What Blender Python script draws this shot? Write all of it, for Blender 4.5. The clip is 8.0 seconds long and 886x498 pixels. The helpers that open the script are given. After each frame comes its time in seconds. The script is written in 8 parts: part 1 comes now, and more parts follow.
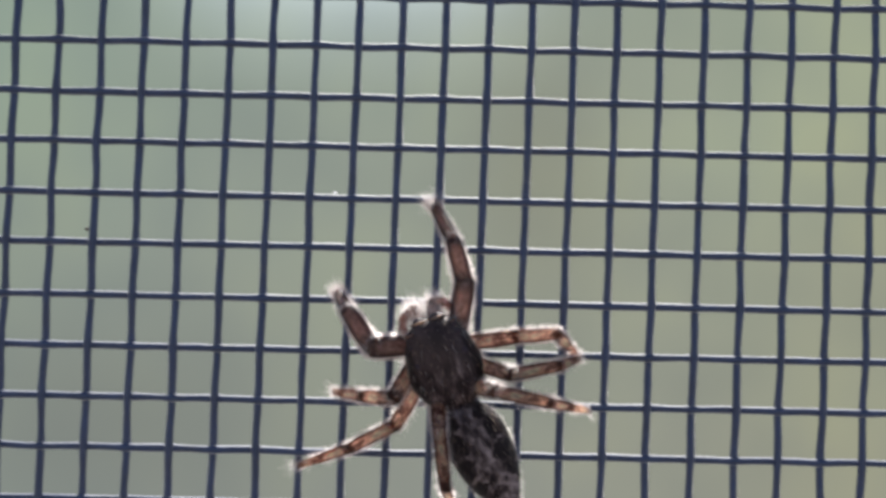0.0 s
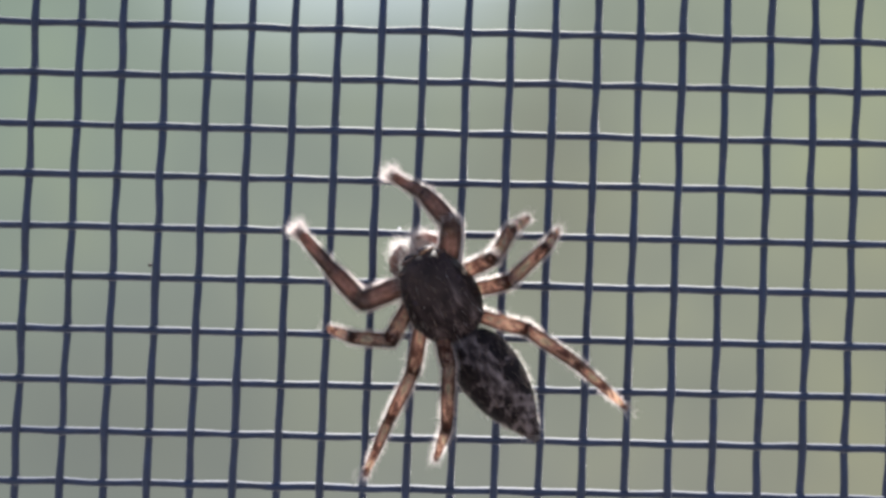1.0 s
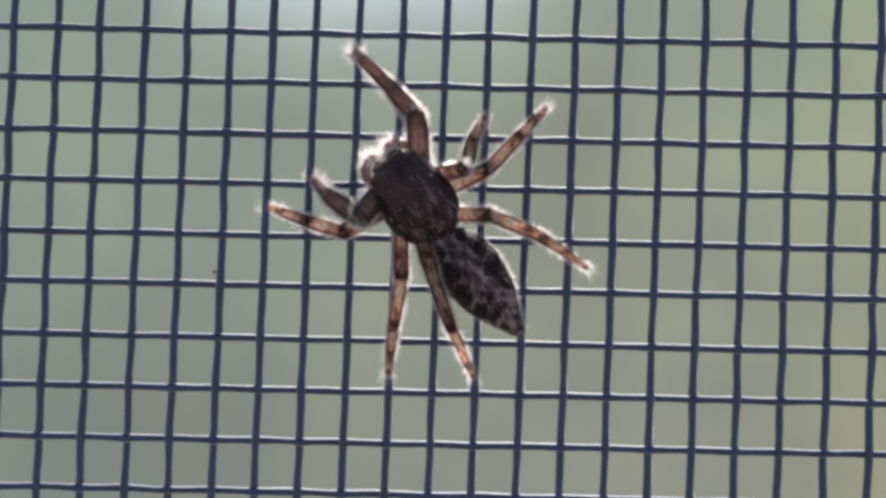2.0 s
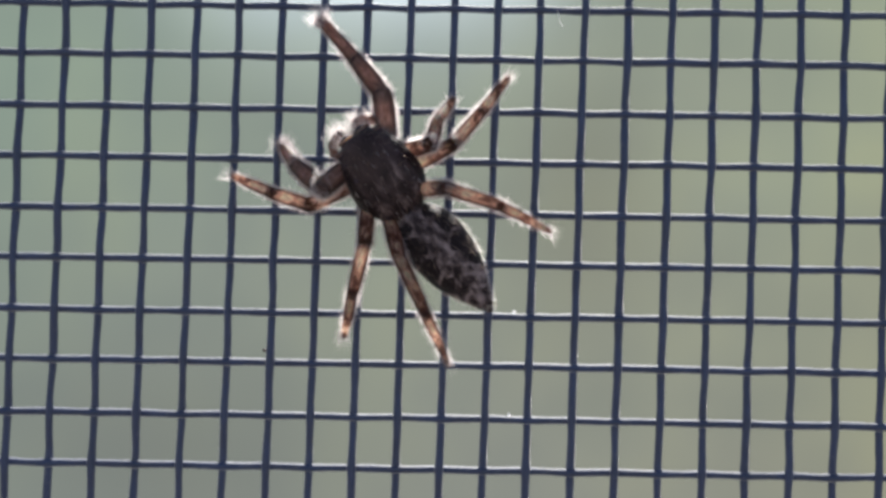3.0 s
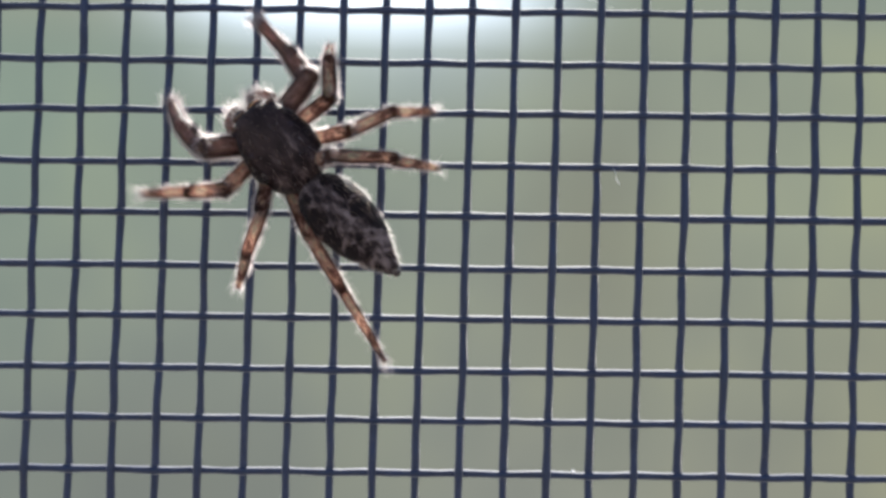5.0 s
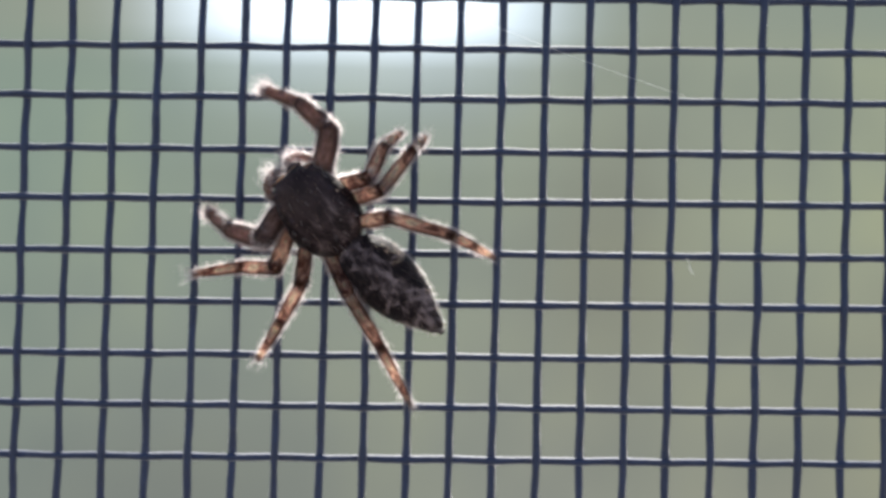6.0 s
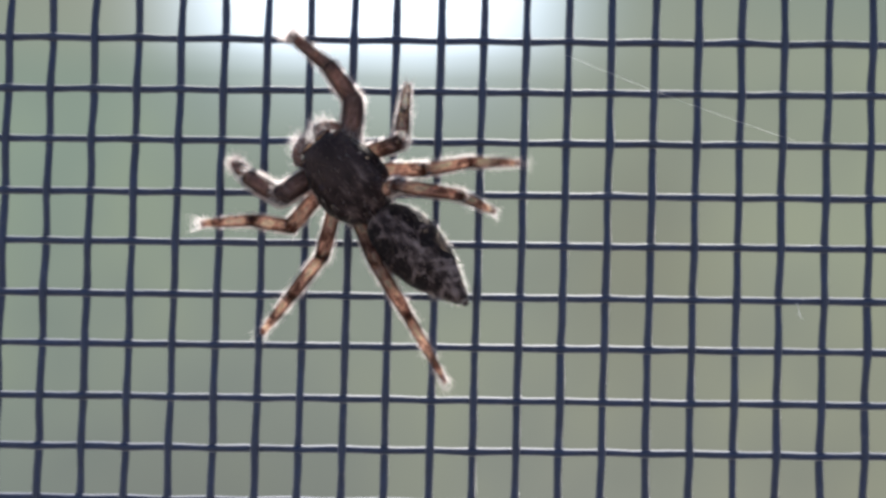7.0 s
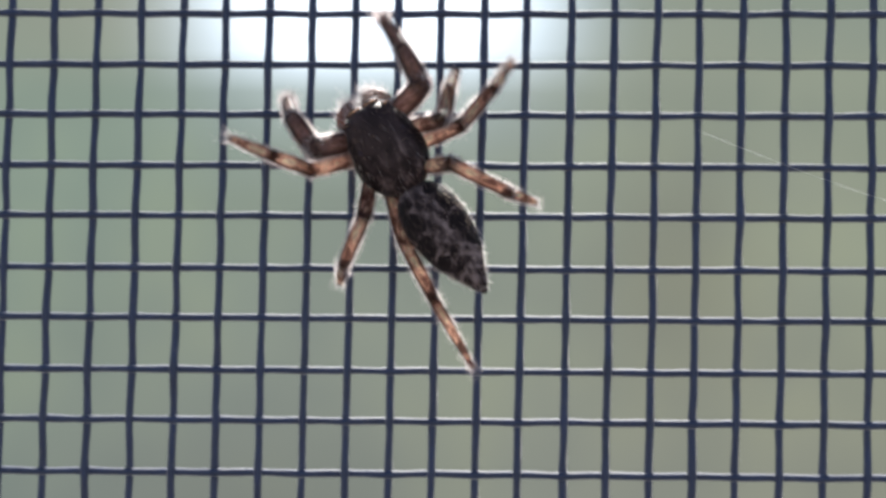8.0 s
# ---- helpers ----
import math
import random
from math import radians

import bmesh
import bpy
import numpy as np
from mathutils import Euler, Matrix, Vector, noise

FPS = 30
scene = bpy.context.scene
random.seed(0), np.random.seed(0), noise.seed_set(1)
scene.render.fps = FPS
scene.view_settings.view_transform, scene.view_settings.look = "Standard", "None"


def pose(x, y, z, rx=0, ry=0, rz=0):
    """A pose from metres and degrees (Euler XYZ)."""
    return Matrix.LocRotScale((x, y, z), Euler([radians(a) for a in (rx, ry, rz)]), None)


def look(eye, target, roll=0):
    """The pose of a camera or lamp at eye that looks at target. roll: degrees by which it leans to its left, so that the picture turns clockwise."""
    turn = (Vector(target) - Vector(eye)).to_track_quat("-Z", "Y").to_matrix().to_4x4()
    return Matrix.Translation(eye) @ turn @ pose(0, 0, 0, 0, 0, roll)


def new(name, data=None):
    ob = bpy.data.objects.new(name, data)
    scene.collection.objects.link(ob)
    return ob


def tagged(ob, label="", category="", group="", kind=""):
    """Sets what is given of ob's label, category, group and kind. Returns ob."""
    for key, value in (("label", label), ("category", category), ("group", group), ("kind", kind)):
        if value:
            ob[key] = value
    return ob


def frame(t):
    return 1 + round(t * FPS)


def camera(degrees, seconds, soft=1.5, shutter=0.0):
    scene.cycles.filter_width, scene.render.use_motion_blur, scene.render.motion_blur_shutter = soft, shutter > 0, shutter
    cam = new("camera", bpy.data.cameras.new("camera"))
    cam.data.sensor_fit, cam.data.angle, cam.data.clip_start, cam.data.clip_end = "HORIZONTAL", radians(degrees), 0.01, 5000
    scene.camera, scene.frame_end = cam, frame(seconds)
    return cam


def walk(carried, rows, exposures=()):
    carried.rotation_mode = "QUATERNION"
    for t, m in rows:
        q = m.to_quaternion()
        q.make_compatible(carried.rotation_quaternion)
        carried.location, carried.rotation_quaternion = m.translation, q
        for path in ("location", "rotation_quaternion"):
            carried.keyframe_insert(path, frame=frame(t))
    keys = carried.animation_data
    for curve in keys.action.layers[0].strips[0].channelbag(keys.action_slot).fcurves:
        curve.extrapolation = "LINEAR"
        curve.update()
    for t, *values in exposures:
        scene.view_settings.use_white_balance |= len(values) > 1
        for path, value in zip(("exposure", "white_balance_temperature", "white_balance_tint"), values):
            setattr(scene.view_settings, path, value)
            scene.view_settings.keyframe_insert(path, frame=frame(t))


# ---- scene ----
# The camera, held close to an insect screen, and its path.
MM = 0.001
HEIGHT = 1.4            # height of the screen's studied part over the floor
cam = camera(45.0, 8.0, soft=3.1, shutter=0.5)
walk(cam, [
    (0.0, pose(0.007590, -0.034955, HEIGHT + -0.008872, 90.932, -1.326, -0.345)),
    (0.5, pose(0.005746, -0.034848, HEIGHT + -0.008027, 91.164, -1.421, -0.319)),
    (1.0, pose(0.005448, -0.034795, HEIGHT + -0.007828, 91.057, -1.346, -0.374)),
    (1.2, pose(0.005203, -0.034795, HEIGHT + -0.008199, 91.057, -1.346, -0.374)),
    (2.3, pose(0.002946, -0.034690, HEIGHT + -0.006987, 91.018, -1.266, 0.033)),
    (2.5, pose(0.002674, -0.034763, HEIGHT + -0.006402, 90.963, -1.168, 0.090)),
    (3.0, pose(0.002125, -0.034662, HEIGHT + -0.005108, 90.905, -1.035, 0.355)),
    (3.5, pose(0.001491, -0.034748, HEIGHT + -0.003221, 91.110, -0.934, 0.235)),
    (4.0, pose(0.001111, -0.034762, HEIGHT + -0.001888, 91.144, -0.924, 0.305)),
    (4.2, pose(0.001000, -0.034683, HEIGHT + -0.001256, 91.067, -0.929, 0.423)),
    (5.3, pose(-0.000535, -0.034731, HEIGHT + 0.000540, 91.107, -0.745, -0.043)),
    (5.5, pose(-0.000923, -0.034739, HEIGHT + 0.001262, 91.049, -0.730, 0.176)),
    (6.0, pose(-0.002354, -0.034756, HEIGHT + 0.002736, 91.103, -0.704, 0.126)),
    (6.5, pose(-0.004219, -0.034684, HEIGHT + 0.003732, 91.151, -0.796, 0.460)),
    (7.0, pose(-0.005565, -0.034804, HEIGHT + 0.004146, 91.099, -0.687, 0.648)),
    (7.5, pose(-0.007607, -0.034843, HEIGHT + 0.005147, 91.017, -0.433, 0.974)),
    (8.0, pose(-0.009587, -0.034892, HEIGHT + 0.006575, 91.083, -0.357, 1.033)),
], exposures=[(0.0, 1.25), (2.5, 1.19), (5.5, 1.16), (8.0, 1.13)])

# ---- light ----
SUN_ELEVATION, SUN_SIDE = 49.0, 3.0      # degrees; the sun stands beyond the screen, a little to the right
world = bpy.data.worlds.new("sky")
scene.world = world
world.use_nodes = True
wn = world.node_tree.nodes
sky = wn.new("ShaderNodeTexSky")
sky.sky_type = "NISHITA"
sky.sun_disc = False
sky.sun_elevation = radians(SUN_ELEVATION)
sky.sun_rotation = radians(SUN_SIDE)
wn["Background"].inputs["Strength"].default_value = 0.07
world.node_tree.links.new(sky.outputs["Color"], wn["Background"].inputs["Color"])

sun_data = bpy.data.lights.new("sun", "SUN")
sun_data.energy = 5.0
sun_data.angle = radians(0.53)
sun_data.color = (1.0, 0.965, 0.92)
sun = new("sun", sun_data)
sun.matrix_world = look((2.2 * math.sin(radians(SUN_SIDE)), 2.2, 1.4 + 2.2 * math.tan(radians(SUN_ELEVATION))), (0, 0, 1.4))


# ---- materials ----
def material(name):
    m = bpy.data.materials.new(name)
    m.use_nodes = True
    nt = m.node_tree
    return m, nt, nt.nodes["Principled BSDF"]


def node(nt, kind, **values):
    n = nt.nodes.new(kind)
    for key, value in values.items():
        n.inputs[key.replace("_", " ")].default_value = value
    return n


def ramp(nt, source, stops):
    n = nt.nodes.new("ShaderNodeValToRGB")
    while len(n.color_ramp.elements) < len(stops):
        n.color_ramp.elements.new(0.5)
    for e, (at, colour) in zip(n.color_ramp.elements, stops):
        e.position, e.color = at, (*colour, 1)
    nt.links.new(source, n.inputs["Fac"])
    return n


def bump(nt, shader, height, strength, distance):
    n = nt.nodes.new("ShaderNodeBump")
    n.inputs["Strength"].default_value, n.inputs["Distance"].default_value = strength, distance
    nt.links.new(height, n.inputs["Height"])
    nt.links.new(n.outputs["Normal"], shader.inputs["Normal"])


def coordinates(nt, which="Object"):
    return nt.nodes.new("ShaderNodeTexCoord").outputs[which]


def noise_of(nt, where, scale, detail=3.0, rough=0.6):
    n = node(nt, "ShaderNodeTexNoise", Scale=scale, Detail=detail, Roughness=rough)
    nt.links.new(where, n.inputs["Vector"])
    return n.outputs["Fac"]


def maths(nt, op, a, b=None):
    n = nt.nodes.new("ShaderNodeMath")
    n.operation = op
    for slot, value in enumerate((a, b)):
        if value is None:
            continue
        if isinstance(value, (int, float)):
            n.inputs[slot].default_value = value
        else:
            nt.links.new(value, n.inputs[slot])
    return n.outputs[0]


def mix_colour(nt, fac, a, b):
    n = nt.nodes.new("ShaderNodeMix")
    n.data_type = "RGBA"
    for slot, value in ((0, fac), (6, a), (7, b)):
        if isinstance(value, tuple):
            n.inputs[slot].default_value = (*value, 1)
        elif isinstance(value, float):
            n.inputs[slot].default_value = value
        else:
            nt.links.new(value, n.inputs[slot])
    return n.outputs[2]


def wire_material():
    """Coated screen wire: blue-black, satin, with dust in the coating."""
    m, nt, s = material("coated_wire")
    where = coordinates(nt)
    grain = noise_of(nt, where, 900.0, 4.0)
    dust = noise_of(nt, where, 5200.0, 2.0)
    base = ramp(nt, grain, [(0.3, (0.0062, 0.0155, 0.055)), (0.7, (0.0105, 0.027, 0.092))])
    worn = ramp(nt, dust, [(0.6, (0, 0, 0)), (0.8, (0.3, 0.3, 0.3))])
    nt.links.new(mix_colour(nt, worn.outputs["Color"], base.outputs["Color"], (0.14, 0.14, 0.18)), s.inputs["Base Color"])
    s.inputs["Roughness"].default_value = 0.64
    s.inputs["Specular IOR Level"].default_value = 0.9
    bump(nt, s, dust, 0.35, 0.00003)
    s.inputs["Sheen Weight"].default_value, s.inputs["Sheen Roughness"].default_value = 0.8, 0.3
    return m


def leg_material(name, pale, dark, glow, passing=0.7, bands=2.2, spots=1.7):
    """Leg skin that lets light through: pale between the joints, with dark rings, blotches and painted edge shade."""
    m, nt, s = material(name)
    along = nt.nodes.new("ShaderNodeSeparateXYZ")
    nt.links.new(coordinates(nt, "Generated"), along.inputs[0])
    where = coordinates(nt)
    which = nt.nodes.new("ShaderNodeObjectInfo").outputs["Random"]
    blotch = maths(nt, "SUBTRACT", noise_of(nt, where, 4200.0, 3.0, 0.6), 0.5)
    longer = nt.nodes.new("ShaderNodeMapping")
    longer.inputs["Scale"].default_value = (1.0, 0.5, 1.0)
    nt.links.new(where, longer.inputs["Vector"])
    stain = maths(nt, "SUBTRACT", noise_of(nt, longer.outputs[0], 4300.0, 4.0, 0.7), 0.5)
    # one or two uneven broad rings on each piece, and narrow ones at the joints
    row = nt.nodes.new("ShaderNodeCombineXYZ")
    nt.links.new(maths(nt, "ADD", along.outputs["Y"], maths(nt, "MULTIPLY", which, 37.0)), row.inputs[1])
    wave = maths(nt, "MULTIPLY", maths(nt, "SUBTRACT", noise_of(nt, row.outputs[0], 2.9, 2.0, 0.5), 0.5), bands)
    from_middle = maths(nt, "SUBTRACT", along.outputs["Y"], 0.5)
    joint = ramp(nt, maths(nt, "ADD", from_middle, maths(nt, "MULTIPLY", blotch, 0.16)), [(0.33, (0, 0, 0)), (0.41, (1, 1, 1)), (0.47, (0.8, 0.8, 0.8))])
    # both sides painted darker, like the edges of a tube lit from behind
    aside = maths(nt, "ABSOLUTE", maths(nt, "SUBTRACT", along.outputs["X"], 0.5))
    edge_shade = ramp(nt, maths(nt, "ADD", aside, maths(nt, "MULTIPLY", stain, 0.9)), [(0.22, (0, 0, 0)), (0.42, (1, 1, 1))])
    tone = maths(nt, "ADD", maths(nt, "ADD", 0.62, wave), maths(nt, "MULTIPLY", stain, spots))
    tone = maths(nt, "SUBTRACT", tone, maths(nt, "ADD", maths(nt, "MULTIPLY", joint.outputs["Color"], 0.16 + 0.12 * bands), maths(nt, "MULTIPLY", edge_shade.outputs["Color"], 0.50)))
    middle = tuple(0.55 * d + 0.45 * q for d, q in zip(dark, pale))
    # the last stop paints bright spots, as where light glows through the leg
    rings = ramp(nt, tone, [(0.16, tuple(0.62 * q for q in dark)), (0.34, dark), (0.50, middle), (0.66, pale), (0.95, tuple(min(1.0, 1.25 * q + 0.08) for q in pale))])
    streak = nt.nodes.new("ShaderNodeMapping")
    streak.inputs["Scale"].default_value = (1.0, 0.25, 1.0)
    nt.links.new(where, streak.inputs["Vector"])
    down = noise_of(nt, streak.outputs[0], 15000.0, 2.0, 0.6)
    skin = mix_colour(nt, ramp(nt, down, [(0.40, (0.45, 0.45, 0.45)), (0.58, (0, 0, 0))]).outputs["Color"], rings.outputs["Color"], dark)
    nt.links.new(skin, s.inputs["Base Color"])
    s.inputs["Roughness"].default_value = 0.5
    s.inputs["Subsurface Weight"].default_value = glow
    s.inputs["Subsurface Radius"].default_value = (1.0, 0.55, 0.28)
    s.inputs["Subsurface Scale"].default_value = 0.0006
    bump(nt, s, noise_of(nt, where, 14000.0, 2.0), 0.5, 0.00003)
    fuzz(s, 0.35, 0.3)
    s.inputs["Transmission Weight"].default_value = 0.3
    s.inputs["IOR"].default_value = 1.36
    through_skin = nt.nodes.new("ShaderNodeBsdfTranslucent")
    nt.links.new(skin, through_skin.inputs["Color"])
    mix = nt.nodes.new("ShaderNodeMixShader")
    mix.inputs[0].default_value = passing
    nt.links.new(s.outputs[0], mix.inputs[1])
    nt.links.new(through_skin.outputs[0], mix.inputs[2])
    nt.links.new(mix.outputs[0], nt.nodes["Material Output"].inputs["Surface"])
    return m


def hair_material(name, colour, passing):
    """Fine bristles: a part of the light is thrown back, the rest passes."""
    m, nt, s = material(name)
    s.inputs["Base Color"].default_value = (*colour, 1)
    s.inputs["Roughness"].default_value = 0.5
    back = nt.nodes.new("ShaderNodeBsdfTranslucent")
    back.inputs["Color"].default_value = (*passing, 1)
    mix = nt.nodes.new("ShaderNodeMixShader")
    mix.inputs[0].default_value = 0.9
    nt.links.new(s.outputs[0], mix.inputs[1])
    nt.links.new(back.outputs[0], mix.inputs[2])
    nt.links.new(mix.outputs[0], nt.nodes["Material Output"].inputs["Surface"])
    return m


def carapace_material():
    m, nt, s = material("carapace_skin")
    where = coordinates(nt)
    stretch = nt.nodes.new("ShaderNodeMapping")
    stretch.inputs["Scale"].default_value = (1.0, 0.28, 1.0)
    nt.links.new(where, stretch.inputs["Vector"])
    streak = noise_of(nt, stretch.outputs[0], 4200.0, 4.0, 0.7)
    patch = noise_of(nt, where, 1100.0, 3.0)
    xyz = nt.nodes.new("ShaderNodeSeparateXYZ")
    nt.links.new(where, xyz.inputs[0])
    side = maths(nt, "MULTIPLY", maths(nt, "ABSOLUTE", xyz.outputs["X"]), 1000.0)
    ahead = maths(nt, "MULTIPLY", xyz.outputs["Y"], 1000.0)
    fine = ramp(nt, streak, [(0.40, (0.020, 0.012, 0.013)), (0.53, (0.046, 0.029, 0.030)), (0.66, (0.125, 0.088, 0.087)), (0.80, (0.29, 0.22, 0.215))])
    plain = ramp(nt, patch, [(0.35, (0.024, 0.0145, 0.015)), (0.65, (0.054, 0.034, 0.034))])
    rear = ramp(nt, maths(nt, "MULTIPLY", maths(nt, "ADD", ahead, maths(nt, "MULTIPLY", patch, 0.9)), 0.3), [(0.55, (1, 1, 1)), (0.72, (0.15, 0.15, 0.15))])
    skin = mix_colour(nt, rear.outputs["Color"], plain.outputs["Color"], fine.outputs["Color"])
    rim = ramp(nt, maths(nt, "ADD", side, maths(nt, "MULTIPLY", maths(nt, "SUBTRACT", patch, 0.5), 0.5)), [(0.80, (0, 0, 0)), (0.90, (0.92, 0.92, 0.92))])
    nt.links.new(mix_colour(nt, rim.outputs["Color"], skin, (0.011, 0.005, 0.005)), s.inputs["Base Color"])
    s.inputs["Roughness"].default_value = 0.5
    bump(nt, s, streak, 0.8, 0.00008)
    fuzz(s, 0.09, 0.35)
    s.inputs["Specular IOR Level"].default_value = 0.15
    return m


def abdomen_material():
    """Dark abdomen with a pale mottled midband that breaks into chevrons towards the tip."""
    m, nt, s = material("abdomen_skin")
    where = coordinates(nt)
    xyz = nt.nodes.new("ShaderNodeSeparateXYZ")
    nt.links.new(where, xyz.inputs[0])
    longer = nt.nodes.new("ShaderNodeMapping")
    longer.inputs["Scale"].default_value = (1.0, 0.55, 1.0)
    nt.links.new(where, longer.inputs["Vector"])
    mottle = noise_of(nt, longer.outputs[0], 3400.0, 3.0, 0.6)
    combed = nt.nodes.new("ShaderNodeMapping")
    combed.inputs["Scale"].default_value = (1.0, 0.3, 1.0)
    nt.links.new(where, combed.inputs["Vector"])
    fine = noise_of(nt, combed.outputs[0], 11000.0, 3.0, 0.7)
    side = maths(nt, "MULTIPLY", maths(nt, "ABSOLUTE", xyz.outputs["X"]), 1000.0)
    back = maths(nt, "MULTIPLY", xyz.outputs["Y"], -1000.0)
    # dark ovals in a row along each flank; a mottled brown midband, palest where it borders them; slanting pale bars and a plain tip
    wander = maths(nt, "SUBTRACT", mottle, 0.5)
    drift = maths(nt, "SUBTRACT", noise_of(nt, where, 1300.0, 2.5), 0.5)
    shifted = nt.nodes.new("ShaderNodeMapping")
    shifted.inputs["Location"].default_value = (0.013, 0.027, 0.0)
    nt.links.new(where, shifted.inputs["Vector"])
    sway = maths(nt, "SUBTRACT", noise_of(nt, shifted.outputs[0], 1500.0, 2.5), 0.5)
    aside = maths(nt, "ADD", maths(nt, "ADD", side, maths(nt, "MULTIPLY", sway, 0.8)), maths(nt, "MULTIPLY", wander, 0.45))
    length = maths(nt, "ADD", maths(nt, "ADD", back, maths(nt, "MULTIPLY", drift, 1.1)), maths(nt, "MULTIPLY", side, -0.25))
    nearest = None
    for cx, cy, rx, ry in ((0.62, 0.30, 0.34, 0.26), (0.68, 0.92, 0.37, 0.34), (0.72, 1.72, 0.40, 0.40), (0.64, 2.42, 0.28, 0.26)):
        ox, oy = (maths(nt, "DIVIDE", maths(nt, "SUBTRACT", v, c), r) for v, c, r in ((aside, cx, rx), (length, cy, ry)))
        d = maths(nt, "ADD", maths(nt, "MULTIPLY", ox, ox), maths(nt, "MULTIPLY", oy, oy))
        nearest = d if nearest is None else maths(nt, "MINIMUM", nearest, d)
    ovals = ramp(nt, maths(nt, "MULTIPLY", nearest, 0.5), [(0.36, (1, 1, 1)), (0.56, (0, 0, 0))])
    border = ramp(nt, maths(nt, "MULTIPLY", nearest, 0.25), [(0.24, (0, 0, 0)), (0.34, (1, 1, 1)), (0.75, (0, 0, 0))])
    rear = ramp(nt, maths(nt, "MULTIPLY", back, 0.25), [(0.52, (0, 0, 0)), (0.64, (1, 1, 1)), (0.84, (1, 1, 1)), (0.90, (0, 0, 0))])
    bars = maths(nt, "SINE", maths(nt, "MULTIPLY", maths(nt, "ADD", maths(nt, "ADD", back, maths(nt, "MULTIPLY", drift, 0.4)), maths(nt, "MULTIPLY", side, -0.85)), 15.0))
    chevrons = maths(nt, "MULTIPLY", rear.outputs["Color"], ramp(nt, bars, [(0.1, (0, 0, 0)), (0.6, (1, 1, 1))]).outputs["Color"])
    flank = ramp(nt, side, [(0.70, (0, 0, 0)), (0.95, (1, 1, 1))])
    pale = maths(nt, "ADD", maths(nt, "ADD", 0.36, maths(nt, "MULTIPLY", wander, 1.9)), maths(nt, "MULTIPLY", border.outputs["Color"], 0.10))
    pale = maths(nt, "ADD", pale, maths(nt, "MULTIPLY", chevrons, 0.22))
    pale = maths(nt, "SUBTRACT", pale, maths(nt, "MULTIPLY", flank.outputs["Color"], 0.24))
    pale = maths(nt, "MULTIPLY", pale, maths(nt, "SUBTRACT", 1.0, maths(nt, "MULTIPLY", ovals.outputs["Color"], 0.9)))
    tone = ramp(nt, maths(nt, "ADD", pale, maths(nt, "MULTIPLY", maths(nt, "SUBTRACT", fine, 0.5), 0.55)),
                [(0.06, (0.013, 0.008, 0.009)), (0.28, (0.042, 0.028, 0.029)), (0.46, (0.110, 0.080, 0.080)), (0.72, (0.25, 0.192, 0.192))])
    nt.links.new(tone.outputs["Color"], s.inputs["Base Color"])
    s.inputs["Roughness"].default_value = 0.6
    bump(nt, s, fine, 0.8, 0.00008)
    fuzz(s, 0.07, 0.35)
    s.inputs["Specular IOR Level"].default_value = 0.15
    return m


def fuzz(s, weight, rough):
    """Short down that catches light at the edges."""
    s.inputs["Sheen Weight"].default_value, s.inputs["Sheen Roughness"].default_value = weight, rough
    s.inputs["Specular IOR Level"].default_value = 0.3


def plain_material(name, low, high, scale, rough):
    m, nt, s = material(name)
    where = coordinates(nt)
    big = noise_of(nt, where, scale, 5.0)
    nt.links.new(ramp(nt, big, [(0.3, low), (0.7, high)]).outputs["Color"], s.inputs["Base Color"])
    s.inputs["Roughness"].default_value = rough
    bump(nt, s, noise_of(nt, where, scale * 30, 3.0), 0.15, 0.002)
    return m


def eye_material():
    m, nt, s = material("eye_lens")
    s.inputs["Base Color"].default_value = (0.046, 0.032, 0.039, 1)
    s.inputs["Roughness"].default_value = 0.62
    s.inputs["Specular IOR Level"].default_value = 0.12
    return m


def silk_material():
    m, nt, s = material("silk")
    s.inputs["Base Color"].default_value = (0.9, 0.9, 0.9, 1)
    s.inputs["Roughness"].default_value = 0.3
    back = nt.nodes.new("ShaderNodeBsdfTranslucent")
    back.inputs["Color"].default_value = (0.98, 0.98, 0.98, 1)
    mix = nt.nodes.new("ShaderNodeMixShader")
    mix.inputs[0].default_value = 0.6
    nt.links.new(s.outputs[0], mix.inputs[1])
    nt.links.new(back.outputs[0], mix.inputs[2])
    nt.links.new(mix.outputs[0], nt.nodes["Material Output"].inputs["Surface"])
    return m


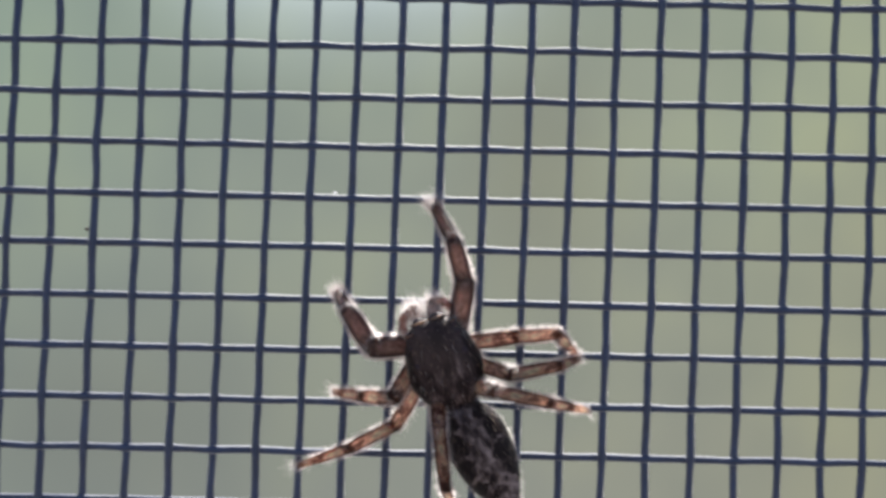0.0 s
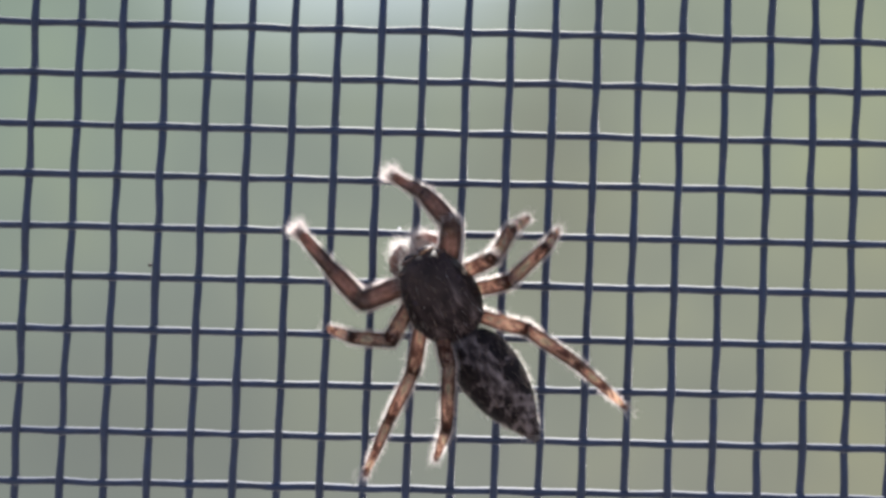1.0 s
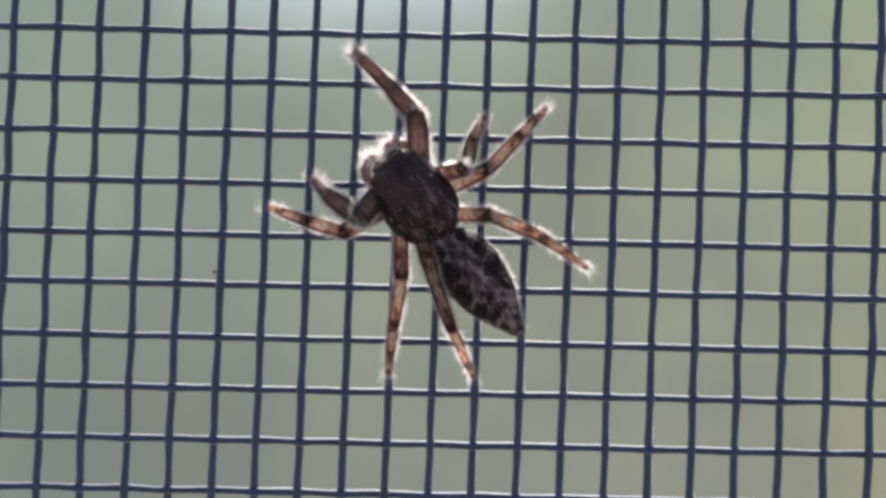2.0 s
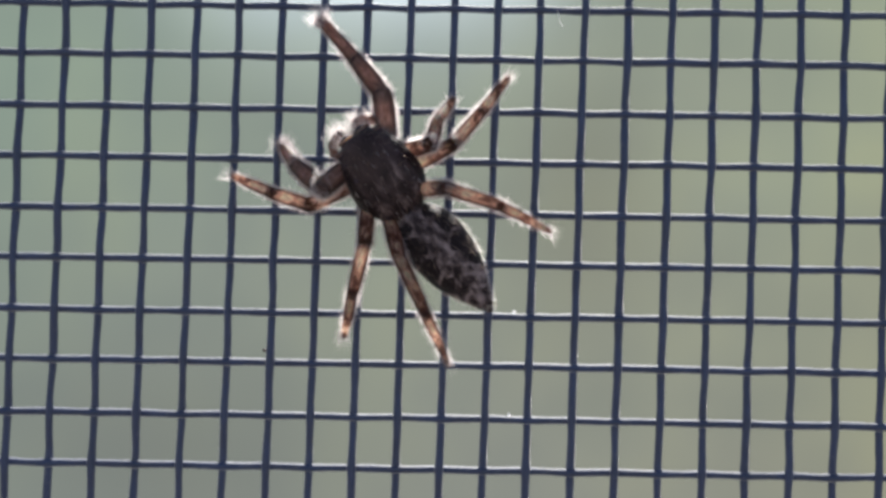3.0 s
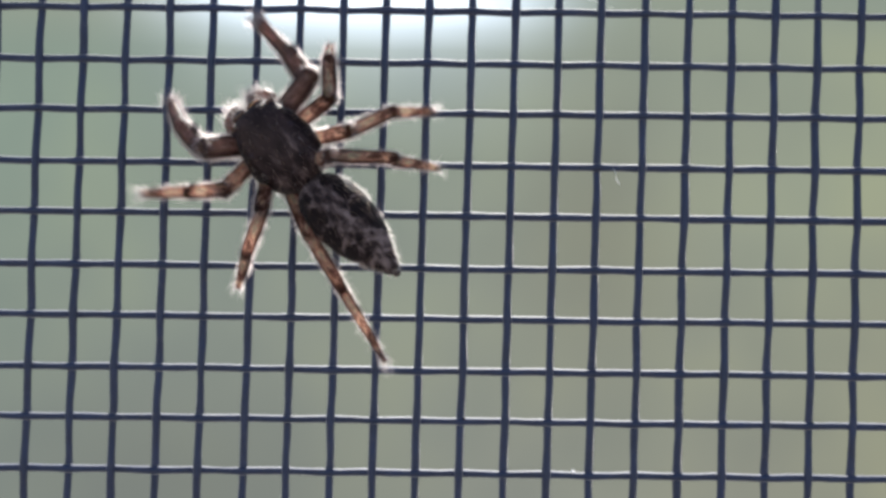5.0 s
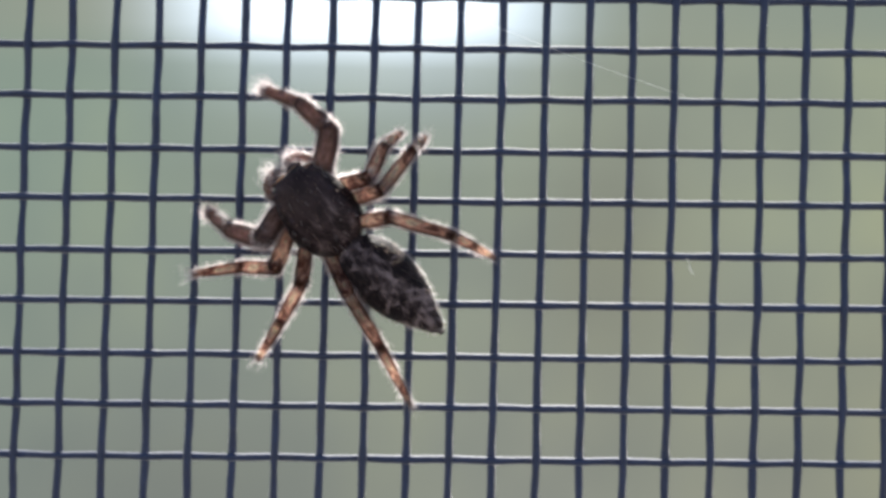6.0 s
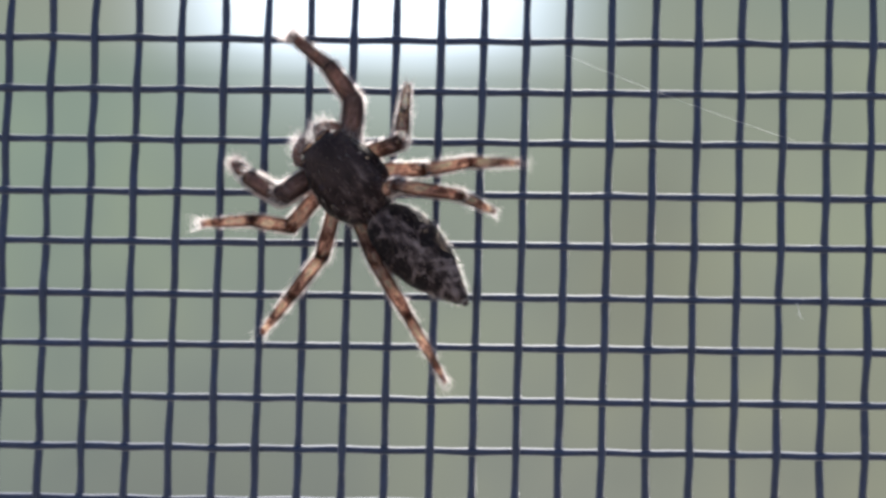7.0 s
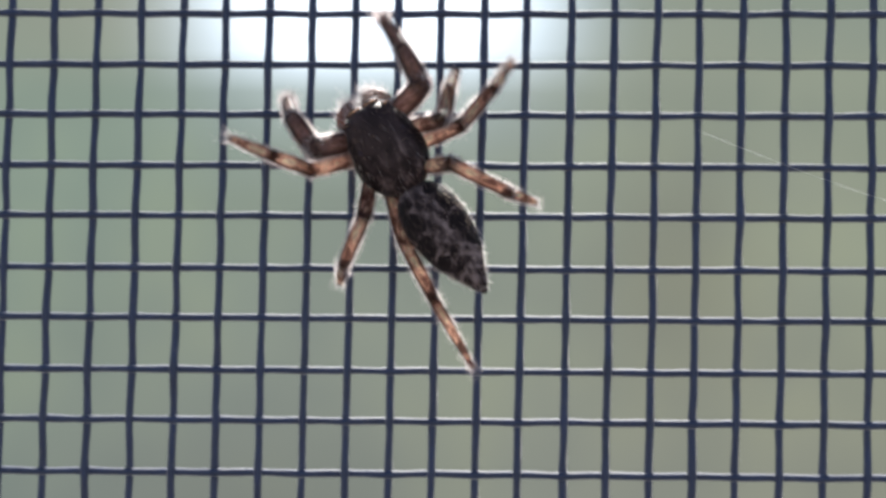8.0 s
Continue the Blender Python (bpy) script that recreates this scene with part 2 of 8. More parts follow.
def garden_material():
    """A glowing sheet close outside, for a garden far out of focus: soft green and straw tones that turn clear towards
    the top.
    """
    m, nt, s = material("green_glow_sheet")
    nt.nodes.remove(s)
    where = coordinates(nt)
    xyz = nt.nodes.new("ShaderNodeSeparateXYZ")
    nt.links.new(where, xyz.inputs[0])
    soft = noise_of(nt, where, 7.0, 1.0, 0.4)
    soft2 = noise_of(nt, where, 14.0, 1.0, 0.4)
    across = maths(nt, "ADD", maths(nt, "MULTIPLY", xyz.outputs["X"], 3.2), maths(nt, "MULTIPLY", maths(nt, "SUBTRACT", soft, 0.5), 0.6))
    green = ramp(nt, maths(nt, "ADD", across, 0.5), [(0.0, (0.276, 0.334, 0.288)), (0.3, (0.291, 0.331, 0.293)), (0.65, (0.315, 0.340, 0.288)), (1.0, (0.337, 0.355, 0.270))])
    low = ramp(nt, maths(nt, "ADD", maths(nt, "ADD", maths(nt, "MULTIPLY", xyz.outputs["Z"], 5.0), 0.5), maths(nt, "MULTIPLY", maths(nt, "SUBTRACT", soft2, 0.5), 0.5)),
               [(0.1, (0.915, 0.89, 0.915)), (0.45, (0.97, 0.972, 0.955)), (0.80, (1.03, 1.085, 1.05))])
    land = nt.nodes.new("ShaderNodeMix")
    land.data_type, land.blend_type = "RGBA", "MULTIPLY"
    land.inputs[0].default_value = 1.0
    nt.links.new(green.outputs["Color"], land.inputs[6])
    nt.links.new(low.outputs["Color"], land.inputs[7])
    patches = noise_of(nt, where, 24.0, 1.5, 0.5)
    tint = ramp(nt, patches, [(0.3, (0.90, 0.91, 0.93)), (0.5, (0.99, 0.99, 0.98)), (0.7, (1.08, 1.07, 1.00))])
    # a taller, darker patch right of the middle
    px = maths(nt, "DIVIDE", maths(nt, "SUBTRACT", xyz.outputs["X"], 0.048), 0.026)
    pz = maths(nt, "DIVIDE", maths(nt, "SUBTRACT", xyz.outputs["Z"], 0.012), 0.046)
    tall_patch = maths(nt, "POWER", 2.718, maths(nt, "MULTIPLY", maths(nt, "ADD", maths(nt, "MULTIPLY", px, px), maths(nt, "MULTIPLY", pz, pz)), -1.0))
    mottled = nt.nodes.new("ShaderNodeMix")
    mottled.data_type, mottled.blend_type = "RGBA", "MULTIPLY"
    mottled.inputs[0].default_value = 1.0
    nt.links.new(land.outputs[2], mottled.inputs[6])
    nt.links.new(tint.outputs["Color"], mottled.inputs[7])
    patched = mix_colour(nt, maths(nt, "MULTIPLY", tall_patch, 0.52), mottled.outputs[2], (0.240, 0.240, 0.185))
    # a darker patch low on one side
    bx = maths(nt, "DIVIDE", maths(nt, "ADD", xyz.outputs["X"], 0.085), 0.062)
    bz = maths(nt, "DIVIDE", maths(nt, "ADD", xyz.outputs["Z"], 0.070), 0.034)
    low_patch = maths(nt, "POWER", 2.718, maths(nt, "MULTIPLY", maths(nt, "ADD", maths(nt, "MULTIPLY", bx, bx), maths(nt, "MULTIPLY", bz, bz)), -1.0))
    colour = mix_colour(nt, maths(nt, "MULTIPLY", low_patch, 0.75), patched, (0.205, 0.225, 0.205))
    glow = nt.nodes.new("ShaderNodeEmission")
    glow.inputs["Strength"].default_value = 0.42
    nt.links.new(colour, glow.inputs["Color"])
    # the sheet turns clear upwards, and the far sheet's bright gap shows through
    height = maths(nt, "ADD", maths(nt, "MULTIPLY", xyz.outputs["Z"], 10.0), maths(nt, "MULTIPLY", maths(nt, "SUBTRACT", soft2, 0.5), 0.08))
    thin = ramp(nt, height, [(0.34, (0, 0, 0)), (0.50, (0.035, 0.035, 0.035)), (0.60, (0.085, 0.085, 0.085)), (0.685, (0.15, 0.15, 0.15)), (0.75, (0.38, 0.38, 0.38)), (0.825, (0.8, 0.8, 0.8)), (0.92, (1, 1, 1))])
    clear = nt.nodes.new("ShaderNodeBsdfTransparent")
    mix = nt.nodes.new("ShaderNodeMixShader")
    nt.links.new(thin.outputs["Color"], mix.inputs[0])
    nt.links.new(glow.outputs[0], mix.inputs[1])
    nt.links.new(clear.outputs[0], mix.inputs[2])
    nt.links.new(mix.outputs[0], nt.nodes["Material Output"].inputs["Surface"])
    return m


def distance_material():
    """A glowing sheet for the far end of the garden, out of focus: green, with a bright gap of sky painted in."""
    m, nt, s = material("far_garden_glow")
    nt.nodes.remove(s)
    where = coordinates(nt)
    xyz = nt.nodes.new("ShaderNodeSeparateXYZ")
    nt.links.new(where, xyz.inputs[0])
    soft = noise_of(nt, where, 0.5, 1.0, 0.4)
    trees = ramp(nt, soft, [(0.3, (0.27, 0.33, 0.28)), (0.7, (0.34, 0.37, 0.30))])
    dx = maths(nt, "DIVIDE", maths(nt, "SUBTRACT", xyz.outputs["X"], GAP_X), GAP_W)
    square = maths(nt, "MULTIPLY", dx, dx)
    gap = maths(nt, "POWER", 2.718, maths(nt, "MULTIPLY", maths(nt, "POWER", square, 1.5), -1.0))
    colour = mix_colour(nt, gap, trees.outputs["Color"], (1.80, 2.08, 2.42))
    # daylight on the trees and in the gap is emitted by the sheet
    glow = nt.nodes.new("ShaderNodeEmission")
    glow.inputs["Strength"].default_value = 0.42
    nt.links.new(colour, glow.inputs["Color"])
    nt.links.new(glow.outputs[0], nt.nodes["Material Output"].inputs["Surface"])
    return m


FAR = 6.0
GAP_X, GAP_W = -0.084 * FAR, 0.162 * FAR     # the bright gap painted between the far trees
WIRE = wire_material()
LEG_FRONT = leg_material("front_leg_skin", (0.44, 0.285, 0.245), (0.165, 0.106, 0.098), 0.8, 0.6, 0.7, 1.8)
LEG_REAR = leg_material("rear_leg_skin", (1.0, 0.73, 0.60), (0.255, 0.158, 0.140), 0.9, 0.86, 1.5, 3.2)
PALE_HAIR = hair_material("pale_hair", (0.55, 0.48, 0.44), (0.95, 0.91, 0.90))
LEG_HAIR = hair_material("leg_hair", (0.54, 0.46, 0.43), (0.90, 0.84, 0.83))
BROWN_HAIR = hair_material("brown_hair", (0.55, 0.44, 0.39), (0.62, 0.50, 0.42))
CARAPACE = carapace_material()
ABDOMEN = abdomen_material()
EYE = eye_material()
SILK = silk_material()
PALP = leg_material("palp_skin", (0.50, 0.33, 0.275), (0.24, 0.152, 0.132), 0.9, 0.6, 1.0, 2.0)
PLASTER = plain_material("wall_plaster", (0.62, 0.60, 0.56), (0.70, 0.68, 0.64), 3.0, 0.8)
PAVING = plain_material("worn_paving", (0.20, 0.18, 0.155), (0.30, 0.27, 0.235), 2.0, 0.9)


# ---- mesh helpers ----
def mesh_of(name, verts, faces, mat, smooth=True):
    me = bpy.data.meshes.new(name)
    me.from_pydata([tuple(v) for v in verts], [], faces)
    me.materials.append(mat)
    if smooth:
        me.shade_smooth()
    me.update()
    return me


def part(name, me, parent, label=""):
    ob = new(name, me)
    ob.parent = parent
    if label:
        tagged(ob, label)
    return ob


def loft(rings, segs=18, square=2.0, wobble=0.0, seed=0):
    """A closed skin through rings (centre, half width, half height) whose planes stand across y; sizes in mm."""
    verts, faces = [], []
    for k, (c, a, b) in enumerate(rings):
        for s in range(segs):
            w = 2 * math.pi * s / segs
            cw, sw = math.cos(w), math.sin(w)
            x = math.copysign(abs(cw) ** (2 / square), cw) * a
            z = math.copysign(abs(sw) ** (2 / square), sw) * b
            push = 1 + wobble * noise.noise((c[1] * 2.3 + seed, cw * 1.3, sw * 1.3))
            verts.append(((c[0] + x * push) * MM, c[1] * MM, (c[2] + z * push) * MM))
    for k in range(len(rings) - 1):
        for s in range(segs):
            a, b = k * segs + s, k * segs + (s + 1) % segs
            faces.append((a, b, b + segs, a + segs))
    faces.append(tuple(range(segs - 1, -1, -1)))
    faces.append(tuple((len(rings) - 1) * segs + s for s in range(segs)))
    # faces wound so that they look outwards for rings that run towards -y
    if rings[0][0][1] < rings[-1][0][1]:
        faces = [tuple(reversed(f)) for f in faces]
    return verts, faces


def bristles(verts, faces, count, length, thick, lean, rng, spread=0.6, keep=None):
    """Bristles on a skin: each two bent blades, crossed. lean: the way they are combed; sizes in mm."""
    spots, weights = [], []
    for f in faces:
        if len(f) > 4:
            continue
        p = [Vector(verts[i]) for i in f]
        n = (p[2] - p[0]).cross(p[-1] - p[1])
        if n.length == 0:
            continue
        spots.append((p, n.normalized()))
        weights.append(n.length)
    out_v, out_f = [], []
    picks = rng.choices(range(len(spots)), weights=weights, k=count)
    for i in picks:
        p, n = spots[i]
        u, v = rng.random(), rng.random()
        at = (p[0] * (1 - u) + p[1] * u) * (1 - v) + (p[-1] * (1 - u) + p[min(2, len(p) - 1)] * u) * v
        if keep and not keep(at):
            continue
        way = (n + Vector(lean) * rng.uniform(0.5, 1.2) + Vector((rng.gauss(0, spread), rng.gauss(0, spread), rng.gauss(0, spread))) * 0.5).normalized()
        long = length * MM * rng.uniform(0.45, 1.25)
        r = thick * MM * rng.uniform(0.7, 1.2)
        side = way.orthogonal().normalized()
        other = way.cross(side)
        bend = Vector(lean) * 0.25 * long
        # two blades, crossed, that taper to one point
        for across in (side, other):
            base = len(out_v)
            for h, k in ((-0.05, 1.0), (0.55, 0.75)):
                mid = at + way * long * h + bend * max(h, 0) ** 2
                out_v.append(mid + across * r * k)
                out_v.append(mid - across * r * k)
            out_v.append(at + way * long + bend)
            out_f.append((base, base + 1, base + 3, base + 2))
            out_f.append((base + 2, base + 3, base + 4))
    return out_v, out_f


def tube(points, radius, sides=8, swell=None):
    """A tube of that radius through points (metres). swell: a factor on the radius for each point."""
    verts, faces = [], []
    n = len(points)
    for k, p in enumerate(points):
        p = Vector(p)
        way = (Vector(points[min(k + 1, n - 1)]) - Vector(points[max(k - 1, 0)])).normalized()
        side = way.cross(Vector((0, 1, 0)))
        if side.length < 1e-4:
            side = way.cross(Vector((0, 0, 1)))
        side.normalize()
        other = way.cross(side)
        for s in range(sides):
            a = 2 * math.pi * s / sides
            verts.append(p + (side * math.cos(a) + other * math.sin(a)) * radius * (swell[k] if swell else 1))
    for k in range(n - 1):
        for s in range(sides):
            a, b = k * sides + s, k * sides + (s + 1) % sides
            faces.append((a, a + sides, b + sides, b))
    faces.append(tuple(range(sides)))
    faces.append(tuple((n - 1) * sides + s for s in range(sides - 1, -1, -1)))
    return verts, faces


# ---- the room and the garden ----
def window_wall():
    """One wall with an opening through it for the screen."""
    xs, zs, y0, y1 = (-2.0, -0.5, 0.5, 2.0), (-0.05, 0.8, 2.0, 2.5), 0.004, 0.124
    verts = [(x, y, z) for y in (y0, y1) for z in zs for x in xs]
    at = lambda i, k, j: j * 16 + k * 4 + i
    faces = []
    for k in range(3):
        for i in range(3):
            if (i, k) == (1, 1):
                continue
            faces.append((at(i, k, 0), at(i + 1, k, 0), at(i + 1, k + 1, 0), at(i, k + 1, 0)))
            faces.append((at(i, k, 1), at(i, k + 1, 1), at(i + 1, k + 1, 1), at(i + 1, k, 1)))
    rim = [(1, 1), (2, 1), (2, 2), (1, 2)]
    for (i, k), (i2, k2) in zip(rim, rim[1:] + rim[:1]):
        faces.append((at(i, k, 0), at(i, k, 1), at(i2, k2, 1), at(i2, k2, 0)))
    rim = [(0, 0), (3, 0), (3, 3), (0, 3)]
    for (i, k), (i2, k2) in zip(rim, rim[1:] + rim[:1]):
        faces.append((at(i, k, 0), at(i2, k2, 0), at(i2, k2, 1), at(i, k, 1)))
    ob = new("wall_north", mesh_of("wall_north", verts, faces, PLASTER, False))
    tagged(ob, "pale plastered wall with an open window", "wall", kind="structure")


window_wall()
ground = new("ground", mesh_of("ground", [(-300, -300, 0), (300, -300, 0), (300, 300, 0), (-300, 300, 0)], [(0, 1, 2, 3)], PAVING, False))
tagged(ground, "worn pale paving on both sides of the wall", "ground", kind="structure")
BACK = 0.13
# added sheet: its green tones are emitted, not lit by sun or sky
near_sheet = new("backdrop_near", mesh_of("backdrop_near", [(-0.34, 0, -0.22), (0.34, 0, -0.22), (0.34, 0, 0.13), (-0.34, 0, 0.13)], [(0, 1, 2, 3)], garden_material(), False))
near_sheet.location = (0, BACK, HEIGHT)
near_sheet.scale = (0.492, 1, 0.492)
tagged(near_sheet, "glowing sheet of soft green tones close outside, clear towards its top", "backdrop", kind="structure")
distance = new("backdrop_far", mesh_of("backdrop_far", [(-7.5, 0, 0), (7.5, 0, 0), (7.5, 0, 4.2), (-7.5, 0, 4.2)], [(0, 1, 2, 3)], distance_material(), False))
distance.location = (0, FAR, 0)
tagged(distance, "glowing sheet of blurred far garden with a painted bright gap of sky", "backdrop", kind="structure")


# ---- the insect screen ----
PITCH_X, PITCH_Z = 1.411 * MM, 1.6635 * MM
SKEW = 0.0164            # the cloth is drawn a little askew: uprights lean to the right
WIRE_V, WIRE_H = 0.132 * MM, 0.124 * MM
SHIFT = 0.5 * PITCH_X      # where the wires stand beside the middle
SAG = -0.055 * MM          # the level wires lie this much under the even rows
# how far single wires stand from an even spacing, in thousandths of a millimetre
UPRIGHT_OFF = {-18: -61, -17: -20, -16: -12, -15: 20, -14: 6, -13: 0, -12: 18, -11: 27, -10: 35, -9: 32, -8: 18, -7: 26, -6: -7, -5: 48, -4: 29, -3: 25, -2: -6, -1: -29, 0: -20, 1: -16, 2: -22, 3: -53, 4: -30, 5: -23, 6: -11, 7: -22, 8: -44, 9: -49, 10: -30, 11: 13, 12: 48, 13: 46, 14: 63}
LEVEL_OFF = {-9: 31, -8: 9, -7: -1, -6: -15, -5: 39, -4: -11, -3: 13, -2: -35, -1: -18, 0: -45, 1: 0, 2: -26, 3: 12, 4: -25, 5: 25, 6: 12, 7: 18, 8: 1, 9: 15}


def upright_wire(i, k0, k1, rng):
    """A wire from row k0 to row k1, bent over and under the cross wires."""
    pts, drift = [], UPRIGHT_OFF.get(i, rng.uniform(-20, 20)) * 0.001 * MM
    phase = rng.uniform(0, 50)
    for n in range((k1 - k0) * 4 + 1):
        k = k0 + n / 4
        y = -math.cos(math.pi * (k + i)) * 0.062 * MM
        x = i * PITCH_X + SHIFT + drift + SKEW * k * PITCH_Z + 0.02 * MM * noise.noise((phase, k * 0.55, i * 7.1)) + 0.022 * MM * noise.noise((k * 1.7, phase, 3.0))
        pts.append((x, y, HEIGHT + k * PITCH_Z))
    return pts


def level_wire(k, i0, i1, rng):
    pts, drift = [], LEVEL_OFF.get(k, rng.uniform(-20, 20)) * 0.001 * MM
    phase = rng.uniform(0, 50)
    for n in range((i1 - i0) * 4 + 1):
        i = i0 + n / 4
        y = math.cos(math.pi * (k + i)) * 0.062 * MM
        z = HEIGHT + k * PITCH_Z + drift + SAG + 0.015 * MM * noise.noise((phase, i * 0.5, k * 5.3)) + 0.014 * MM * noise.noise((i * 1.6, phase, 9.0))
        pts.append((i * PITCH_X + SHIFT + SKEW * k * PITCH_Z, y, z))
    return pts


def uneven(pts, seed):
    """The coating is thicker at every fourth point, where the wires cross, and varies along the wire."""
    return [(1.07 if n % 4 == 0 else 0.98) + 0.16 * noise.noise((seed * 3.7, n * 0.31, 1.0)) + 0.10 * noise.noise((seed * 9.1, n * 0.9, 4.0)) for n in range(len(pts))]


def insect_screen():
    rng = random.Random(11)
    thing = new("insect_screen")
    tagged(thing, "blue-black woven insect screen, slightly uneven, in a window", "insect screen")
    thing.location = (0, 0, HEIGHT)
    near_i, near_k = range(-24, 24), range(-18, 19)
    reach_i, reach_k = (-30, 30), (-26, 26)
    down = Matrix.Translation((0, 0, -HEIGHT))
    for i in near_i:
        pts = upright_wire(i, *reach_k, rng)
        v, f = tube(pts, WIRE_V, 8, uneven(pts, i))
        part("upright_wire", mesh_of("upright_wire", [down @ p for p in v], f, WIRE), thing)
    for k in near_k:
        pts = level_wire(k, *reach_i, rng)
        v, f = tube(pts, WIRE_H, 8, uneven(pts, k + 0.5))
        part("cross_wire", mesh_of("cross_wire", [down @ p for p in v], f, WIRE), thing)
    # the rest of the cloth, out to the window's edges
    verts, faces = [], []

    def straight(a, b, r):
        v, f = tube([a, b], r, 4)
        base = len(verts)
        verts.extend(down @ p for p in v)
        faces.extend(tuple(base + q for q in g) for g in f)

    left, right, low, high = -0.52, 0.52, 0.79, 2.01
    lean = lambda x, z: x + SKEW * (z - HEIGHT)
    for i in range(int(left / PITCH_X), int(right / PITCH_X)):
        x = i * PITCH_X + SHIFT
        if i in near_i:
            straight((lean(x, low), 0, low), (x + SKEW * reach_k[0] * PITCH_Z, 0, HEIGHT + reach_k[0] * PITCH_Z), WIRE_V)
            straight((x + SKEW * reach_k[1] * PITCH_Z, 0, HEIGHT + reach_k[1] * PITCH_Z), (lean(x, high), 0, high), WIRE_V)
        else:
            straight((lean(x, low), 0, low), (lean(x, high), 0, high), WIRE_V)
    for k in range(int((low - HEIGHT) / PITCH_Z), int((high - HEIGHT) / PITCH_Z)):
        z = HEIGHT + k * PITCH_Z + SAG
        if k in near_k:
            straight((left, 0, z), (lean(reach_i[0] * PITCH_X + SHIFT, z), 0, z), WIRE_H)
            straight((lean(reach_i[1] * PITCH_X + SHIFT, z), 0, z), (right, 0, z), WIRE_H)
        else:
            straight((left, 0, z), (right, 0, z), WIRE_H)
    rest = part("outer_mesh", mesh_of("outer_mesh", verts, faces, WIRE), thing)
    tagged(rest, kind="stuff")
    return thing


insect_screen()


# ---- the spider ----
# Its own space: x to its right, y ahead from the waist, z up from the screen; millimetres.
def carapace_rings():
    shape = [(0.0, 0.34, 0.28, 1.45), (0.10, 0.58, 0.42, 1.46), (0.32, 0.85, 0.58, 1.5), (0.65, 1.06, 0.72, 1.55), (1.05, 1.18, 0.82, 1.6), (1.45, 1.19, 0.88, 1.63), (1.85, 1.12, 0.91, 1.65),
             (2.2, 1.00, 0.90, 1.66), (2.48, 0.88, 0.87, 1.66), (2.70, 0.76, 0.82, 1.66), (2.85, 0.62, 0.72, 1.65), (2.93, 0.42, 0.5, 1.63)]
    return [((0, y, z), a, b) for y, a, b, z in shape]


def abdomen_rings():
    shape = [(0.0, 0.14, 0.14), (-0.08, 0.42, 0.34), (-0.25, 0.67, 0.54), (-0.55, 0.88, 0.71), (-0.95, 1.01, 0.81), (-1.4, 1.05, 0.86), (-1.85, 1.01, 0.85), (-2.3, 0.91, 0.78),
             (-2.7, 0.76, 0.66), (-3.05, 0.59, 0.52), (-3.35, 0.42, 0.38), (-3.6, 0.29, 0.27), (-3.75, 0.20, 0.19), (-3.8, 0.10, 0.10)]
    return [((0, y * 1.04, 0.1), a * 0.97, b) for y, a, b in shape]


def segment_rings(length, r0, r1, bulge, tip):
    """A tapering piece of leg, rounded off beyond both joints so that neighbours run into each other."""
    rings = []
    cap0, cap1 = 0.8 * r0 / length, (0.5 if tip else 0.8) * r1 / length
    steps = [-cap0 * k for k in (1.0, 0.85, 0.55, 0.2)] + [n / 11 for n in range(12)] + [1 + cap1 * k for k in (0.35, 0.7, 0.9, 1.0)]
    for u in steps:
        w = min(max(u, 0.0), 1.0)
        r = r0 + (r1 - r0) * w + bulge * math.sin(math.pi * w)
        past = -u / cap0 if u < 0 else (u - 1) / cap1 if u > 1 else 0.0
        r *= math.sqrt(max(0.004, 1 - past * past))
        rings.append(((0, u * length, 0), r, r * 0.95))
    return rings


LEG_SIZES = {  # the hip, then length, half thickness at both ends and swelling of the three pieces
    "L1": (-1, ((-0.8, 2.35, 1.15), (1.44, 0.31, 0.32, 0.03), (1.35, 0.285, 0.24, 0.02), (1.75, 0.225, 0.145, 0.01))),
    "R1": (1, ((0.8, 2.35, 1.15), (1.44, 0.31, 0.32, 0.03), (1.35, 0.285, 0.24, 0.02), (1.75, 0.225, 0.145, 0.01))),
    "L2": (-1, ((-0.85, 1.8, 1.15), (1.60, 0.22, 0.24, 0.02), (1.29, 0.22, 0.185, 0.01), (1.68, 0.18, 0.095, 0.02))),
    "R2": (1, ((0.85, 1.8, 1.15), (1.60, 0.22, 0.24, 0.02), (1.29, 0.22, 0.185, 0.01), (1.68, 0.18, 0.095, 0.02))),
    "L3": (-1, ((-0.8, 1.2, 1.15), (1.74, 0.20, 0.225, 0.02), (1.64, 0.205, 0.175, 0.01), (1.90, 0.17, 0.085, 0.02))),
    "R3": (1, ((0.8, 1.2, 1.15), (1.74, 0.20, 0.225, 0.02), (1.64, 0.205, 0.175, 0.01), (1.90, 0.17, 0.085, 0.02))),
    "L4": (-1, ((-0.55, 0.55, 1.15), (1.93, 0.21, 0.225, 0.02), (1.95, 0.205, 0.175, 0.01), (2.69, 0.17, 0.075, 0.02))),
    "R4": (1, ((0.55, 0.55, 1.15), (1.93, 0.21, 0.225, 0.02), (1.95, 0.205, 0.175, 0.01), (2.69, 0.17, 0.075, 0.02))),
}


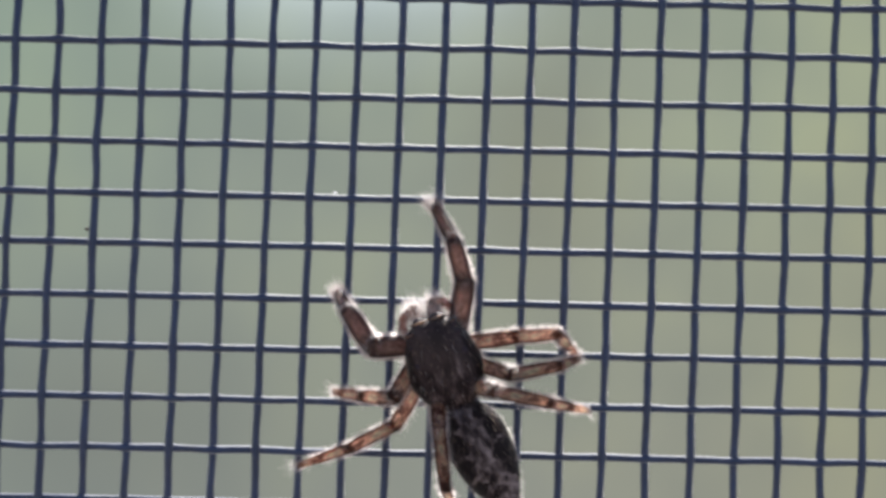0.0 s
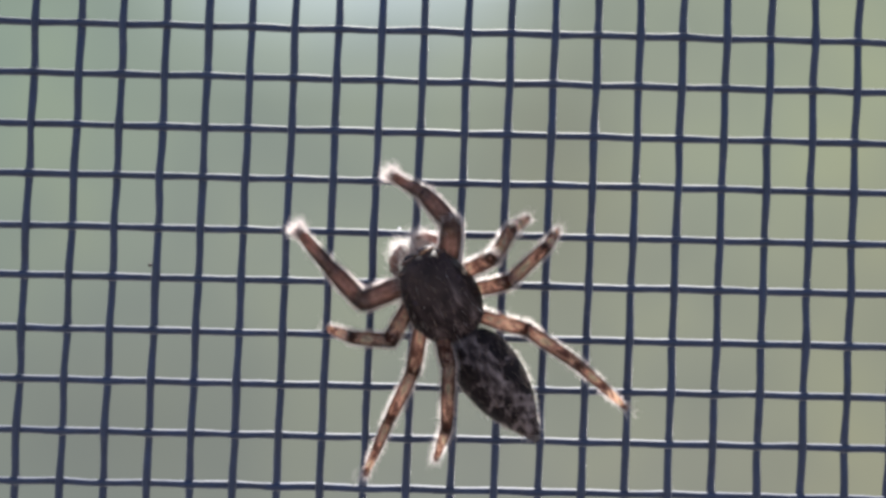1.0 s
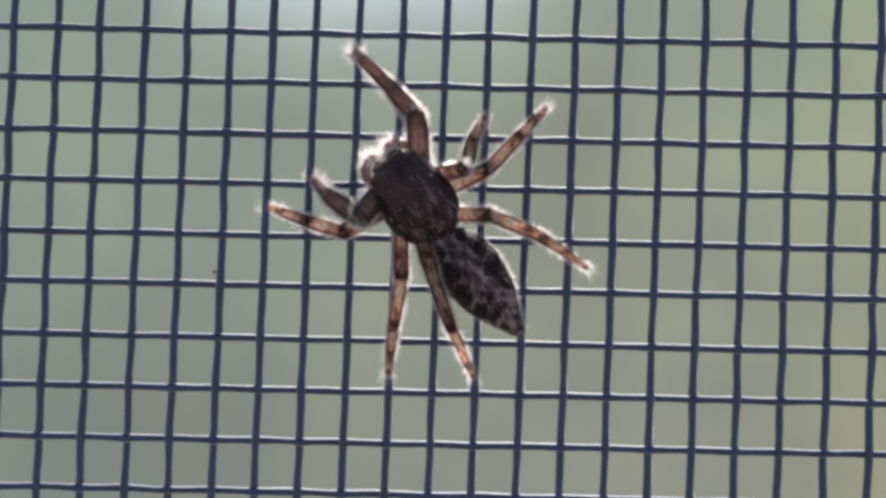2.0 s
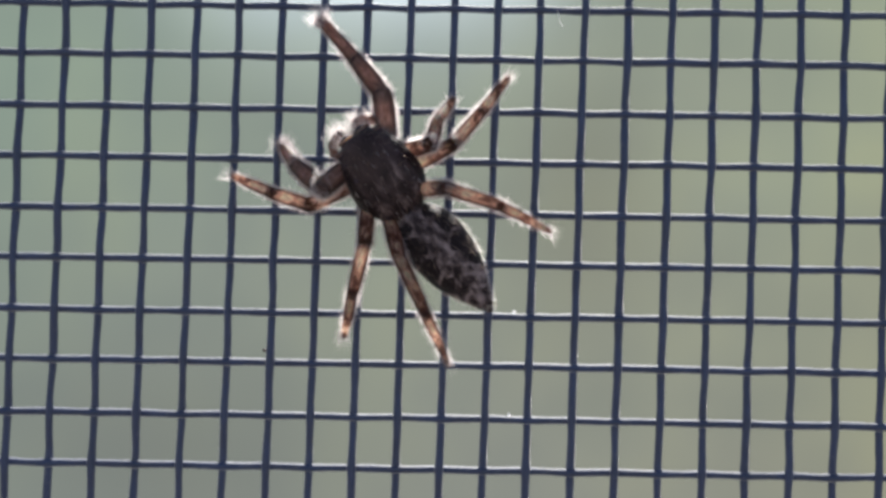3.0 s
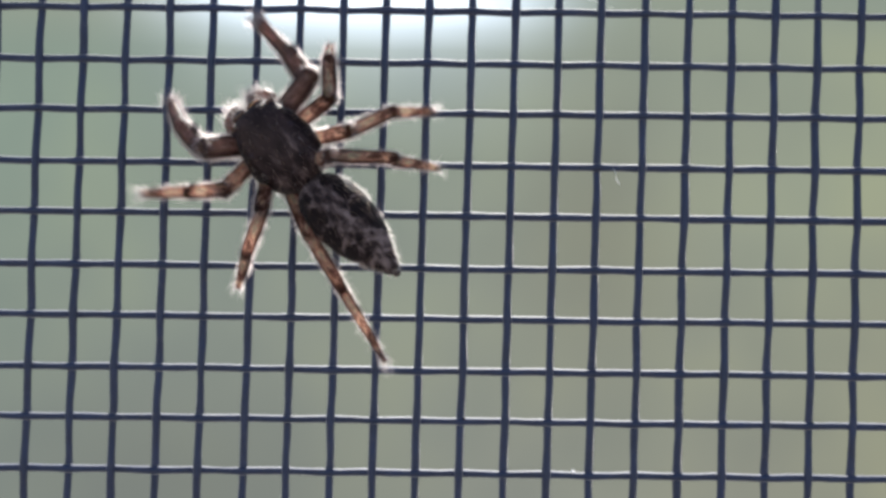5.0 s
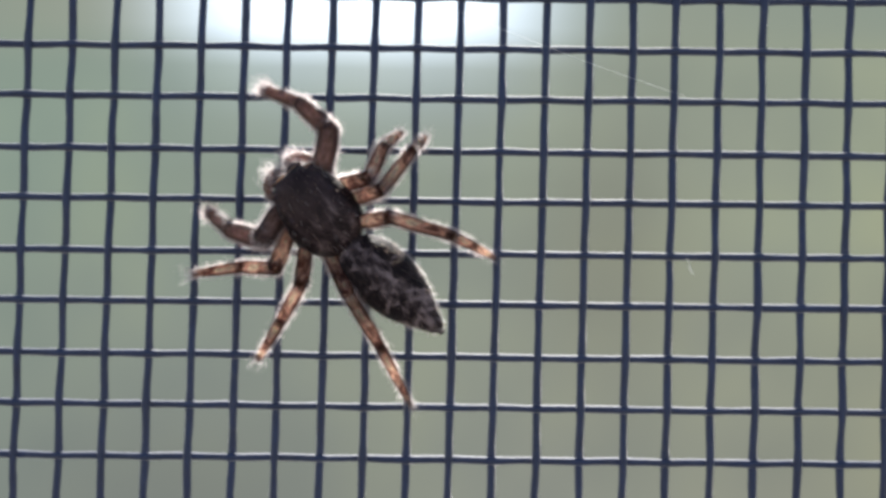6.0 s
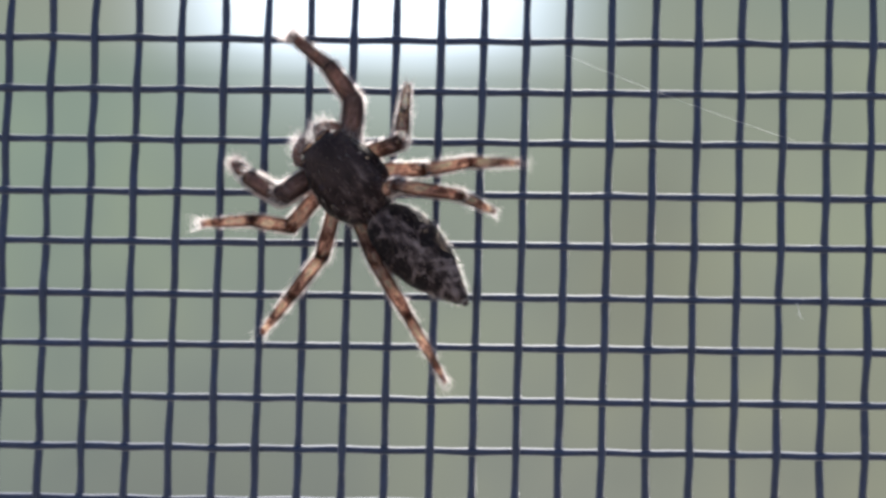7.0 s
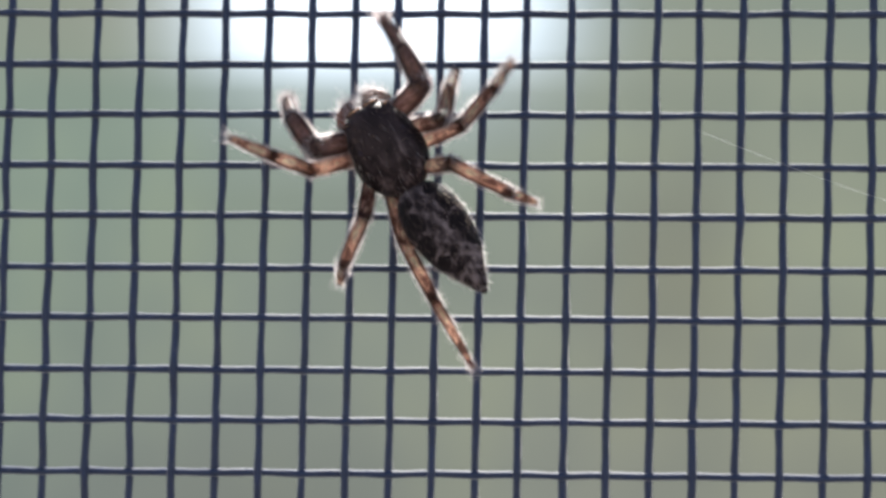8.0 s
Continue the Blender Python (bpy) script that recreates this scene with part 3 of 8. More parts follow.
def leg_piece(name, parent, length, r0, r1, bulge, tip, mat, hairs, rng, seed):
    v, f = loft(segment_rings(length, r0, r1, bulge, tip), 14, 2.0, 0.10, seed)
    piece = part(name, mesh_of(name, v, f, mat), parent)
    under = lambda p: p.z < 0.45 * r1 * MM
    hv, hf = bristles(v, f, hairs * 3 // 2 if r0 > 0.24 else hairs, 0.17, 0.0036 if r0 > 0.24 else 0.0031, (0, 0.7, 0), rng, 0.6, under)
    lv, lf = bristles(v, f, hairs // 8, 0.28, 0.0044 if r0 > 0.24 else 0.0036, (0, 0.5, 0), rng, 1.0, under)
    hf = hf + [tuple(q + len(hv) for q in g) for g in lf]
    hv = hv + lv
    part("hair", mesh_of("hair", hv, hf, LEG_HAIR), piece, "pale bristly hair")
    if tip:
        # the brush of hair under the claws
        rings = [((0, length * (0.80 + 0.2 * q), 0), r1 * 0.9, r1 * 0.9) for q in (0, 0.5, 1)]
        bv, bf = loft(rings, 10)
        tv, tf = bristles(bv, bf, 420 if r1 > 0.12 else 90, 0.44 if r1 > 0.12 else 0.42, 0.0040, (0, 1.5 if r1 > 0.12 else 2.4, -0.2), rng, 0.9)
        part("foot_brush", mesh_of("foot_brush", tv, tf, LEG_HAIR), piece, "whitish brush of hair on the foot")
    return piece


def eyes(parent):
    for side in (-1, 1):
        for x, y, z, r in ((0.27, 2.82, 1.93, 0.28), (0.64, 2.60, 2.02, 0.19), (0.76, 2.28, 2.22, 0.06), (0.74, 1.70, 2.28, 0.11)):
            rings = [((side * x, y + r * math.cos(math.pi * (1 - n / 8)), z), max(r * math.sin(math.pi * n / 8), 0.004), max(r * math.sin(math.pi * n / 8), 0.004)) for n in range(9)]
            v, f = loft(rings, 14)
            lens = part("eye", mesh_of("eye", v, f, EYE), parent, "glossy black eye")
            if y > 2.5:
                ring = [(side * x + 0.96 * r * math.cos(2 * math.pi * q / 16), y + 0.45 * r, z + 0.96 * r * math.sin(2 * math.pi * q / 16)) for q in range(17)]
                v, f = tube([tuple(c * MM for c in p) for p in ring], 0.045 * MM, 6)
                part("eye_rim", mesh_of("eye_rim", v, f, PALP), lens, "tan ring of scales round the eye")


def spider():
    rng = random.Random(5)
    thing = new("jumping_spider")
    tagged(thing, "brown hairy jumping spider with banded legs on the screen", "spider")
    v, f = loft(carapace_rings(), 36, 2.1, 0.04, 3)
    shell = part("carapace", mesh_of("carapace", v, f, CARAPACE), thing, "dark brown carapace with fine pale hairs")
    hv, hf = bristles(v, f, 600, 0.13, 0.0045, (0, -1.6, 0.0), rng, 0.5)
    part("hair", mesh_of("hair", hv, hf, BROWN_HAIR), shell, "short brown hair")
    hv, hf = bristles(v, f, 100, 0.20, 0.0075, (0, -1.8, 0.0), rng, 0.4, lambda p: p.y < 2.3 * MM)
    part("scale_hair", mesh_of("scale_hair", hv, hf, PALE_HAIR), shell, "scattered white hairs")
    front = lambda p: p.y > 2.35 * MM and p.z < 1.85 * MM
    hv, hf = bristles(v, f, 1500, 0.40, 0.0046, (0, 0.8, 0.0), rng, 1.0, front)
    part("face_hair", mesh_of("face_hair", hv, hf, PALE_HAIR), shell, "whitish hair round the face")
    eyes(shell)
    # jaws and feelers below the face
    for side in (-1, 1):
        v, f = loft([((side * 0.30, 2.7 + 0.75 * q, 1.15 - 0.35 * q), 0.27 * w, 0.30 * w) for q, w in ((0, 0.8), (0.3, 1), (0.7, 0.95), (0.95, 0.6), (1.0, 0.25))], 14)
        jaw = part("jaw", mesh_of("jaw", v, f, PALP), thing, "brown jaw below the face")
        hv, hf = bristles(v, f, 480, 0.38, 0.0044, (0, 1.0, 0.0), rng, 0.9)
        part("hair", mesh_of("hair", hv, hf, PALE_HAIR), jaw, "whitish hair")
        bend = [(0.66, 2.45, 1.00, 0.13), (0.82, 2.72, 1.12, 0.18), (0.86, 2.95, 1.18, 0.20), (0.76, 3.16, 1.18, 0.20), (0.56, 3.31, 1.10, 0.20), (0.35, 3.39, 1.00, 0.19), (0.20, 3.41, 0.92, 0.13), (0.13, 3.40, 0.90, 0.04)]
        v, f = tube([(side * x * MM, y * MM, z * MM) for x, y, z, r in bend], MM, 14, [0.78 * r for x, y, z, r in bend])
        palp = part("feeler", mesh_of("feeler", v, f, PALP), thing, "pale hairy feeler beside the jaws")
        hv, hf = bristles(v, f, 480, 0.50, 0.0046, (0, 0.8, 0.0), rng, 1.0, lambda p: p.z < 1.15 * MM)
        part("hair", mesh_of("hair", hv, hf, LEG_HAIR), palp, "long whitish hair")
    # underside and leg bases
    v, f = loft([((0, y, 0.95), a, 0.35) for y, a in ((0.2, 0.2), (0.5, 0.5), (1.2, 0.7), (2.0, 0.7), (2.5, 0.5), (2.7, 0.2))], 20)
    part("breast_plate", mesh_of("breast_plate", v, f, PALP), thing)
    v, f = loft([((0, y, 1.45), r, r) for y, r in ((0.25, 0.2), (0.0, 0.17), (-0.15, 0.16), (-0.3, 0.2))], 14)
    part("waist", mesh_of("waist", v, f, LEG_REAR), thing)
    v, f = loft(abdomen_rings(), 32, 2.0, 0.04, 9)
    belly = part("abdomen", mesh_of("abdomen", v, f, ABDOMEN), thing, "dark abdomen with grey chevrons")
    belly.location = (0, 0.16 * MM, 1.42 * MM)
    hv, hf = bristles(v, f, 600, 0.13, 0.0045, (0, -1.8, 0.0), rng, 0.4)
    part("hair", mesh_of("hair", hv, hf, BROWN_HAIR), belly, "short grey-brown hair")
    edge = lambda p: -0.5 * MM < p.z < 0.35 * MM and p.y < -0.5 * MM
    hv, hf = bristles(v, f, 2600, 0.19, 0.0032, (0, -0.7, -0.1), rng, 0.6, edge)
    part("side_hair", mesh_of("side_hair", hv, hf, PALE_HAIR), belly, "pale hair along the flanks")
    for x, y in ((-0.07, -4.0), (0.07, -4.0), (0.0, -4.04)):
        v, f = loft([((x, y + 0.12, 0.08), 0.06, 0.06), ((x, y, 0.08), 0.055, 0.055), ((x, y - 0.08, 0.07), 0.02, 0.02)], 10)
        part("spinneret", mesh_of("spinneret", v, f, CARAPACE), belly)
    legs = {}
    for key, (side, rows) in LEG_SIZES.items():
        front_leg = key[1] == "1"
        hip, sizes = rows[0], rows[1:]
        legs[key] = []
        for n, (name, (length, r0, r1, bulge)) in enumerate(zip(("thigh", "shin", "foot"), sizes)):
            count = (1600, 1700, 1500)[n] + (500 if front_leg else 0)
            legs[key].append(leg_piece(name, thing, length, r0, r1, bulge, n == 2, LEG_FRONT if front_leg else LEG_REAR, count, rng, ord(key[0]) + n))
    for key, (side, rows) in LEG_SIZES.items():
        x, y, z = rows[0]
        v, f = loft([((x, y - 0.3, z), 0.06, 0.06), ((x, y - 0.2, z), 0.24, 0.24), ((x, y, z), 0.30, 0.29), ((x, y + 0.2, z), 0.24, 0.24), ((x, y + 0.3, z), 0.06, 0.06)], 12)
        base = part("leg_base", mesh_of("leg_base", v, f, LEG_REAR), thing)
        hv, hf = bristles(v, f, 320, 0.30, 0.0046, (0.9 * side, 0.3, 0.0), rng, 1.0)
        part("hair", mesh_of("hair", hv, hf, PALE_HAIR), base, "whitish hair at the leg's root")
    return thing, belly, legs


SPIDER, BELLY, LEGS = spider()


# ---- small things on the screen ----
def silk_thread():
    pts = []
    for n in range(25):
        u = n / 24
        pts.append(((-2.01 + 7.4 * u) * MM, -0.14 * MM - 0.05 * MM * math.sin(3 * u), HEIGHT + (11.14 - 2.70 * u - 0.10 * math.sin(math.pi * u)) * MM))
    v, f = tube(pts, 0.0040 * MM, 5)
    ob = new("silk_thread", mesh_of("silk_thread", v, f, SILK))
    tagged(ob, "fine pale spider silk strung across the screen", "silk thread")
    v, f = tube([((5.44 + 0.2 * q + 0.03 * math.sin(7 * q)) * MM, -0.15 * MM, HEIGHT + (3.20 - 0.5 * q) * MM) for q in (0, 0.2, 0.4, 0.6, 0.8, 1)], 0.011 * MM, 5)
    ob = new("fibre", mesh_of("fibre", v, f, SILK))
    tagged(ob, "tiny pale fibre caught on the screen", "fibre")


def speck(x, z, size, mat, label, seed):
    rings = []
    for n in range(7):
        w = math.pi * n / 6
        rings.append(((0, -math.cos(w) * size * 0.8, 0), max(0.004, math.sin(w) * size), max(0.004, math.sin(w) * size * 0.7)))
    v, f = loft(rings, 9, 2.0, 0.5, seed)
    ob = new("dust_speck", mesh_of("dust_speck", v, f, mat))
    ob.matrix_world = pose(x * MM, -0.17 * MM, HEIGHT + z * MM, 90, 0, 40 * seed)
    tagged(ob, label, "dust speck", group="specks of dust on the screen")


silk_thread()
for n, (x, z, size) in enumerate(((4.23, -6.56, 0.06), (4.12, -9.86, 0.05))):
    speck(x, z, size, SILK, "tiny pale speck of dust on a wire", n)
for n, (x, z, size) in enumerate(((-3.80, -7.93, 0.075), (0.71, -4.92, 0.06))):
    speck(x, z, size, CARAPACE, "tiny dark speck of dirt on a wire", n + 5)


# ---- the walk of the spider ----
def motions():
    walk(SPIDER, [
        (0, pose(0.00843, 0, HEIGHT + -0.01327, 90, -21.6, 0)),
        (0.2, pose(0.00811, 0, HEIGHT + -0.01266, 90, -23.4, 0)),
        (0.3, pose(0.00801, 0, HEIGHT + -0.01224, 90, -23.9, 0)),
        (0.5, pose(0.00750, 0, HEIGHT + -0.01146, 90, -24.5, 0)),
        (0.7, pose(0.00713, 0, HEIGHT + -0.01108, 90, -26.0, 0)),
        (0.8, pose(0.00686, 0, HEIGHT + -0.01071, 90, -26.9, 0)),
        (1, pose(0.00639, 0, HEIGHT + -0.00996, 90, -31.4, 0)),
        (1.2, pose(0.00594, 0, HEIGHT + -0.00924, 90, -35.1, 0)),
        (1.45, pose(0.00520, 0, HEIGHT + -0.00844, 90, -36.0, 0)),
        (1.7, pose(0.00449, 0, HEIGHT + -0.00767, 90, -36.9, 0)),
        (1.9, pose(0.00390, 0, HEIGHT + -0.00702, 90, -37.7, 0)),
        (2.1, pose(0.00329, 0, HEIGHT + -0.00634, 90, -38.4, 0)),
        (2.3, pose(0.00266, 0, HEIGHT + -0.00558, 90, -39.0, 0)),
        (2.5, pose(0.00189, 0, HEIGHT + -0.00509, 90, -38.4, 0)),
        (2.8, pose(0.00129, 0, HEIGHT + -0.00401, 90, -37.3, 0)),
        (3, pose(0.00090, 0, HEIGHT + -0.00351, 90, -37.1, 0)),
        (3.2, pose(0.00032, 0, HEIGHT + -0.00274, 90, -38.4, 0)),
        (3.5, pose(-0.00031, 0, HEIGHT + -0.00158, 90, -41.2, 0)),
        (3.7, pose(-0.00094, 0, HEIGHT + -0.00130, 90, -40.3, 0)),
        (3.8, pose(-0.00101, 0, HEIGHT + -0.00115, 90, -40.0, 0)),
        (4, pose(-0.00184, 0, HEIGHT + -0.00038, 90, -38.7, 0)),
        (4.2, pose(-0.00242, 0, HEIGHT + 0.00057, 90, -40.1, 0)),
        (4.4, pose(-0.00264, 0, HEIGHT + 0.00108, 90, -40.3, 0)),
        (4.65, pose(-0.00321, 0, HEIGHT + 0.00169, 90, -40.5, 0)),
        (4.85, pose(-0.00379, 0, HEIGHT + 0.00216, 90, -40.8, 0)),
        (5.05, pose(-0.00438, 0, HEIGHT + 0.00262, 90, -41.0, 0)),
        (5.3, pose(-0.00499, 0, HEIGHT + 0.00318, 90, -41.2, 0)),
        (5.5, pose(-0.00505, 0, HEIGHT + 0.00316, 90, -41.7, 0)),
        (5.8, pose(-0.00508, 0, HEIGHT + 0.00320, 90, -41.1, 0)),
        (6, pose(-0.00531, 0, HEIGHT + 0.00339, 90, -41.9, 0)),
        (6.2, pose(-0.00552, 0, HEIGHT + 0.00399, 90, -41.9, 0)),
        (6.3, pose(-0.00583, 0, HEIGHT + 0.00416, 90, -42.2, 0)),
        (6.5, pose(-0.00646, 0, HEIGHT + 0.00483, 90, -44.5, 0)),
        (6.7, pose(-0.00713, 0, HEIGHT + 0.00516, 90, -43.6, 0)),
        (6.8, pose(-0.00728, 0, HEIGHT + 0.00539, 90, -43.2, 0)),
        (7, pose(-0.00795, 0, HEIGHT + 0.00583, 90, -41.8, 0)),
        (7.2, pose(-0.00824, 0, HEIGHT + 0.00637, 90, -40.1, 0)),
        (7.3, pose(-0.00850, 0, HEIGHT + 0.00674, 90, -39.9, 0)),
        (7.5, pose(-0.00936, 0, HEIGHT + 0.00741, 90, -39.0, 0)),
        (7.7, pose(-0.01006, 0, HEIGHT + 0.00812, 90, -35.2, 0)),
        (7.8, pose(-0.01054, 0, HEIGHT + 0.00848, 90, -34.2, 0)),
        (8, pose(-0.01116, 0, HEIGHT + 0.00903, 90, -32.0, 0)),
    ])
    walk(BELLY, [
        (0.0, pose(0, 0.00016, 0.00142, 0, 0, 6.1)),
        (0.2, pose(0, 0.00016, 0.00142, 0, 0, 6.2)),
        (0.3, pose(0, 0.00016, 0.00142, 0, 0, 6.5)),
        (0.5, pose(0, 0.00016, 0.00142, 0, 0, 8.6)),
        (0.7, pose(0, 0.00016, 0.00142, 0, 0, 9.5)),
        (0.8, pose(0, 0.00016, 0.00142, 0, 0, 8.8)),
        (1.0, pose(0, 0.00016, 0.00142, 0, 0, 5.3)),
        (1.2, pose(0, 0.00016, 0.00142, 0, 0, 1.5)),
        (1.45, pose(0, 0.00016, 0.00142, 0, 0, 1.5)),
        (1.7, pose(0, 0.00016, 0.00142, 0, 0, 1.5)),
        (1.9, pose(0, 0.00016, 0.00142, 0, 0, 1.5)),
        (2.1, pose(0, 0.00016, 0.00142, 0, 0, 1.4)),
        (2.3, pose(0, 0.00016, 0.00142, 0, 0, 1.4)),
        (2.5, pose(0, 0.00016, 0.00142, 0, 0, 2.8)),
        (2.8, pose(0, 0.00016, 0.00142, 0, 0, 3.7)),
        (3.0, pose(0, 0.00016, 0.00142, 0, 0, 3.5)),
        (3.2, pose(0, 0.00016, 0.00142, 0, 0, 2.3)),
        (3.5, pose(0, 0.00016, 0.00142, 0, 0, -2.6)),
        (3.7, pose(0, 0.00016, 0.00142, 0, 0, -1.0)),
        (3.8, pose(0, 0.00016, 0.00142, 0, 0, -0.2)),
        (4.0, pose(0, 0.00016, 0.00142, 0, 0, 3.8)),
        (4.2, pose(0, 0.00016, 0.00142, 0, 0, 1.4)),
        (4.4, pose(0, 0.00016, 0.00142, 0, 0, 2.1)),
        (4.65, pose(0, 0.00016, 0.00142, 0, 0, 2.9)),
        (4.85, pose(0, 0.00016, 0.00142, 0, 0, 3.6)),
        (5.05, pose(0, 0.00016, 0.00142, 0, 0, 4.3)),
        (5.3, pose(0, 0.00016, 0.00142, 0, 0, 5.1)),
        (5.5, pose(0, 0.00016, 0.00142, 0, 0, 6.1)),
        (5.8, pose(0, 0.00016, 0.00142, 0, 0, 6.5)),
        (6.0, pose(0, 0.00016, 0.00142, 0, 0, 6.0)),
        (6.2, pose(0, 0.00016, 0.00142, 0, 0, 5.0)),
        (6.3, pose(0, 0.00016, 0.00142, 0, 0, 4.1)),
        (6.5, pose(0, 0.00016, 0.00142, 0, 0, 0.6)),
        (6.7, pose(0, 0.00016, 0.00142, 0, 0, 1.1)),
        (6.8, pose(0, 0.00016, 0.00142, 0, 0, 1.4)),
        (7.0, pose(0, 0.00016, 0.00142, 0, 0, 3.3)),
        (7.2, pose(0, 0.00016, 0.00142, 0, 0, 6.1)),
        (7.3, pose(0, 0.00016, 0.00142, 0, 0, 6.1)),
        (7.5, pose(0, 0.00016, 0.00142, 0, 0, 4.3)),
        (7.7, pose(0, 0.00016, 0.00142, 0, 0, 4.6)),
        (7.8, pose(0, 0.00016, 0.00142, 0, 0, 4.2)),
        (8.0, pose(0, 0.00016, 0.00142, 0, 0, 4.0)),
    ])
    walk(LEGS["L1"][0], [
        (0.0, pose(-0.000800, 0.002350, 0.001150, 36.3, -0.0, 70.0)),
        (0.2, pose(-0.000800, 0.002350, 0.001150, 17.5, -0.0, 84.8)),
        (0.3, pose(-0.000800, 0.002350, 0.001150, 16.4, -0.0, 94.9)),
        (0.5, pose(-0.000800, 0.002350, 0.001150, 23.2, 0.0, 102.6)),
        (0.7, pose(-0.000800, 0.002350, 0.001150, 50.1, -0.0, 107.8)),
        (0.8, pose(-0.000800, 0.002350, 0.001150, 43.4, -0.0, 99.9)),
        (1.0, pose(-0.000800, 0.002350, 0.001150, -7.2, -0.0, 80.9)),
        (1.2, pose(-0.000800, 0.002350, 0.001150, 3.4, -0.0, 51.8)),
        (1.45, pose(-0.000800, 0.002350, 0.001150, 28.8, -0.0, 49.6)),
        (1.7, pose(-0.000800, 0.002350, 0.001150, 43.1, -0.0, 74.2)),
        (1.9, pose(-0.000800, 0.002350, 0.001150, 49.0, 0.0, 101.3)),
        (2.1, pose(-0.000800, 0.002350, 0.001150, 45.3, -0.0, 112.4)),
        (2.3, pose(-0.000800, 0.002350, 0.001150, -7.9, -0.0, 44.2)),
        (2.5, pose(-0.000800, 0.002350, 0.001150, 28.8, -0.0, 49.6)),
        (2.8, pose(-0.000800, 0.002350, 0.001150, 43.1, -0.0, 74.2)),
        (3.0, pose(-0.000800, 0.002350, 0.001150, 49.0, 0.0, 101.3)),
        (3.2, pose(-0.000800, 0.002350, 0.001150, 45.3, -0.0, 112.4)),
        (3.5, pose(-0.000800, 0.002350, 0.001150, -4.6, -0.0, 65.5)),
        (3.7, pose(-0.000800, 0.002350, 0.001150, -0.6, -0.0, 52.5)),
        (3.8, pose(-0.000800, 0.002350, 0.001150, 9.6, -0.0, 53.7)),
        (4.0, pose(-0.000800, 0.002350, 0.001150, 36.2, -0.0, 72.7)),
        (4.2, pose(-0.000800, 0.002350, 0.001150, 46.7, 0.0, 91.8)),
        (4.4, pose(-0.000800, 0.002350, 0.001150, 45.3, -0.0, 112.4)),
        (4.65, pose(-0.000800, 0.002350, 0.001150, -4.6, -0.0, 65.5)),
        (4.85, pose(-0.000800, 0.002350, 0.001150, 28.8, -0.0, 49.6)),
        (5.05, pose(-0.000800, 0.002350, 0.001150, 43.1, -0.0, 74.2)),
        (5.3, pose(-0.000800, 0.002350, 0.001150, 36.6, -0.0, 107.1)),
        (5.5, pose(-0.000800, 0.002350, 0.001150, 37.7, -0.0, 105.8)),
        (5.8, pose(-0.000800, 0.002350, 0.001150, 40.1, 0.0, 107.3)),
        (6.0, pose(-0.000800, 0.002350, 0.001150, 39.0, -0.0, 113.6)),
        (6.2, pose(-0.000800, 0.002350, 0.001150, -12.9, -0.0, 72.4)),
        (6.3, pose(-0.000800, 0.002350, 0.001150, -10.4, 0.0, 61.5)),
        (6.5, pose(-0.000800, 0.002350, 0.001150, 14.8, -0.0, 57.7)),
        (6.7, pose(-0.000800, 0.002350, 0.001150, 38.2, -0.0, 63.6)),
        (6.8, pose(-0.000800, 0.002350, 0.001150, 33.0, -0.0, 73.6)),
        (7.0, pose(-0.000800, 0.002350, 0.001150, 40.3, 0.0, 89.4)),
        (7.2, pose(-0.000800, 0.002350, 0.001150, 52.3, -0.0, 109.1)),
        (7.3, pose(-0.000800, 0.002350, 0.001150, 48.2, -0.0, 108.8)),
        (7.5, pose(-0.000800, 0.002350, 0.001150, 9.4, -0.0, 73.1)),
        (7.7, pose(-0.000800, 0.002350, 0.001150, 12.1, -0.0, 39.1)),
        (7.8, pose(-0.000800, 0.002350, 0.001150, 26.5, -0.0, 52.9)),
        (8.0, pose(-0.000800, 0.002350, 0.001150, 38.2, -0.0, 75.7)),
    ])
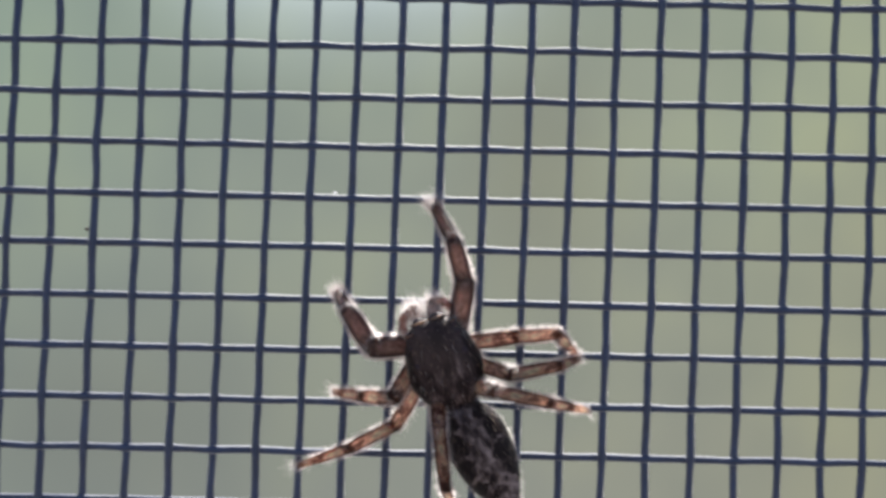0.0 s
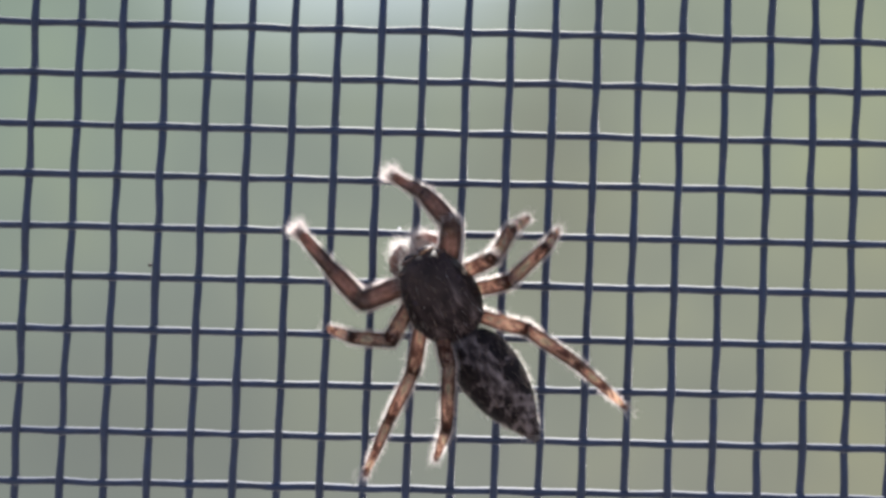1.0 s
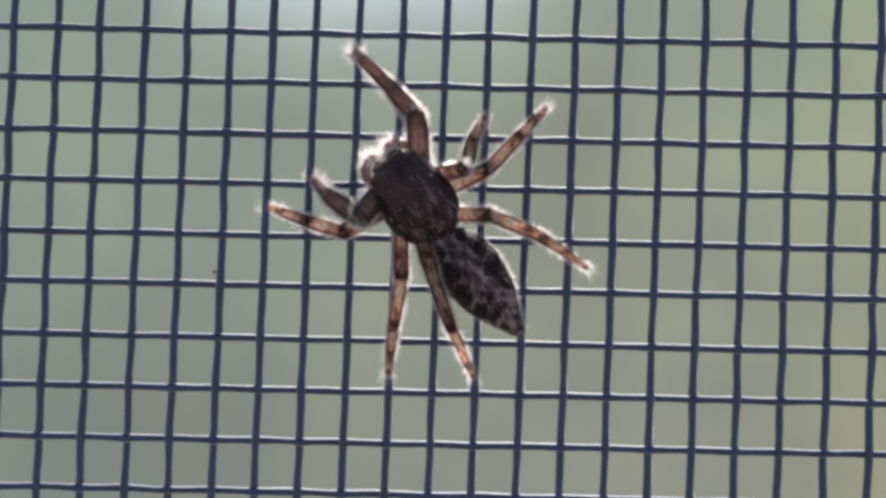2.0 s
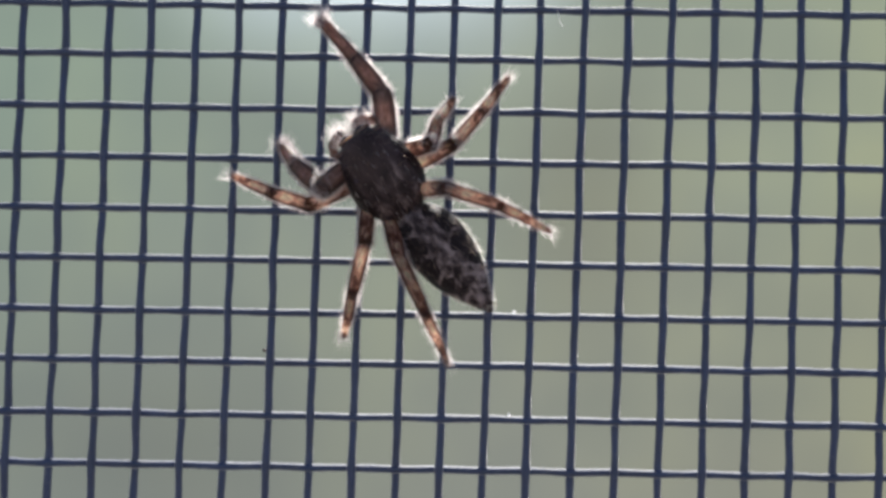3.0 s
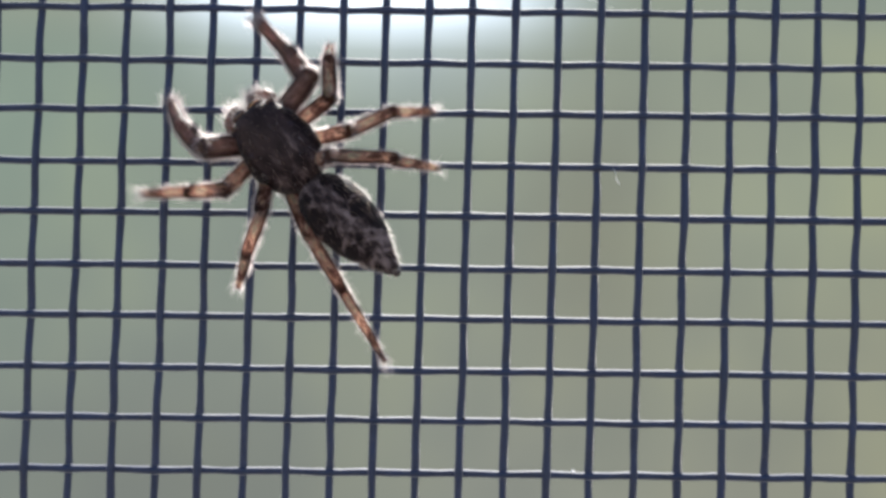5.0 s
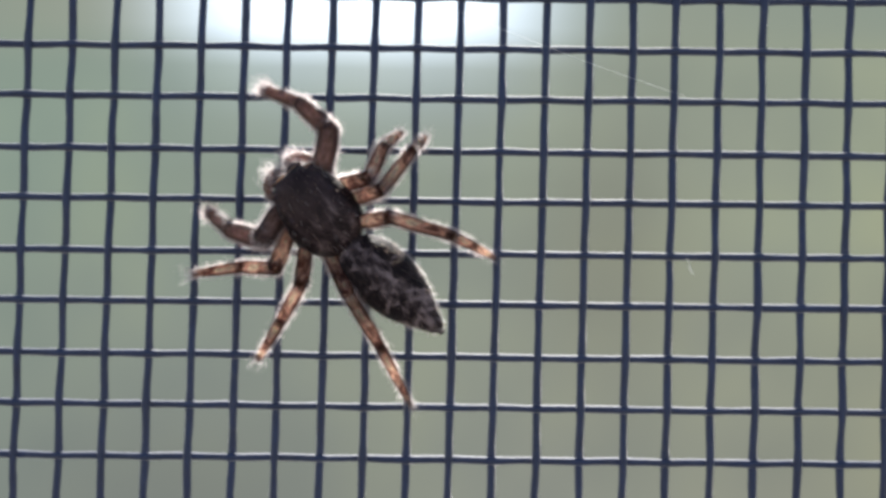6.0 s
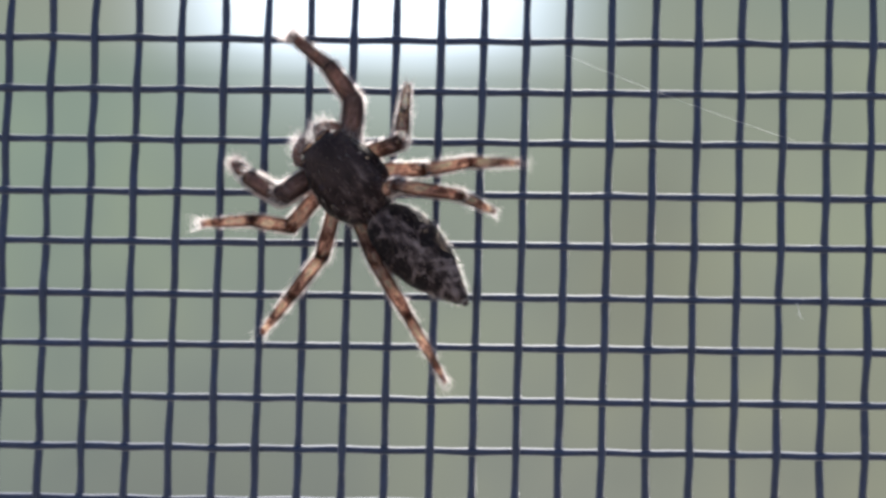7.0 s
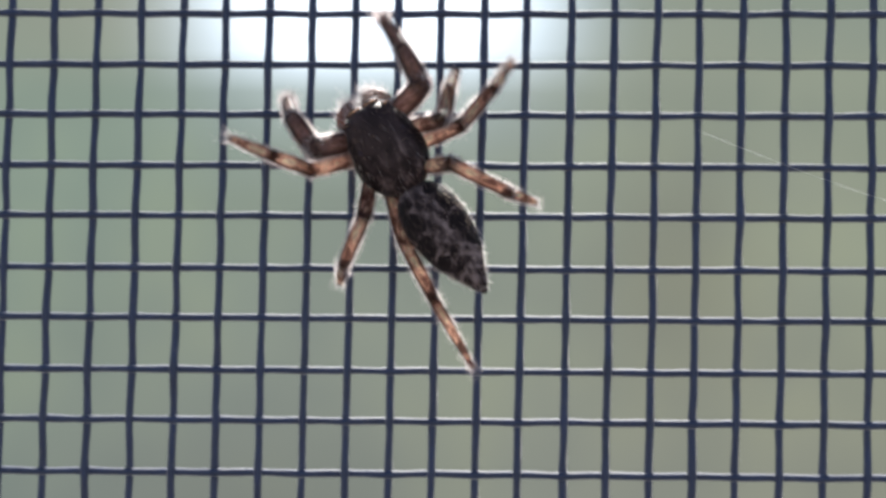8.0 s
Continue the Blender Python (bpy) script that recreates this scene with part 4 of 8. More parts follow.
    walk(LEGS["L1"][1], [
        (0.0, pose(-0.001890, 0.002748, 0.002001, -13.8, -0.0, 14.7)),
        (0.2, pose(-0.002167, 0.002476, 0.001582, 9.4, -0.0, 0.3)),
        (0.3, pose(-0.002175, 0.002232, 0.001556, 10.8, 0.0, -2.9)),
        (0.5, pose(-0.002090, 0.002061, 0.001717, 5.6, -0.0, 10.2)),
        (0.7, pose(-0.001679, 0.002067, 0.002254, -34.1, -0.0, 28.2)),
        (0.8, pose(-0.001830, 0.002171, 0.002138, -23.8, -0.0, 22.2)),
        (1.0, pose(-0.002210, 0.002575, 0.000970, -1.8, -0.0, 14.7)),
        (1.2, pose(-0.001929, 0.003238, 0.001235, -5.0, -0.0, 20.2)),
        (1.45, pose(-0.001760, 0.003168, 0.001842, -25.4, -0.0, 1.1)),
        (1.7, pose(-0.001810, 0.002636, 0.002134, -34.1, 0.0, 11.8)),
        (1.9, pose(-0.001726, 0.002164, 0.002236, -33.8, 0.0, 14.0)),
        (2.1, pose(-0.001735, 0.001964, 0.002173, -25.2, -0.0, 20.9)),
        (2.3, pose(-0.001794, 0.003371, 0.000951, -7.6, -0.0, 3.5)),
        (2.5, pose(-0.001760, 0.003168, 0.001842, -25.4, -0.0, 1.1)),
        (2.8, pose(-0.001810, 0.002636, 0.002134, -34.1, 0.0, 11.8)),
        (3.0, pose(-0.001726, 0.002164, 0.002236, -33.8, 0.0, 14.0)),
        (3.2, pose(-0.001735, 0.001964, 0.002173, -25.2, -0.0, 20.9)),
        (3.5, pose(-0.002105, 0.002945, 0.001035, 2.2, -0.0, 7.0)),
        (3.7, pose(-0.001941, 0.003226, 0.001135, -7.0, -0.0, 8.2)),
        (3.8, pose(-0.001944, 0.003189, 0.001389, -17.6, -0.0, 16.3)),
        (4.0, pose(-0.001908, 0.002696, 0.002000, -29.9, 0.0, 13.5)),
        (4.2, pose(-0.001785, 0.002319, 0.002198, -28.0, -0.0, 17.1)),
        (4.4, pose(-0.001735, 0.001964, 0.002173, -25.2, -0.0, 20.9)),
        (4.65, pose(-0.002105, 0.002945, 0.001035, 2.2, -0.0, 7.0)),
        (4.85, pose(-0.001760, 0.003168, 0.001842, -25.4, -0.0, 1.1)),
        (5.05, pose(-0.001810, 0.002636, 0.002134, -34.1, 0.0, 11.8)),
        (5.3, pose(-0.001905, 0.002010, 0.002007, -28.7, -0.0, 27.3)),
        (5.5, pose(-0.001894, 0.002040, 0.002031, -22.9, -0.0, 29.0)),
        (5.8, pose(-0.001851, 0.002023, 0.002076, -27.9, -0.0, 28.9)),
        (6.0, pose(-0.001825, 0.001902, 0.002055, -30.1, 0.0, 33.9)),
        (6.2, pose(-0.002137, 0.002773, 0.000828, -24.6, -0.0, 10.7)),
        (6.3, pose(-0.002044, 0.003025, 0.000890, -6.5, 0.0, 14.5)),
        (6.5, pose(-0.001976, 0.003093, 0.001518, -9.6, -0.0, 10.2)),
        (6.7, pose(-0.001813, 0.002853, 0.002040, -23.3, 0.0, 16.7)),
        (6.8, pose(-0.001958, 0.002691, 0.001933, -18.6, 0.0, 18.7)),
        (7.0, pose(-0.001897, 0.002361, 0.002081, -23.8, 0.0, 19.2)),
        (7.2, pose(-0.001630, 0.002062, 0.002289, -30.2, -0.0, 32.5)),
        (7.3, pose(-0.001709, 0.002041, 0.002222, -34.5, -0.0, 31.7)),
        (7.5, pose(-0.002158, 0.002763, 0.001384, -23.0, 0.0, 9.6)),
        (7.7, pose(-0.001687, 0.003442, 0.001452, -12.3, -0.0, 7.8)),
        (7.8, pose(-0.001827, 0.003128, 0.001792, -19.3, -0.0, 2.6)),
        (8.0, pose(-0.001896, 0.002630, 0.002040, -20.9, 0.0, 5.5)),
    ])
    walk(LEGS["L1"][2], [
        (0.0, pose(-0.002222, 0.004014, 0.001679, -64.4, -0.0, 18.5)),
        (0.2, pose(-0.002173, 0.003806, 0.001801, -73.1, -0.0, 19.6)),
        (0.3, pose(-0.002108, 0.003555, 0.001810, -73.9, -0.0, 39.4)),
        (0.5, pose(-0.002329, 0.003381, 0.001848, -87.1, -8.9, 148.5)),
        (0.7, pose(-0.002207, 0.003051, 0.001497, -54.5, -0.0, 24.9)),
        (0.8, pose(-0.002298, 0.003313, 0.001594, -23.7, -0.0, 14.0)),
        (1.0, pose(-0.002553, 0.003878, 0.000927, -2.2, -0.0, 10.8)),
        (1.2, pose(-0.002393, 0.004499, 0.001118, -22.0, 0.0, 9.8)),
        (1.45, pose(-0.001784, 0.004387, 0.001265, -41.0, -0.0, -10.3)),
        (1.7, pose(-0.002038, 0.003729, 0.001377, -48.5, -0.0, -0.2)),
        (1.9, pose(-0.001996, 0.003252, 0.001485, -51.8, -0.0, 3.7)),
        (2.1, pose(-0.002171, 0.003104, 0.001599, -61.5, -0.0, 10.1)),
        (2.3, pose(-0.001876, 0.004706, 0.000773, -4.7, -0.0, 0.3)),
        (2.5, pose(-0.001784, 0.004387, 0.001265, -41.0, -0.0, -10.3)),
        (2.8, pose(-0.002038, 0.003729, 0.001377, -48.5, -0.0, -0.2)),
        (3.0, pose(-0.001996, 0.003252, 0.001485, -51.8, -0.0, 3.7)),
        (3.2, pose(-0.002171, 0.003104, 0.001599, -61.5, -0.0, 10.1)),
        (3.5, pose(-0.002270, 0.004283, 0.001086, 3.6, -0.0, 1.3)),
        (3.7, pose(-0.002132, 0.004551, 0.000970, -10.5, -0.0, -0.9)),
        (3.8, pose(-0.002305, 0.004423, 0.000982, -28.0, -0.0, -0.0)),
        (4.0, pose(-0.002181, 0.003832, 0.001328, -44.0, -0.0, 5.3)),
        (4.2, pose(-0.002135, 0.003457, 0.001565, -58.6, -0.0, 22.0)),
        (4.4, pose(-0.002171, 0.003104, 0.001599, -61.5, -0.0, 10.1)),
        (4.65, pose(-0.002270, 0.004283, 0.001086, 3.6, -0.0, 1.3)),
        (4.85, pose(-0.001784, 0.004387, 0.001265, -41.0, -0.0, -10.3)),
        (5.05, pose(-0.002038, 0.003729, 0.001377, -48.5, -0.0, -0.2)),
        (5.3, pose(-0.002447, 0.003062, 0.001360, -47.4, -0.0, 18.9)),
        (5.5, pose(-0.002496, 0.003127, 0.001507, -55.4, -0.0, 14.9)),
        (5.8, pose(-0.002427, 0.003067, 0.001446, -52.6, -0.0, 18.6)),
        (6.0, pose(-0.002476, 0.002870, 0.001378, -48.1, -0.0, 16.2)),
        (6.2, pose(-0.002364, 0.003978, 0.000266, 0.0, -0.0, 7.5)),
        (6.3, pose(-0.002380, 0.004323, 0.000738, 4.7, -0.0, 6.7)),
        (6.5, pose(-0.002211, 0.004402, 0.001293, -42.2, -0.0, 2.9)),
        (6.7, pose(-0.002168, 0.004039, 0.001505, -54.1, -0.0, -0.3)),
        (6.8, pose(-0.002367, 0.003902, 0.001503, -54.5, -0.0, 0.8)),
        (7.0, pose(-0.002302, 0.003527, 0.001536, -56.3, -0.0, 10.6)),
        (7.2, pose(-0.002257, 0.003046, 0.001612, -64.2, -0.0, 21.7)),
        (7.3, pose(-0.002292, 0.002987, 0.001458, -51.1, -0.0, 26.1)),
        (7.5, pose(-0.002365, 0.003987, 0.000857, -19.6, -0.0, 12.6)),
        (7.7, pose(-0.001865, 0.004747, 0.001164, -36.5, -0.0, -5.2)),
        (7.8, pose(-0.001885, 0.004399, 0.001346, -45.4, -0.0, -5.0)),
        (8.0, pose(-0.002016, 0.003884, 0.001559, -57.7, 0.0, -5.2)),
    ])
    walk(LEGS["R1"][0], [
        (0.0, pose(0.000800, 0.002350, 0.001150, 0.6, -0.0, -29.0)),
        (0.2, pose(0.000800, 0.002350, 0.001150, 27.3, -0.0, -46.6)),
        (0.3, pose(0.000800, 0.002350, 0.001150, 38.7, 0.0, -55.8)),
        (0.5, pose(0.000800, 0.002350, 0.001150, 59.2, -0.0, -76.1)),
        (0.7, pose(0.000800, 0.002350, 0.001150, 50.2, -0.0, -84.2)),
        (0.8, pose(0.000800, 0.002350, 0.001150, 11.9, -0.0, -33.6)),
        (1.0, pose(0.000800, 0.002350, 0.001150, 41.1, -0.0, -33.2)),
        (1.2, pose(0.000800, 0.002350, 0.001150, 36.8, -0.0, -52.7)),
        (1.45, pose(0.000800, 0.002350, 0.001150, 47.9, -0.0, -105.5)),
        (1.7, pose(0.000800, 0.002350, 0.001150, 2.8, -0.0, -62.8)),
        (1.9, pose(0.000800, 0.002350, 0.001150, 2.4, -0.0, -28.3)),
        (2.1, pose(0.000800, 0.002350, 0.001150, 30.1, -0.0, -42.6)),
        (2.3, pose(0.000800, 0.002350, 0.001150, 49.4, 0.0, -84.7)),
        (2.5, pose(0.000800, 0.002350, 0.001150, 47.9, -0.0, -105.5)),
        (2.8, pose(0.000800, 0.002350, 0.001150, 2.8, -0.0, -62.8)),
        (3.0, pose(0.000800, 0.002350, 0.001150, 2.4, -0.0, -28.3)),
        (3.2, pose(0.000800, 0.002350, 0.001150, 30.1, -0.0, -42.6)),
        (3.5, pose(0.000800, 0.002350, 0.001150, 59.8, -0.0, -68.2)),
        (3.7, pose(0.000800, 0.002350, 0.001150, 55.8, -0.0, -91.9)),
        (3.8, pose(0.000800, 0.002350, 0.001150, 55.5, -0.0, -87.4)),
        (4.0, pose(0.000800, 0.002350, 0.001150, 43.7, 0.0, -64.2)),
        (4.2, pose(0.000800, 0.002350, 0.001150, -6.7, -0.0, -23.3)),
        (4.4, pose(0.000800, 0.002350, 0.001150, 30.1, -0.0, -42.6)),
        (4.65, pose(0.000800, 0.002350, 0.001150, 59.8, -0.0, -68.2)),
        (4.85, pose(0.000800, 0.002350, 0.001150, 47.9, -0.0, -105.5)),
        (5.05, pose(0.000800, 0.002350, 0.001150, 2.8, -0.0, -62.8)),
        (5.3, pose(0.000800, 0.002350, 0.001150, 13.8, 0.0, -41.1)),
        (5.5, pose(0.000800, 0.002350, 0.001150, 10.4, 0.0, -43.7)),
        (5.8, pose(0.000800, 0.002350, 0.001150, 10.3, -0.0, -42.4)),
        (6.0, pose(0.000800, 0.002350, 0.001150, 12.5, -0.0, -52.5)),
        (6.2, pose(0.000800, 0.002350, 0.001150, 40.9, -0.0, -62.5)),
        (6.3, pose(0.000800, 0.002350, 0.001150, 44.6, -0.0, -75.1)),
        (6.5, pose(0.000800, 0.002350, 0.001150, 53.2, -0.0, -94.5)),
        (6.7, pose(0.000800, 0.002350, 0.001150, 52.7, -0.0, -107.0)),
        (6.8, pose(0.000800, 0.002350, 0.001150, 37.4, -0.0, -82.0)),
        (7.0, pose(0.000800, 0.002350, 0.001150, -15.2, -0.0, -43.6)),
        (7.2, pose(0.000800, 0.002350, 0.001150, 36.2, -0.0, -58.4)),
        (7.3, pose(0.000800, 0.002350, 0.001150, 43.7, -0.0, -65.4)),
        (7.5, pose(0.000800, 0.002350, 0.001150, 51.4, -0.0, -90.5)),
        (7.7, pose(0.000800, 0.002350, 0.001150, 49.5, -0.0, -105.5)),
        (7.8, pose(0.000800, 0.002350, 0.001150, 45.9, 0.0, -112.1)),
        (8.0, pose(0.000800, 0.002350, 0.001150, 34.9, -0.0, -78.0)),
    ])
    walk(LEGS["R1"][1], [
        (0.0, pose(0.001497, 0.003608, 0.001164, 0.7, -0.0, -4.7)),
        (0.2, pose(0.001730, 0.003228, 0.001810, -37.9, -0.0, 4.6)),
        (0.3, pose(0.001729, 0.002981, 0.002050, -34.0, -0.0, 1.4)),
        (0.5, pose(0.001516, 0.002527, 0.002385, -35.8, -0.0, -5.2)),
        (0.7, pose(0.001716, 0.002443, 0.002256, -37.3, 0.0, -2.3)),
        (0.8, pose(0.001580, 0.003522, 0.001446, -24.1, -0.0, 8.6)),
        (1.0, pose(0.001394, 0.003258, 0.002095, -25.1, -0.0, 10.5)),
        (1.2, pose(0.001716, 0.003048, 0.002012, -23.9, -0.0, -1.9)),
        (1.45, pose(0.001729, 0.002092, 0.002218, -28.4, -0.0, -9.7)),
        (1.7, pose(0.002078, 0.003007, 0.001221, -24.8, 0.0, -2.0)),
        (1.9, pose(0.001482, 0.003616, 0.001210, -1.3, -0.0, 1.6)),
        (2.1, pose(0.001642, 0.003267, 0.001872, -34.4, 0.0, 3.7)),
        (2.3, pose(0.001733, 0.002437, 0.002242, -35.1, -0.0, -4.5)),
        (2.5, pose(0.001729, 0.002092, 0.002218, -28.4, -0.0, -9.7)),
        (2.8, pose(0.002078, 0.003007, 0.001221, -24.8, 0.0, -2.0)),
        (3.0, pose(0.001482, 0.003616, 0.001210, -1.3, -0.0, 1.6)),
        (3.2, pose(0.001642, 0.003267, 0.001872, -34.4, 0.0, 3.7)),
        (3.5, pose(0.001472, 0.002619, 0.002393, -39.3, 0.0, 1.2)),
        (3.7, pose(0.001608, 0.002323, 0.002340, -37.0, -0.0, 6.2)),
        (3.8, pose(0.001614, 0.002387, 0.002336, -35.7, -0.0, 4.5)),
        (4.0, pose(0.001737, 0.002802, 0.002144, -15.9, -0.0, -1.7)),
        (4.2, pose(0.001364, 0.003663, 0.000982, 0.7, -0.0, -4.6)),
        (4.4, pose(0.001642, 0.003267, 0.001872, -34.4, 0.0, 3.7)),
        (4.65, pose(0.001472, 0.002619, 0.002393, -39.3, 0.0, 1.2)),
        (4.85, pose(0.001729, 0.002092, 0.002218, -28.4, -0.0, -9.7)),
        (5.05, pose(0.002078, 0.003007, 0.001221, -24.8, 0.0, -2.0)),
        (5.3, pose(0.001718, 0.003404, 0.001493, -18.9, -0.0, 4.7)),
        (5.5, pose(0.001778, 0.003373, 0.001409, -12.5, -0.0, 6.1)),
        (5.8, pose(0.001754, 0.003396, 0.001407, -14.5, -0.0, 2.3)),
        (6.0, pose(0.001914, 0.003205, 0.001463, -16.3, -0.0, 6.2)),
        (6.2, pose(0.001765, 0.002853, 0.002091, -33.3, -0.0, -9.1)),
        (6.3, pose(0.001790, 0.002613, 0.002160, -32.9, -0.0, -6.6)),
        (6.5, pose(0.001659, 0.002283, 0.002302, -34.6, -0.0, -0.8)),
        (6.7, pose(0.001634, 0.002094, 0.002294, -39.2, -0.0, -13.9)),
        (6.8, pose(0.001932, 0.002508, 0.002024, -31.4, -0.0, -5.4)),
        (7.0, pose(0.001758, 0.003355, 0.000772, -2.9, -0.0, -5.5)),
        (7.2, pose(0.001789, 0.002958, 0.002000, -24.0, -0.0, -1.3)),
        (7.3, pose(0.001746, 0.002783, 0.002144, -32.1, -0.0, 0.4)),
        (7.5, pose(0.001698, 0.002343, 0.002274, -32.4, -0.0, 1.3)),
        (7.7, pose(0.001700, 0.002101, 0.002244, -31.1, 0.0, 0.4)),
        (7.8, pose(0.001727, 0.001974, 0.002184, -27.6, -0.0, 0.5)),
        (8.0, pose(0.001954, 0.002596, 0.001973, -11.9, -0.0, -4.4)),
    ])
    walk(LEGS["R1"][2], [
        (0.0, pose(0.001608, 0.004952, 0.001181, -35.8, 0.0, 6.8)),
        (0.2, pose(0.001644, 0.004288, 0.000981, -28.0, -0.0, 4.3)),
        (0.3, pose(0.001701, 0.004099, 0.001296, -42.2, -0.0, 8.8)),
        (0.5, pose(0.001615, 0.003617, 0.001597, -59.3, 0.0, -9.0)),
        (0.7, pose(0.001759, 0.003514, 0.001438, -22.5, -0.0, -0.8)),
        (0.8, pose(0.001397, 0.004739, 0.000895, -11.0, -0.0, 8.7)),
        (1.0, pose(0.001172, 0.004459, 0.001523, -39.8, -0.0, 26.0)),
        (1.2, pose(0.001758, 0.004280, 0.001465, -52.7, 0.0, 51.5)),
        (1.45, pose(0.001928, 0.003261, 0.001576, -59.6, -0.0, 1.0)),
        (1.7, pose(0.002121, 0.004231, 0.000655, -14.1, -0.0, 4.5)),
        (1.9, pose(0.001443, 0.004963, 0.001179, -6.9, -0.0, 4.3)),
        (2.1, pose(0.001570, 0.004377, 0.001110, -34.5, -0.0, 12.3)),
        (2.3, pose(0.001819, 0.003537, 0.001467, -52.5, -0.0, 20.3)),
        (2.5, pose(0.001928, 0.003261, 0.001576, -59.6, -0.0, 1.0)),
        (2.8, pose(0.002121, 0.004231, 0.000655, -14.1, -0.0, 4.5)),
        (3.0, pose(0.001443, 0.004963, 0.001179, -6.9, -0.0, 4.3)),
        (3.2, pose(0.001570, 0.004377, 0.001110, -34.5, -0.0, 12.3)),
        (3.5, pose(0.001450, 0.003662, 0.001538, -55.1, 0.0, 8.9)),
        (3.7, pose(0.001492, 0.003394, 0.001528, -55.3, -0.0, 5.5)),
        (3.8, pose(0.001528, 0.003479, 0.001548, -53.6, -0.0, 13.2)),
        (4.0, pose(0.001775, 0.004099, 0.001775, 2.3, 0.0, 12.2)),
        (4.2, pose(0.001473, 0.005007, 0.000998, 2.1, -0.0, 11.7)),
        (4.4, pose(0.001570, 0.004377, 0.001110, -34.5, -0.0, 12.3)),
        (4.65, pose(0.001450, 0.003662, 0.001538, -55.1, 0.0, 8.9)),
        (4.85, pose(0.001928, 0.003261, 0.001576, -59.6, -0.0, 1.0)),
        (5.05, pose(0.002121, 0.004231, 0.000655, -14.1, -0.0, 4.5)),
        (5.3, pose(0.001613, 0.004675, 0.001055, -29.0, -0.0, 19.1)),
        (5.5, pose(0.001637, 0.004682, 0.001118, -33.6, -0.0, 15.5)),
        (5.8, pose(0.001702, 0.004700, 0.001068, -32.8, -0.0, 22.7)),
        (6.0, pose(0.001774, 0.004491, 0.001084, -33.5, -0.0, 23.4)),
        (6.2, pose(0.001944, 0.003966, 0.001351, -45.4, -0.0, 20.8)),
        (6.3, pose(0.001921, 0.003737, 0.001427, -49.6, -0.0, 13.2)),
        (6.5, pose(0.001674, 0.003393, 0.001536, -54.4, -0.0, -9.5)),
        (6.7, pose(0.001885, 0.003109, 0.001443, -51.8, 0.0, -3.2)),
        (6.8, pose(0.002041, 0.003655, 0.001322, -31.4, -0.0, -4.8)),
        (7.0, pose(0.001886, 0.004696, 0.000703, -13.2, 0.0, 8.0)),
        (7.2, pose(0.001817, 0.004190, 0.001452, -37.0, -0.0, 8.7)),
        (7.3, pose(0.001738, 0.003925, 0.001426, -44.1, -0.0, 6.1)),
        (7.5, pose(0.001673, 0.003482, 0.001552, -47.6, -0.0, -4.8)),
        (7.7, pose(0.001691, 0.003255, 0.001547, -56.4, -0.0, -3.8)),
        (7.8, pose(0.001717, 0.003169, 0.001560, -57.8, -0.0, -4.9)),
        (8.0, pose(0.002055, 0.003912, 0.001695, -35.6, -0.0, -2.4)),
    ])
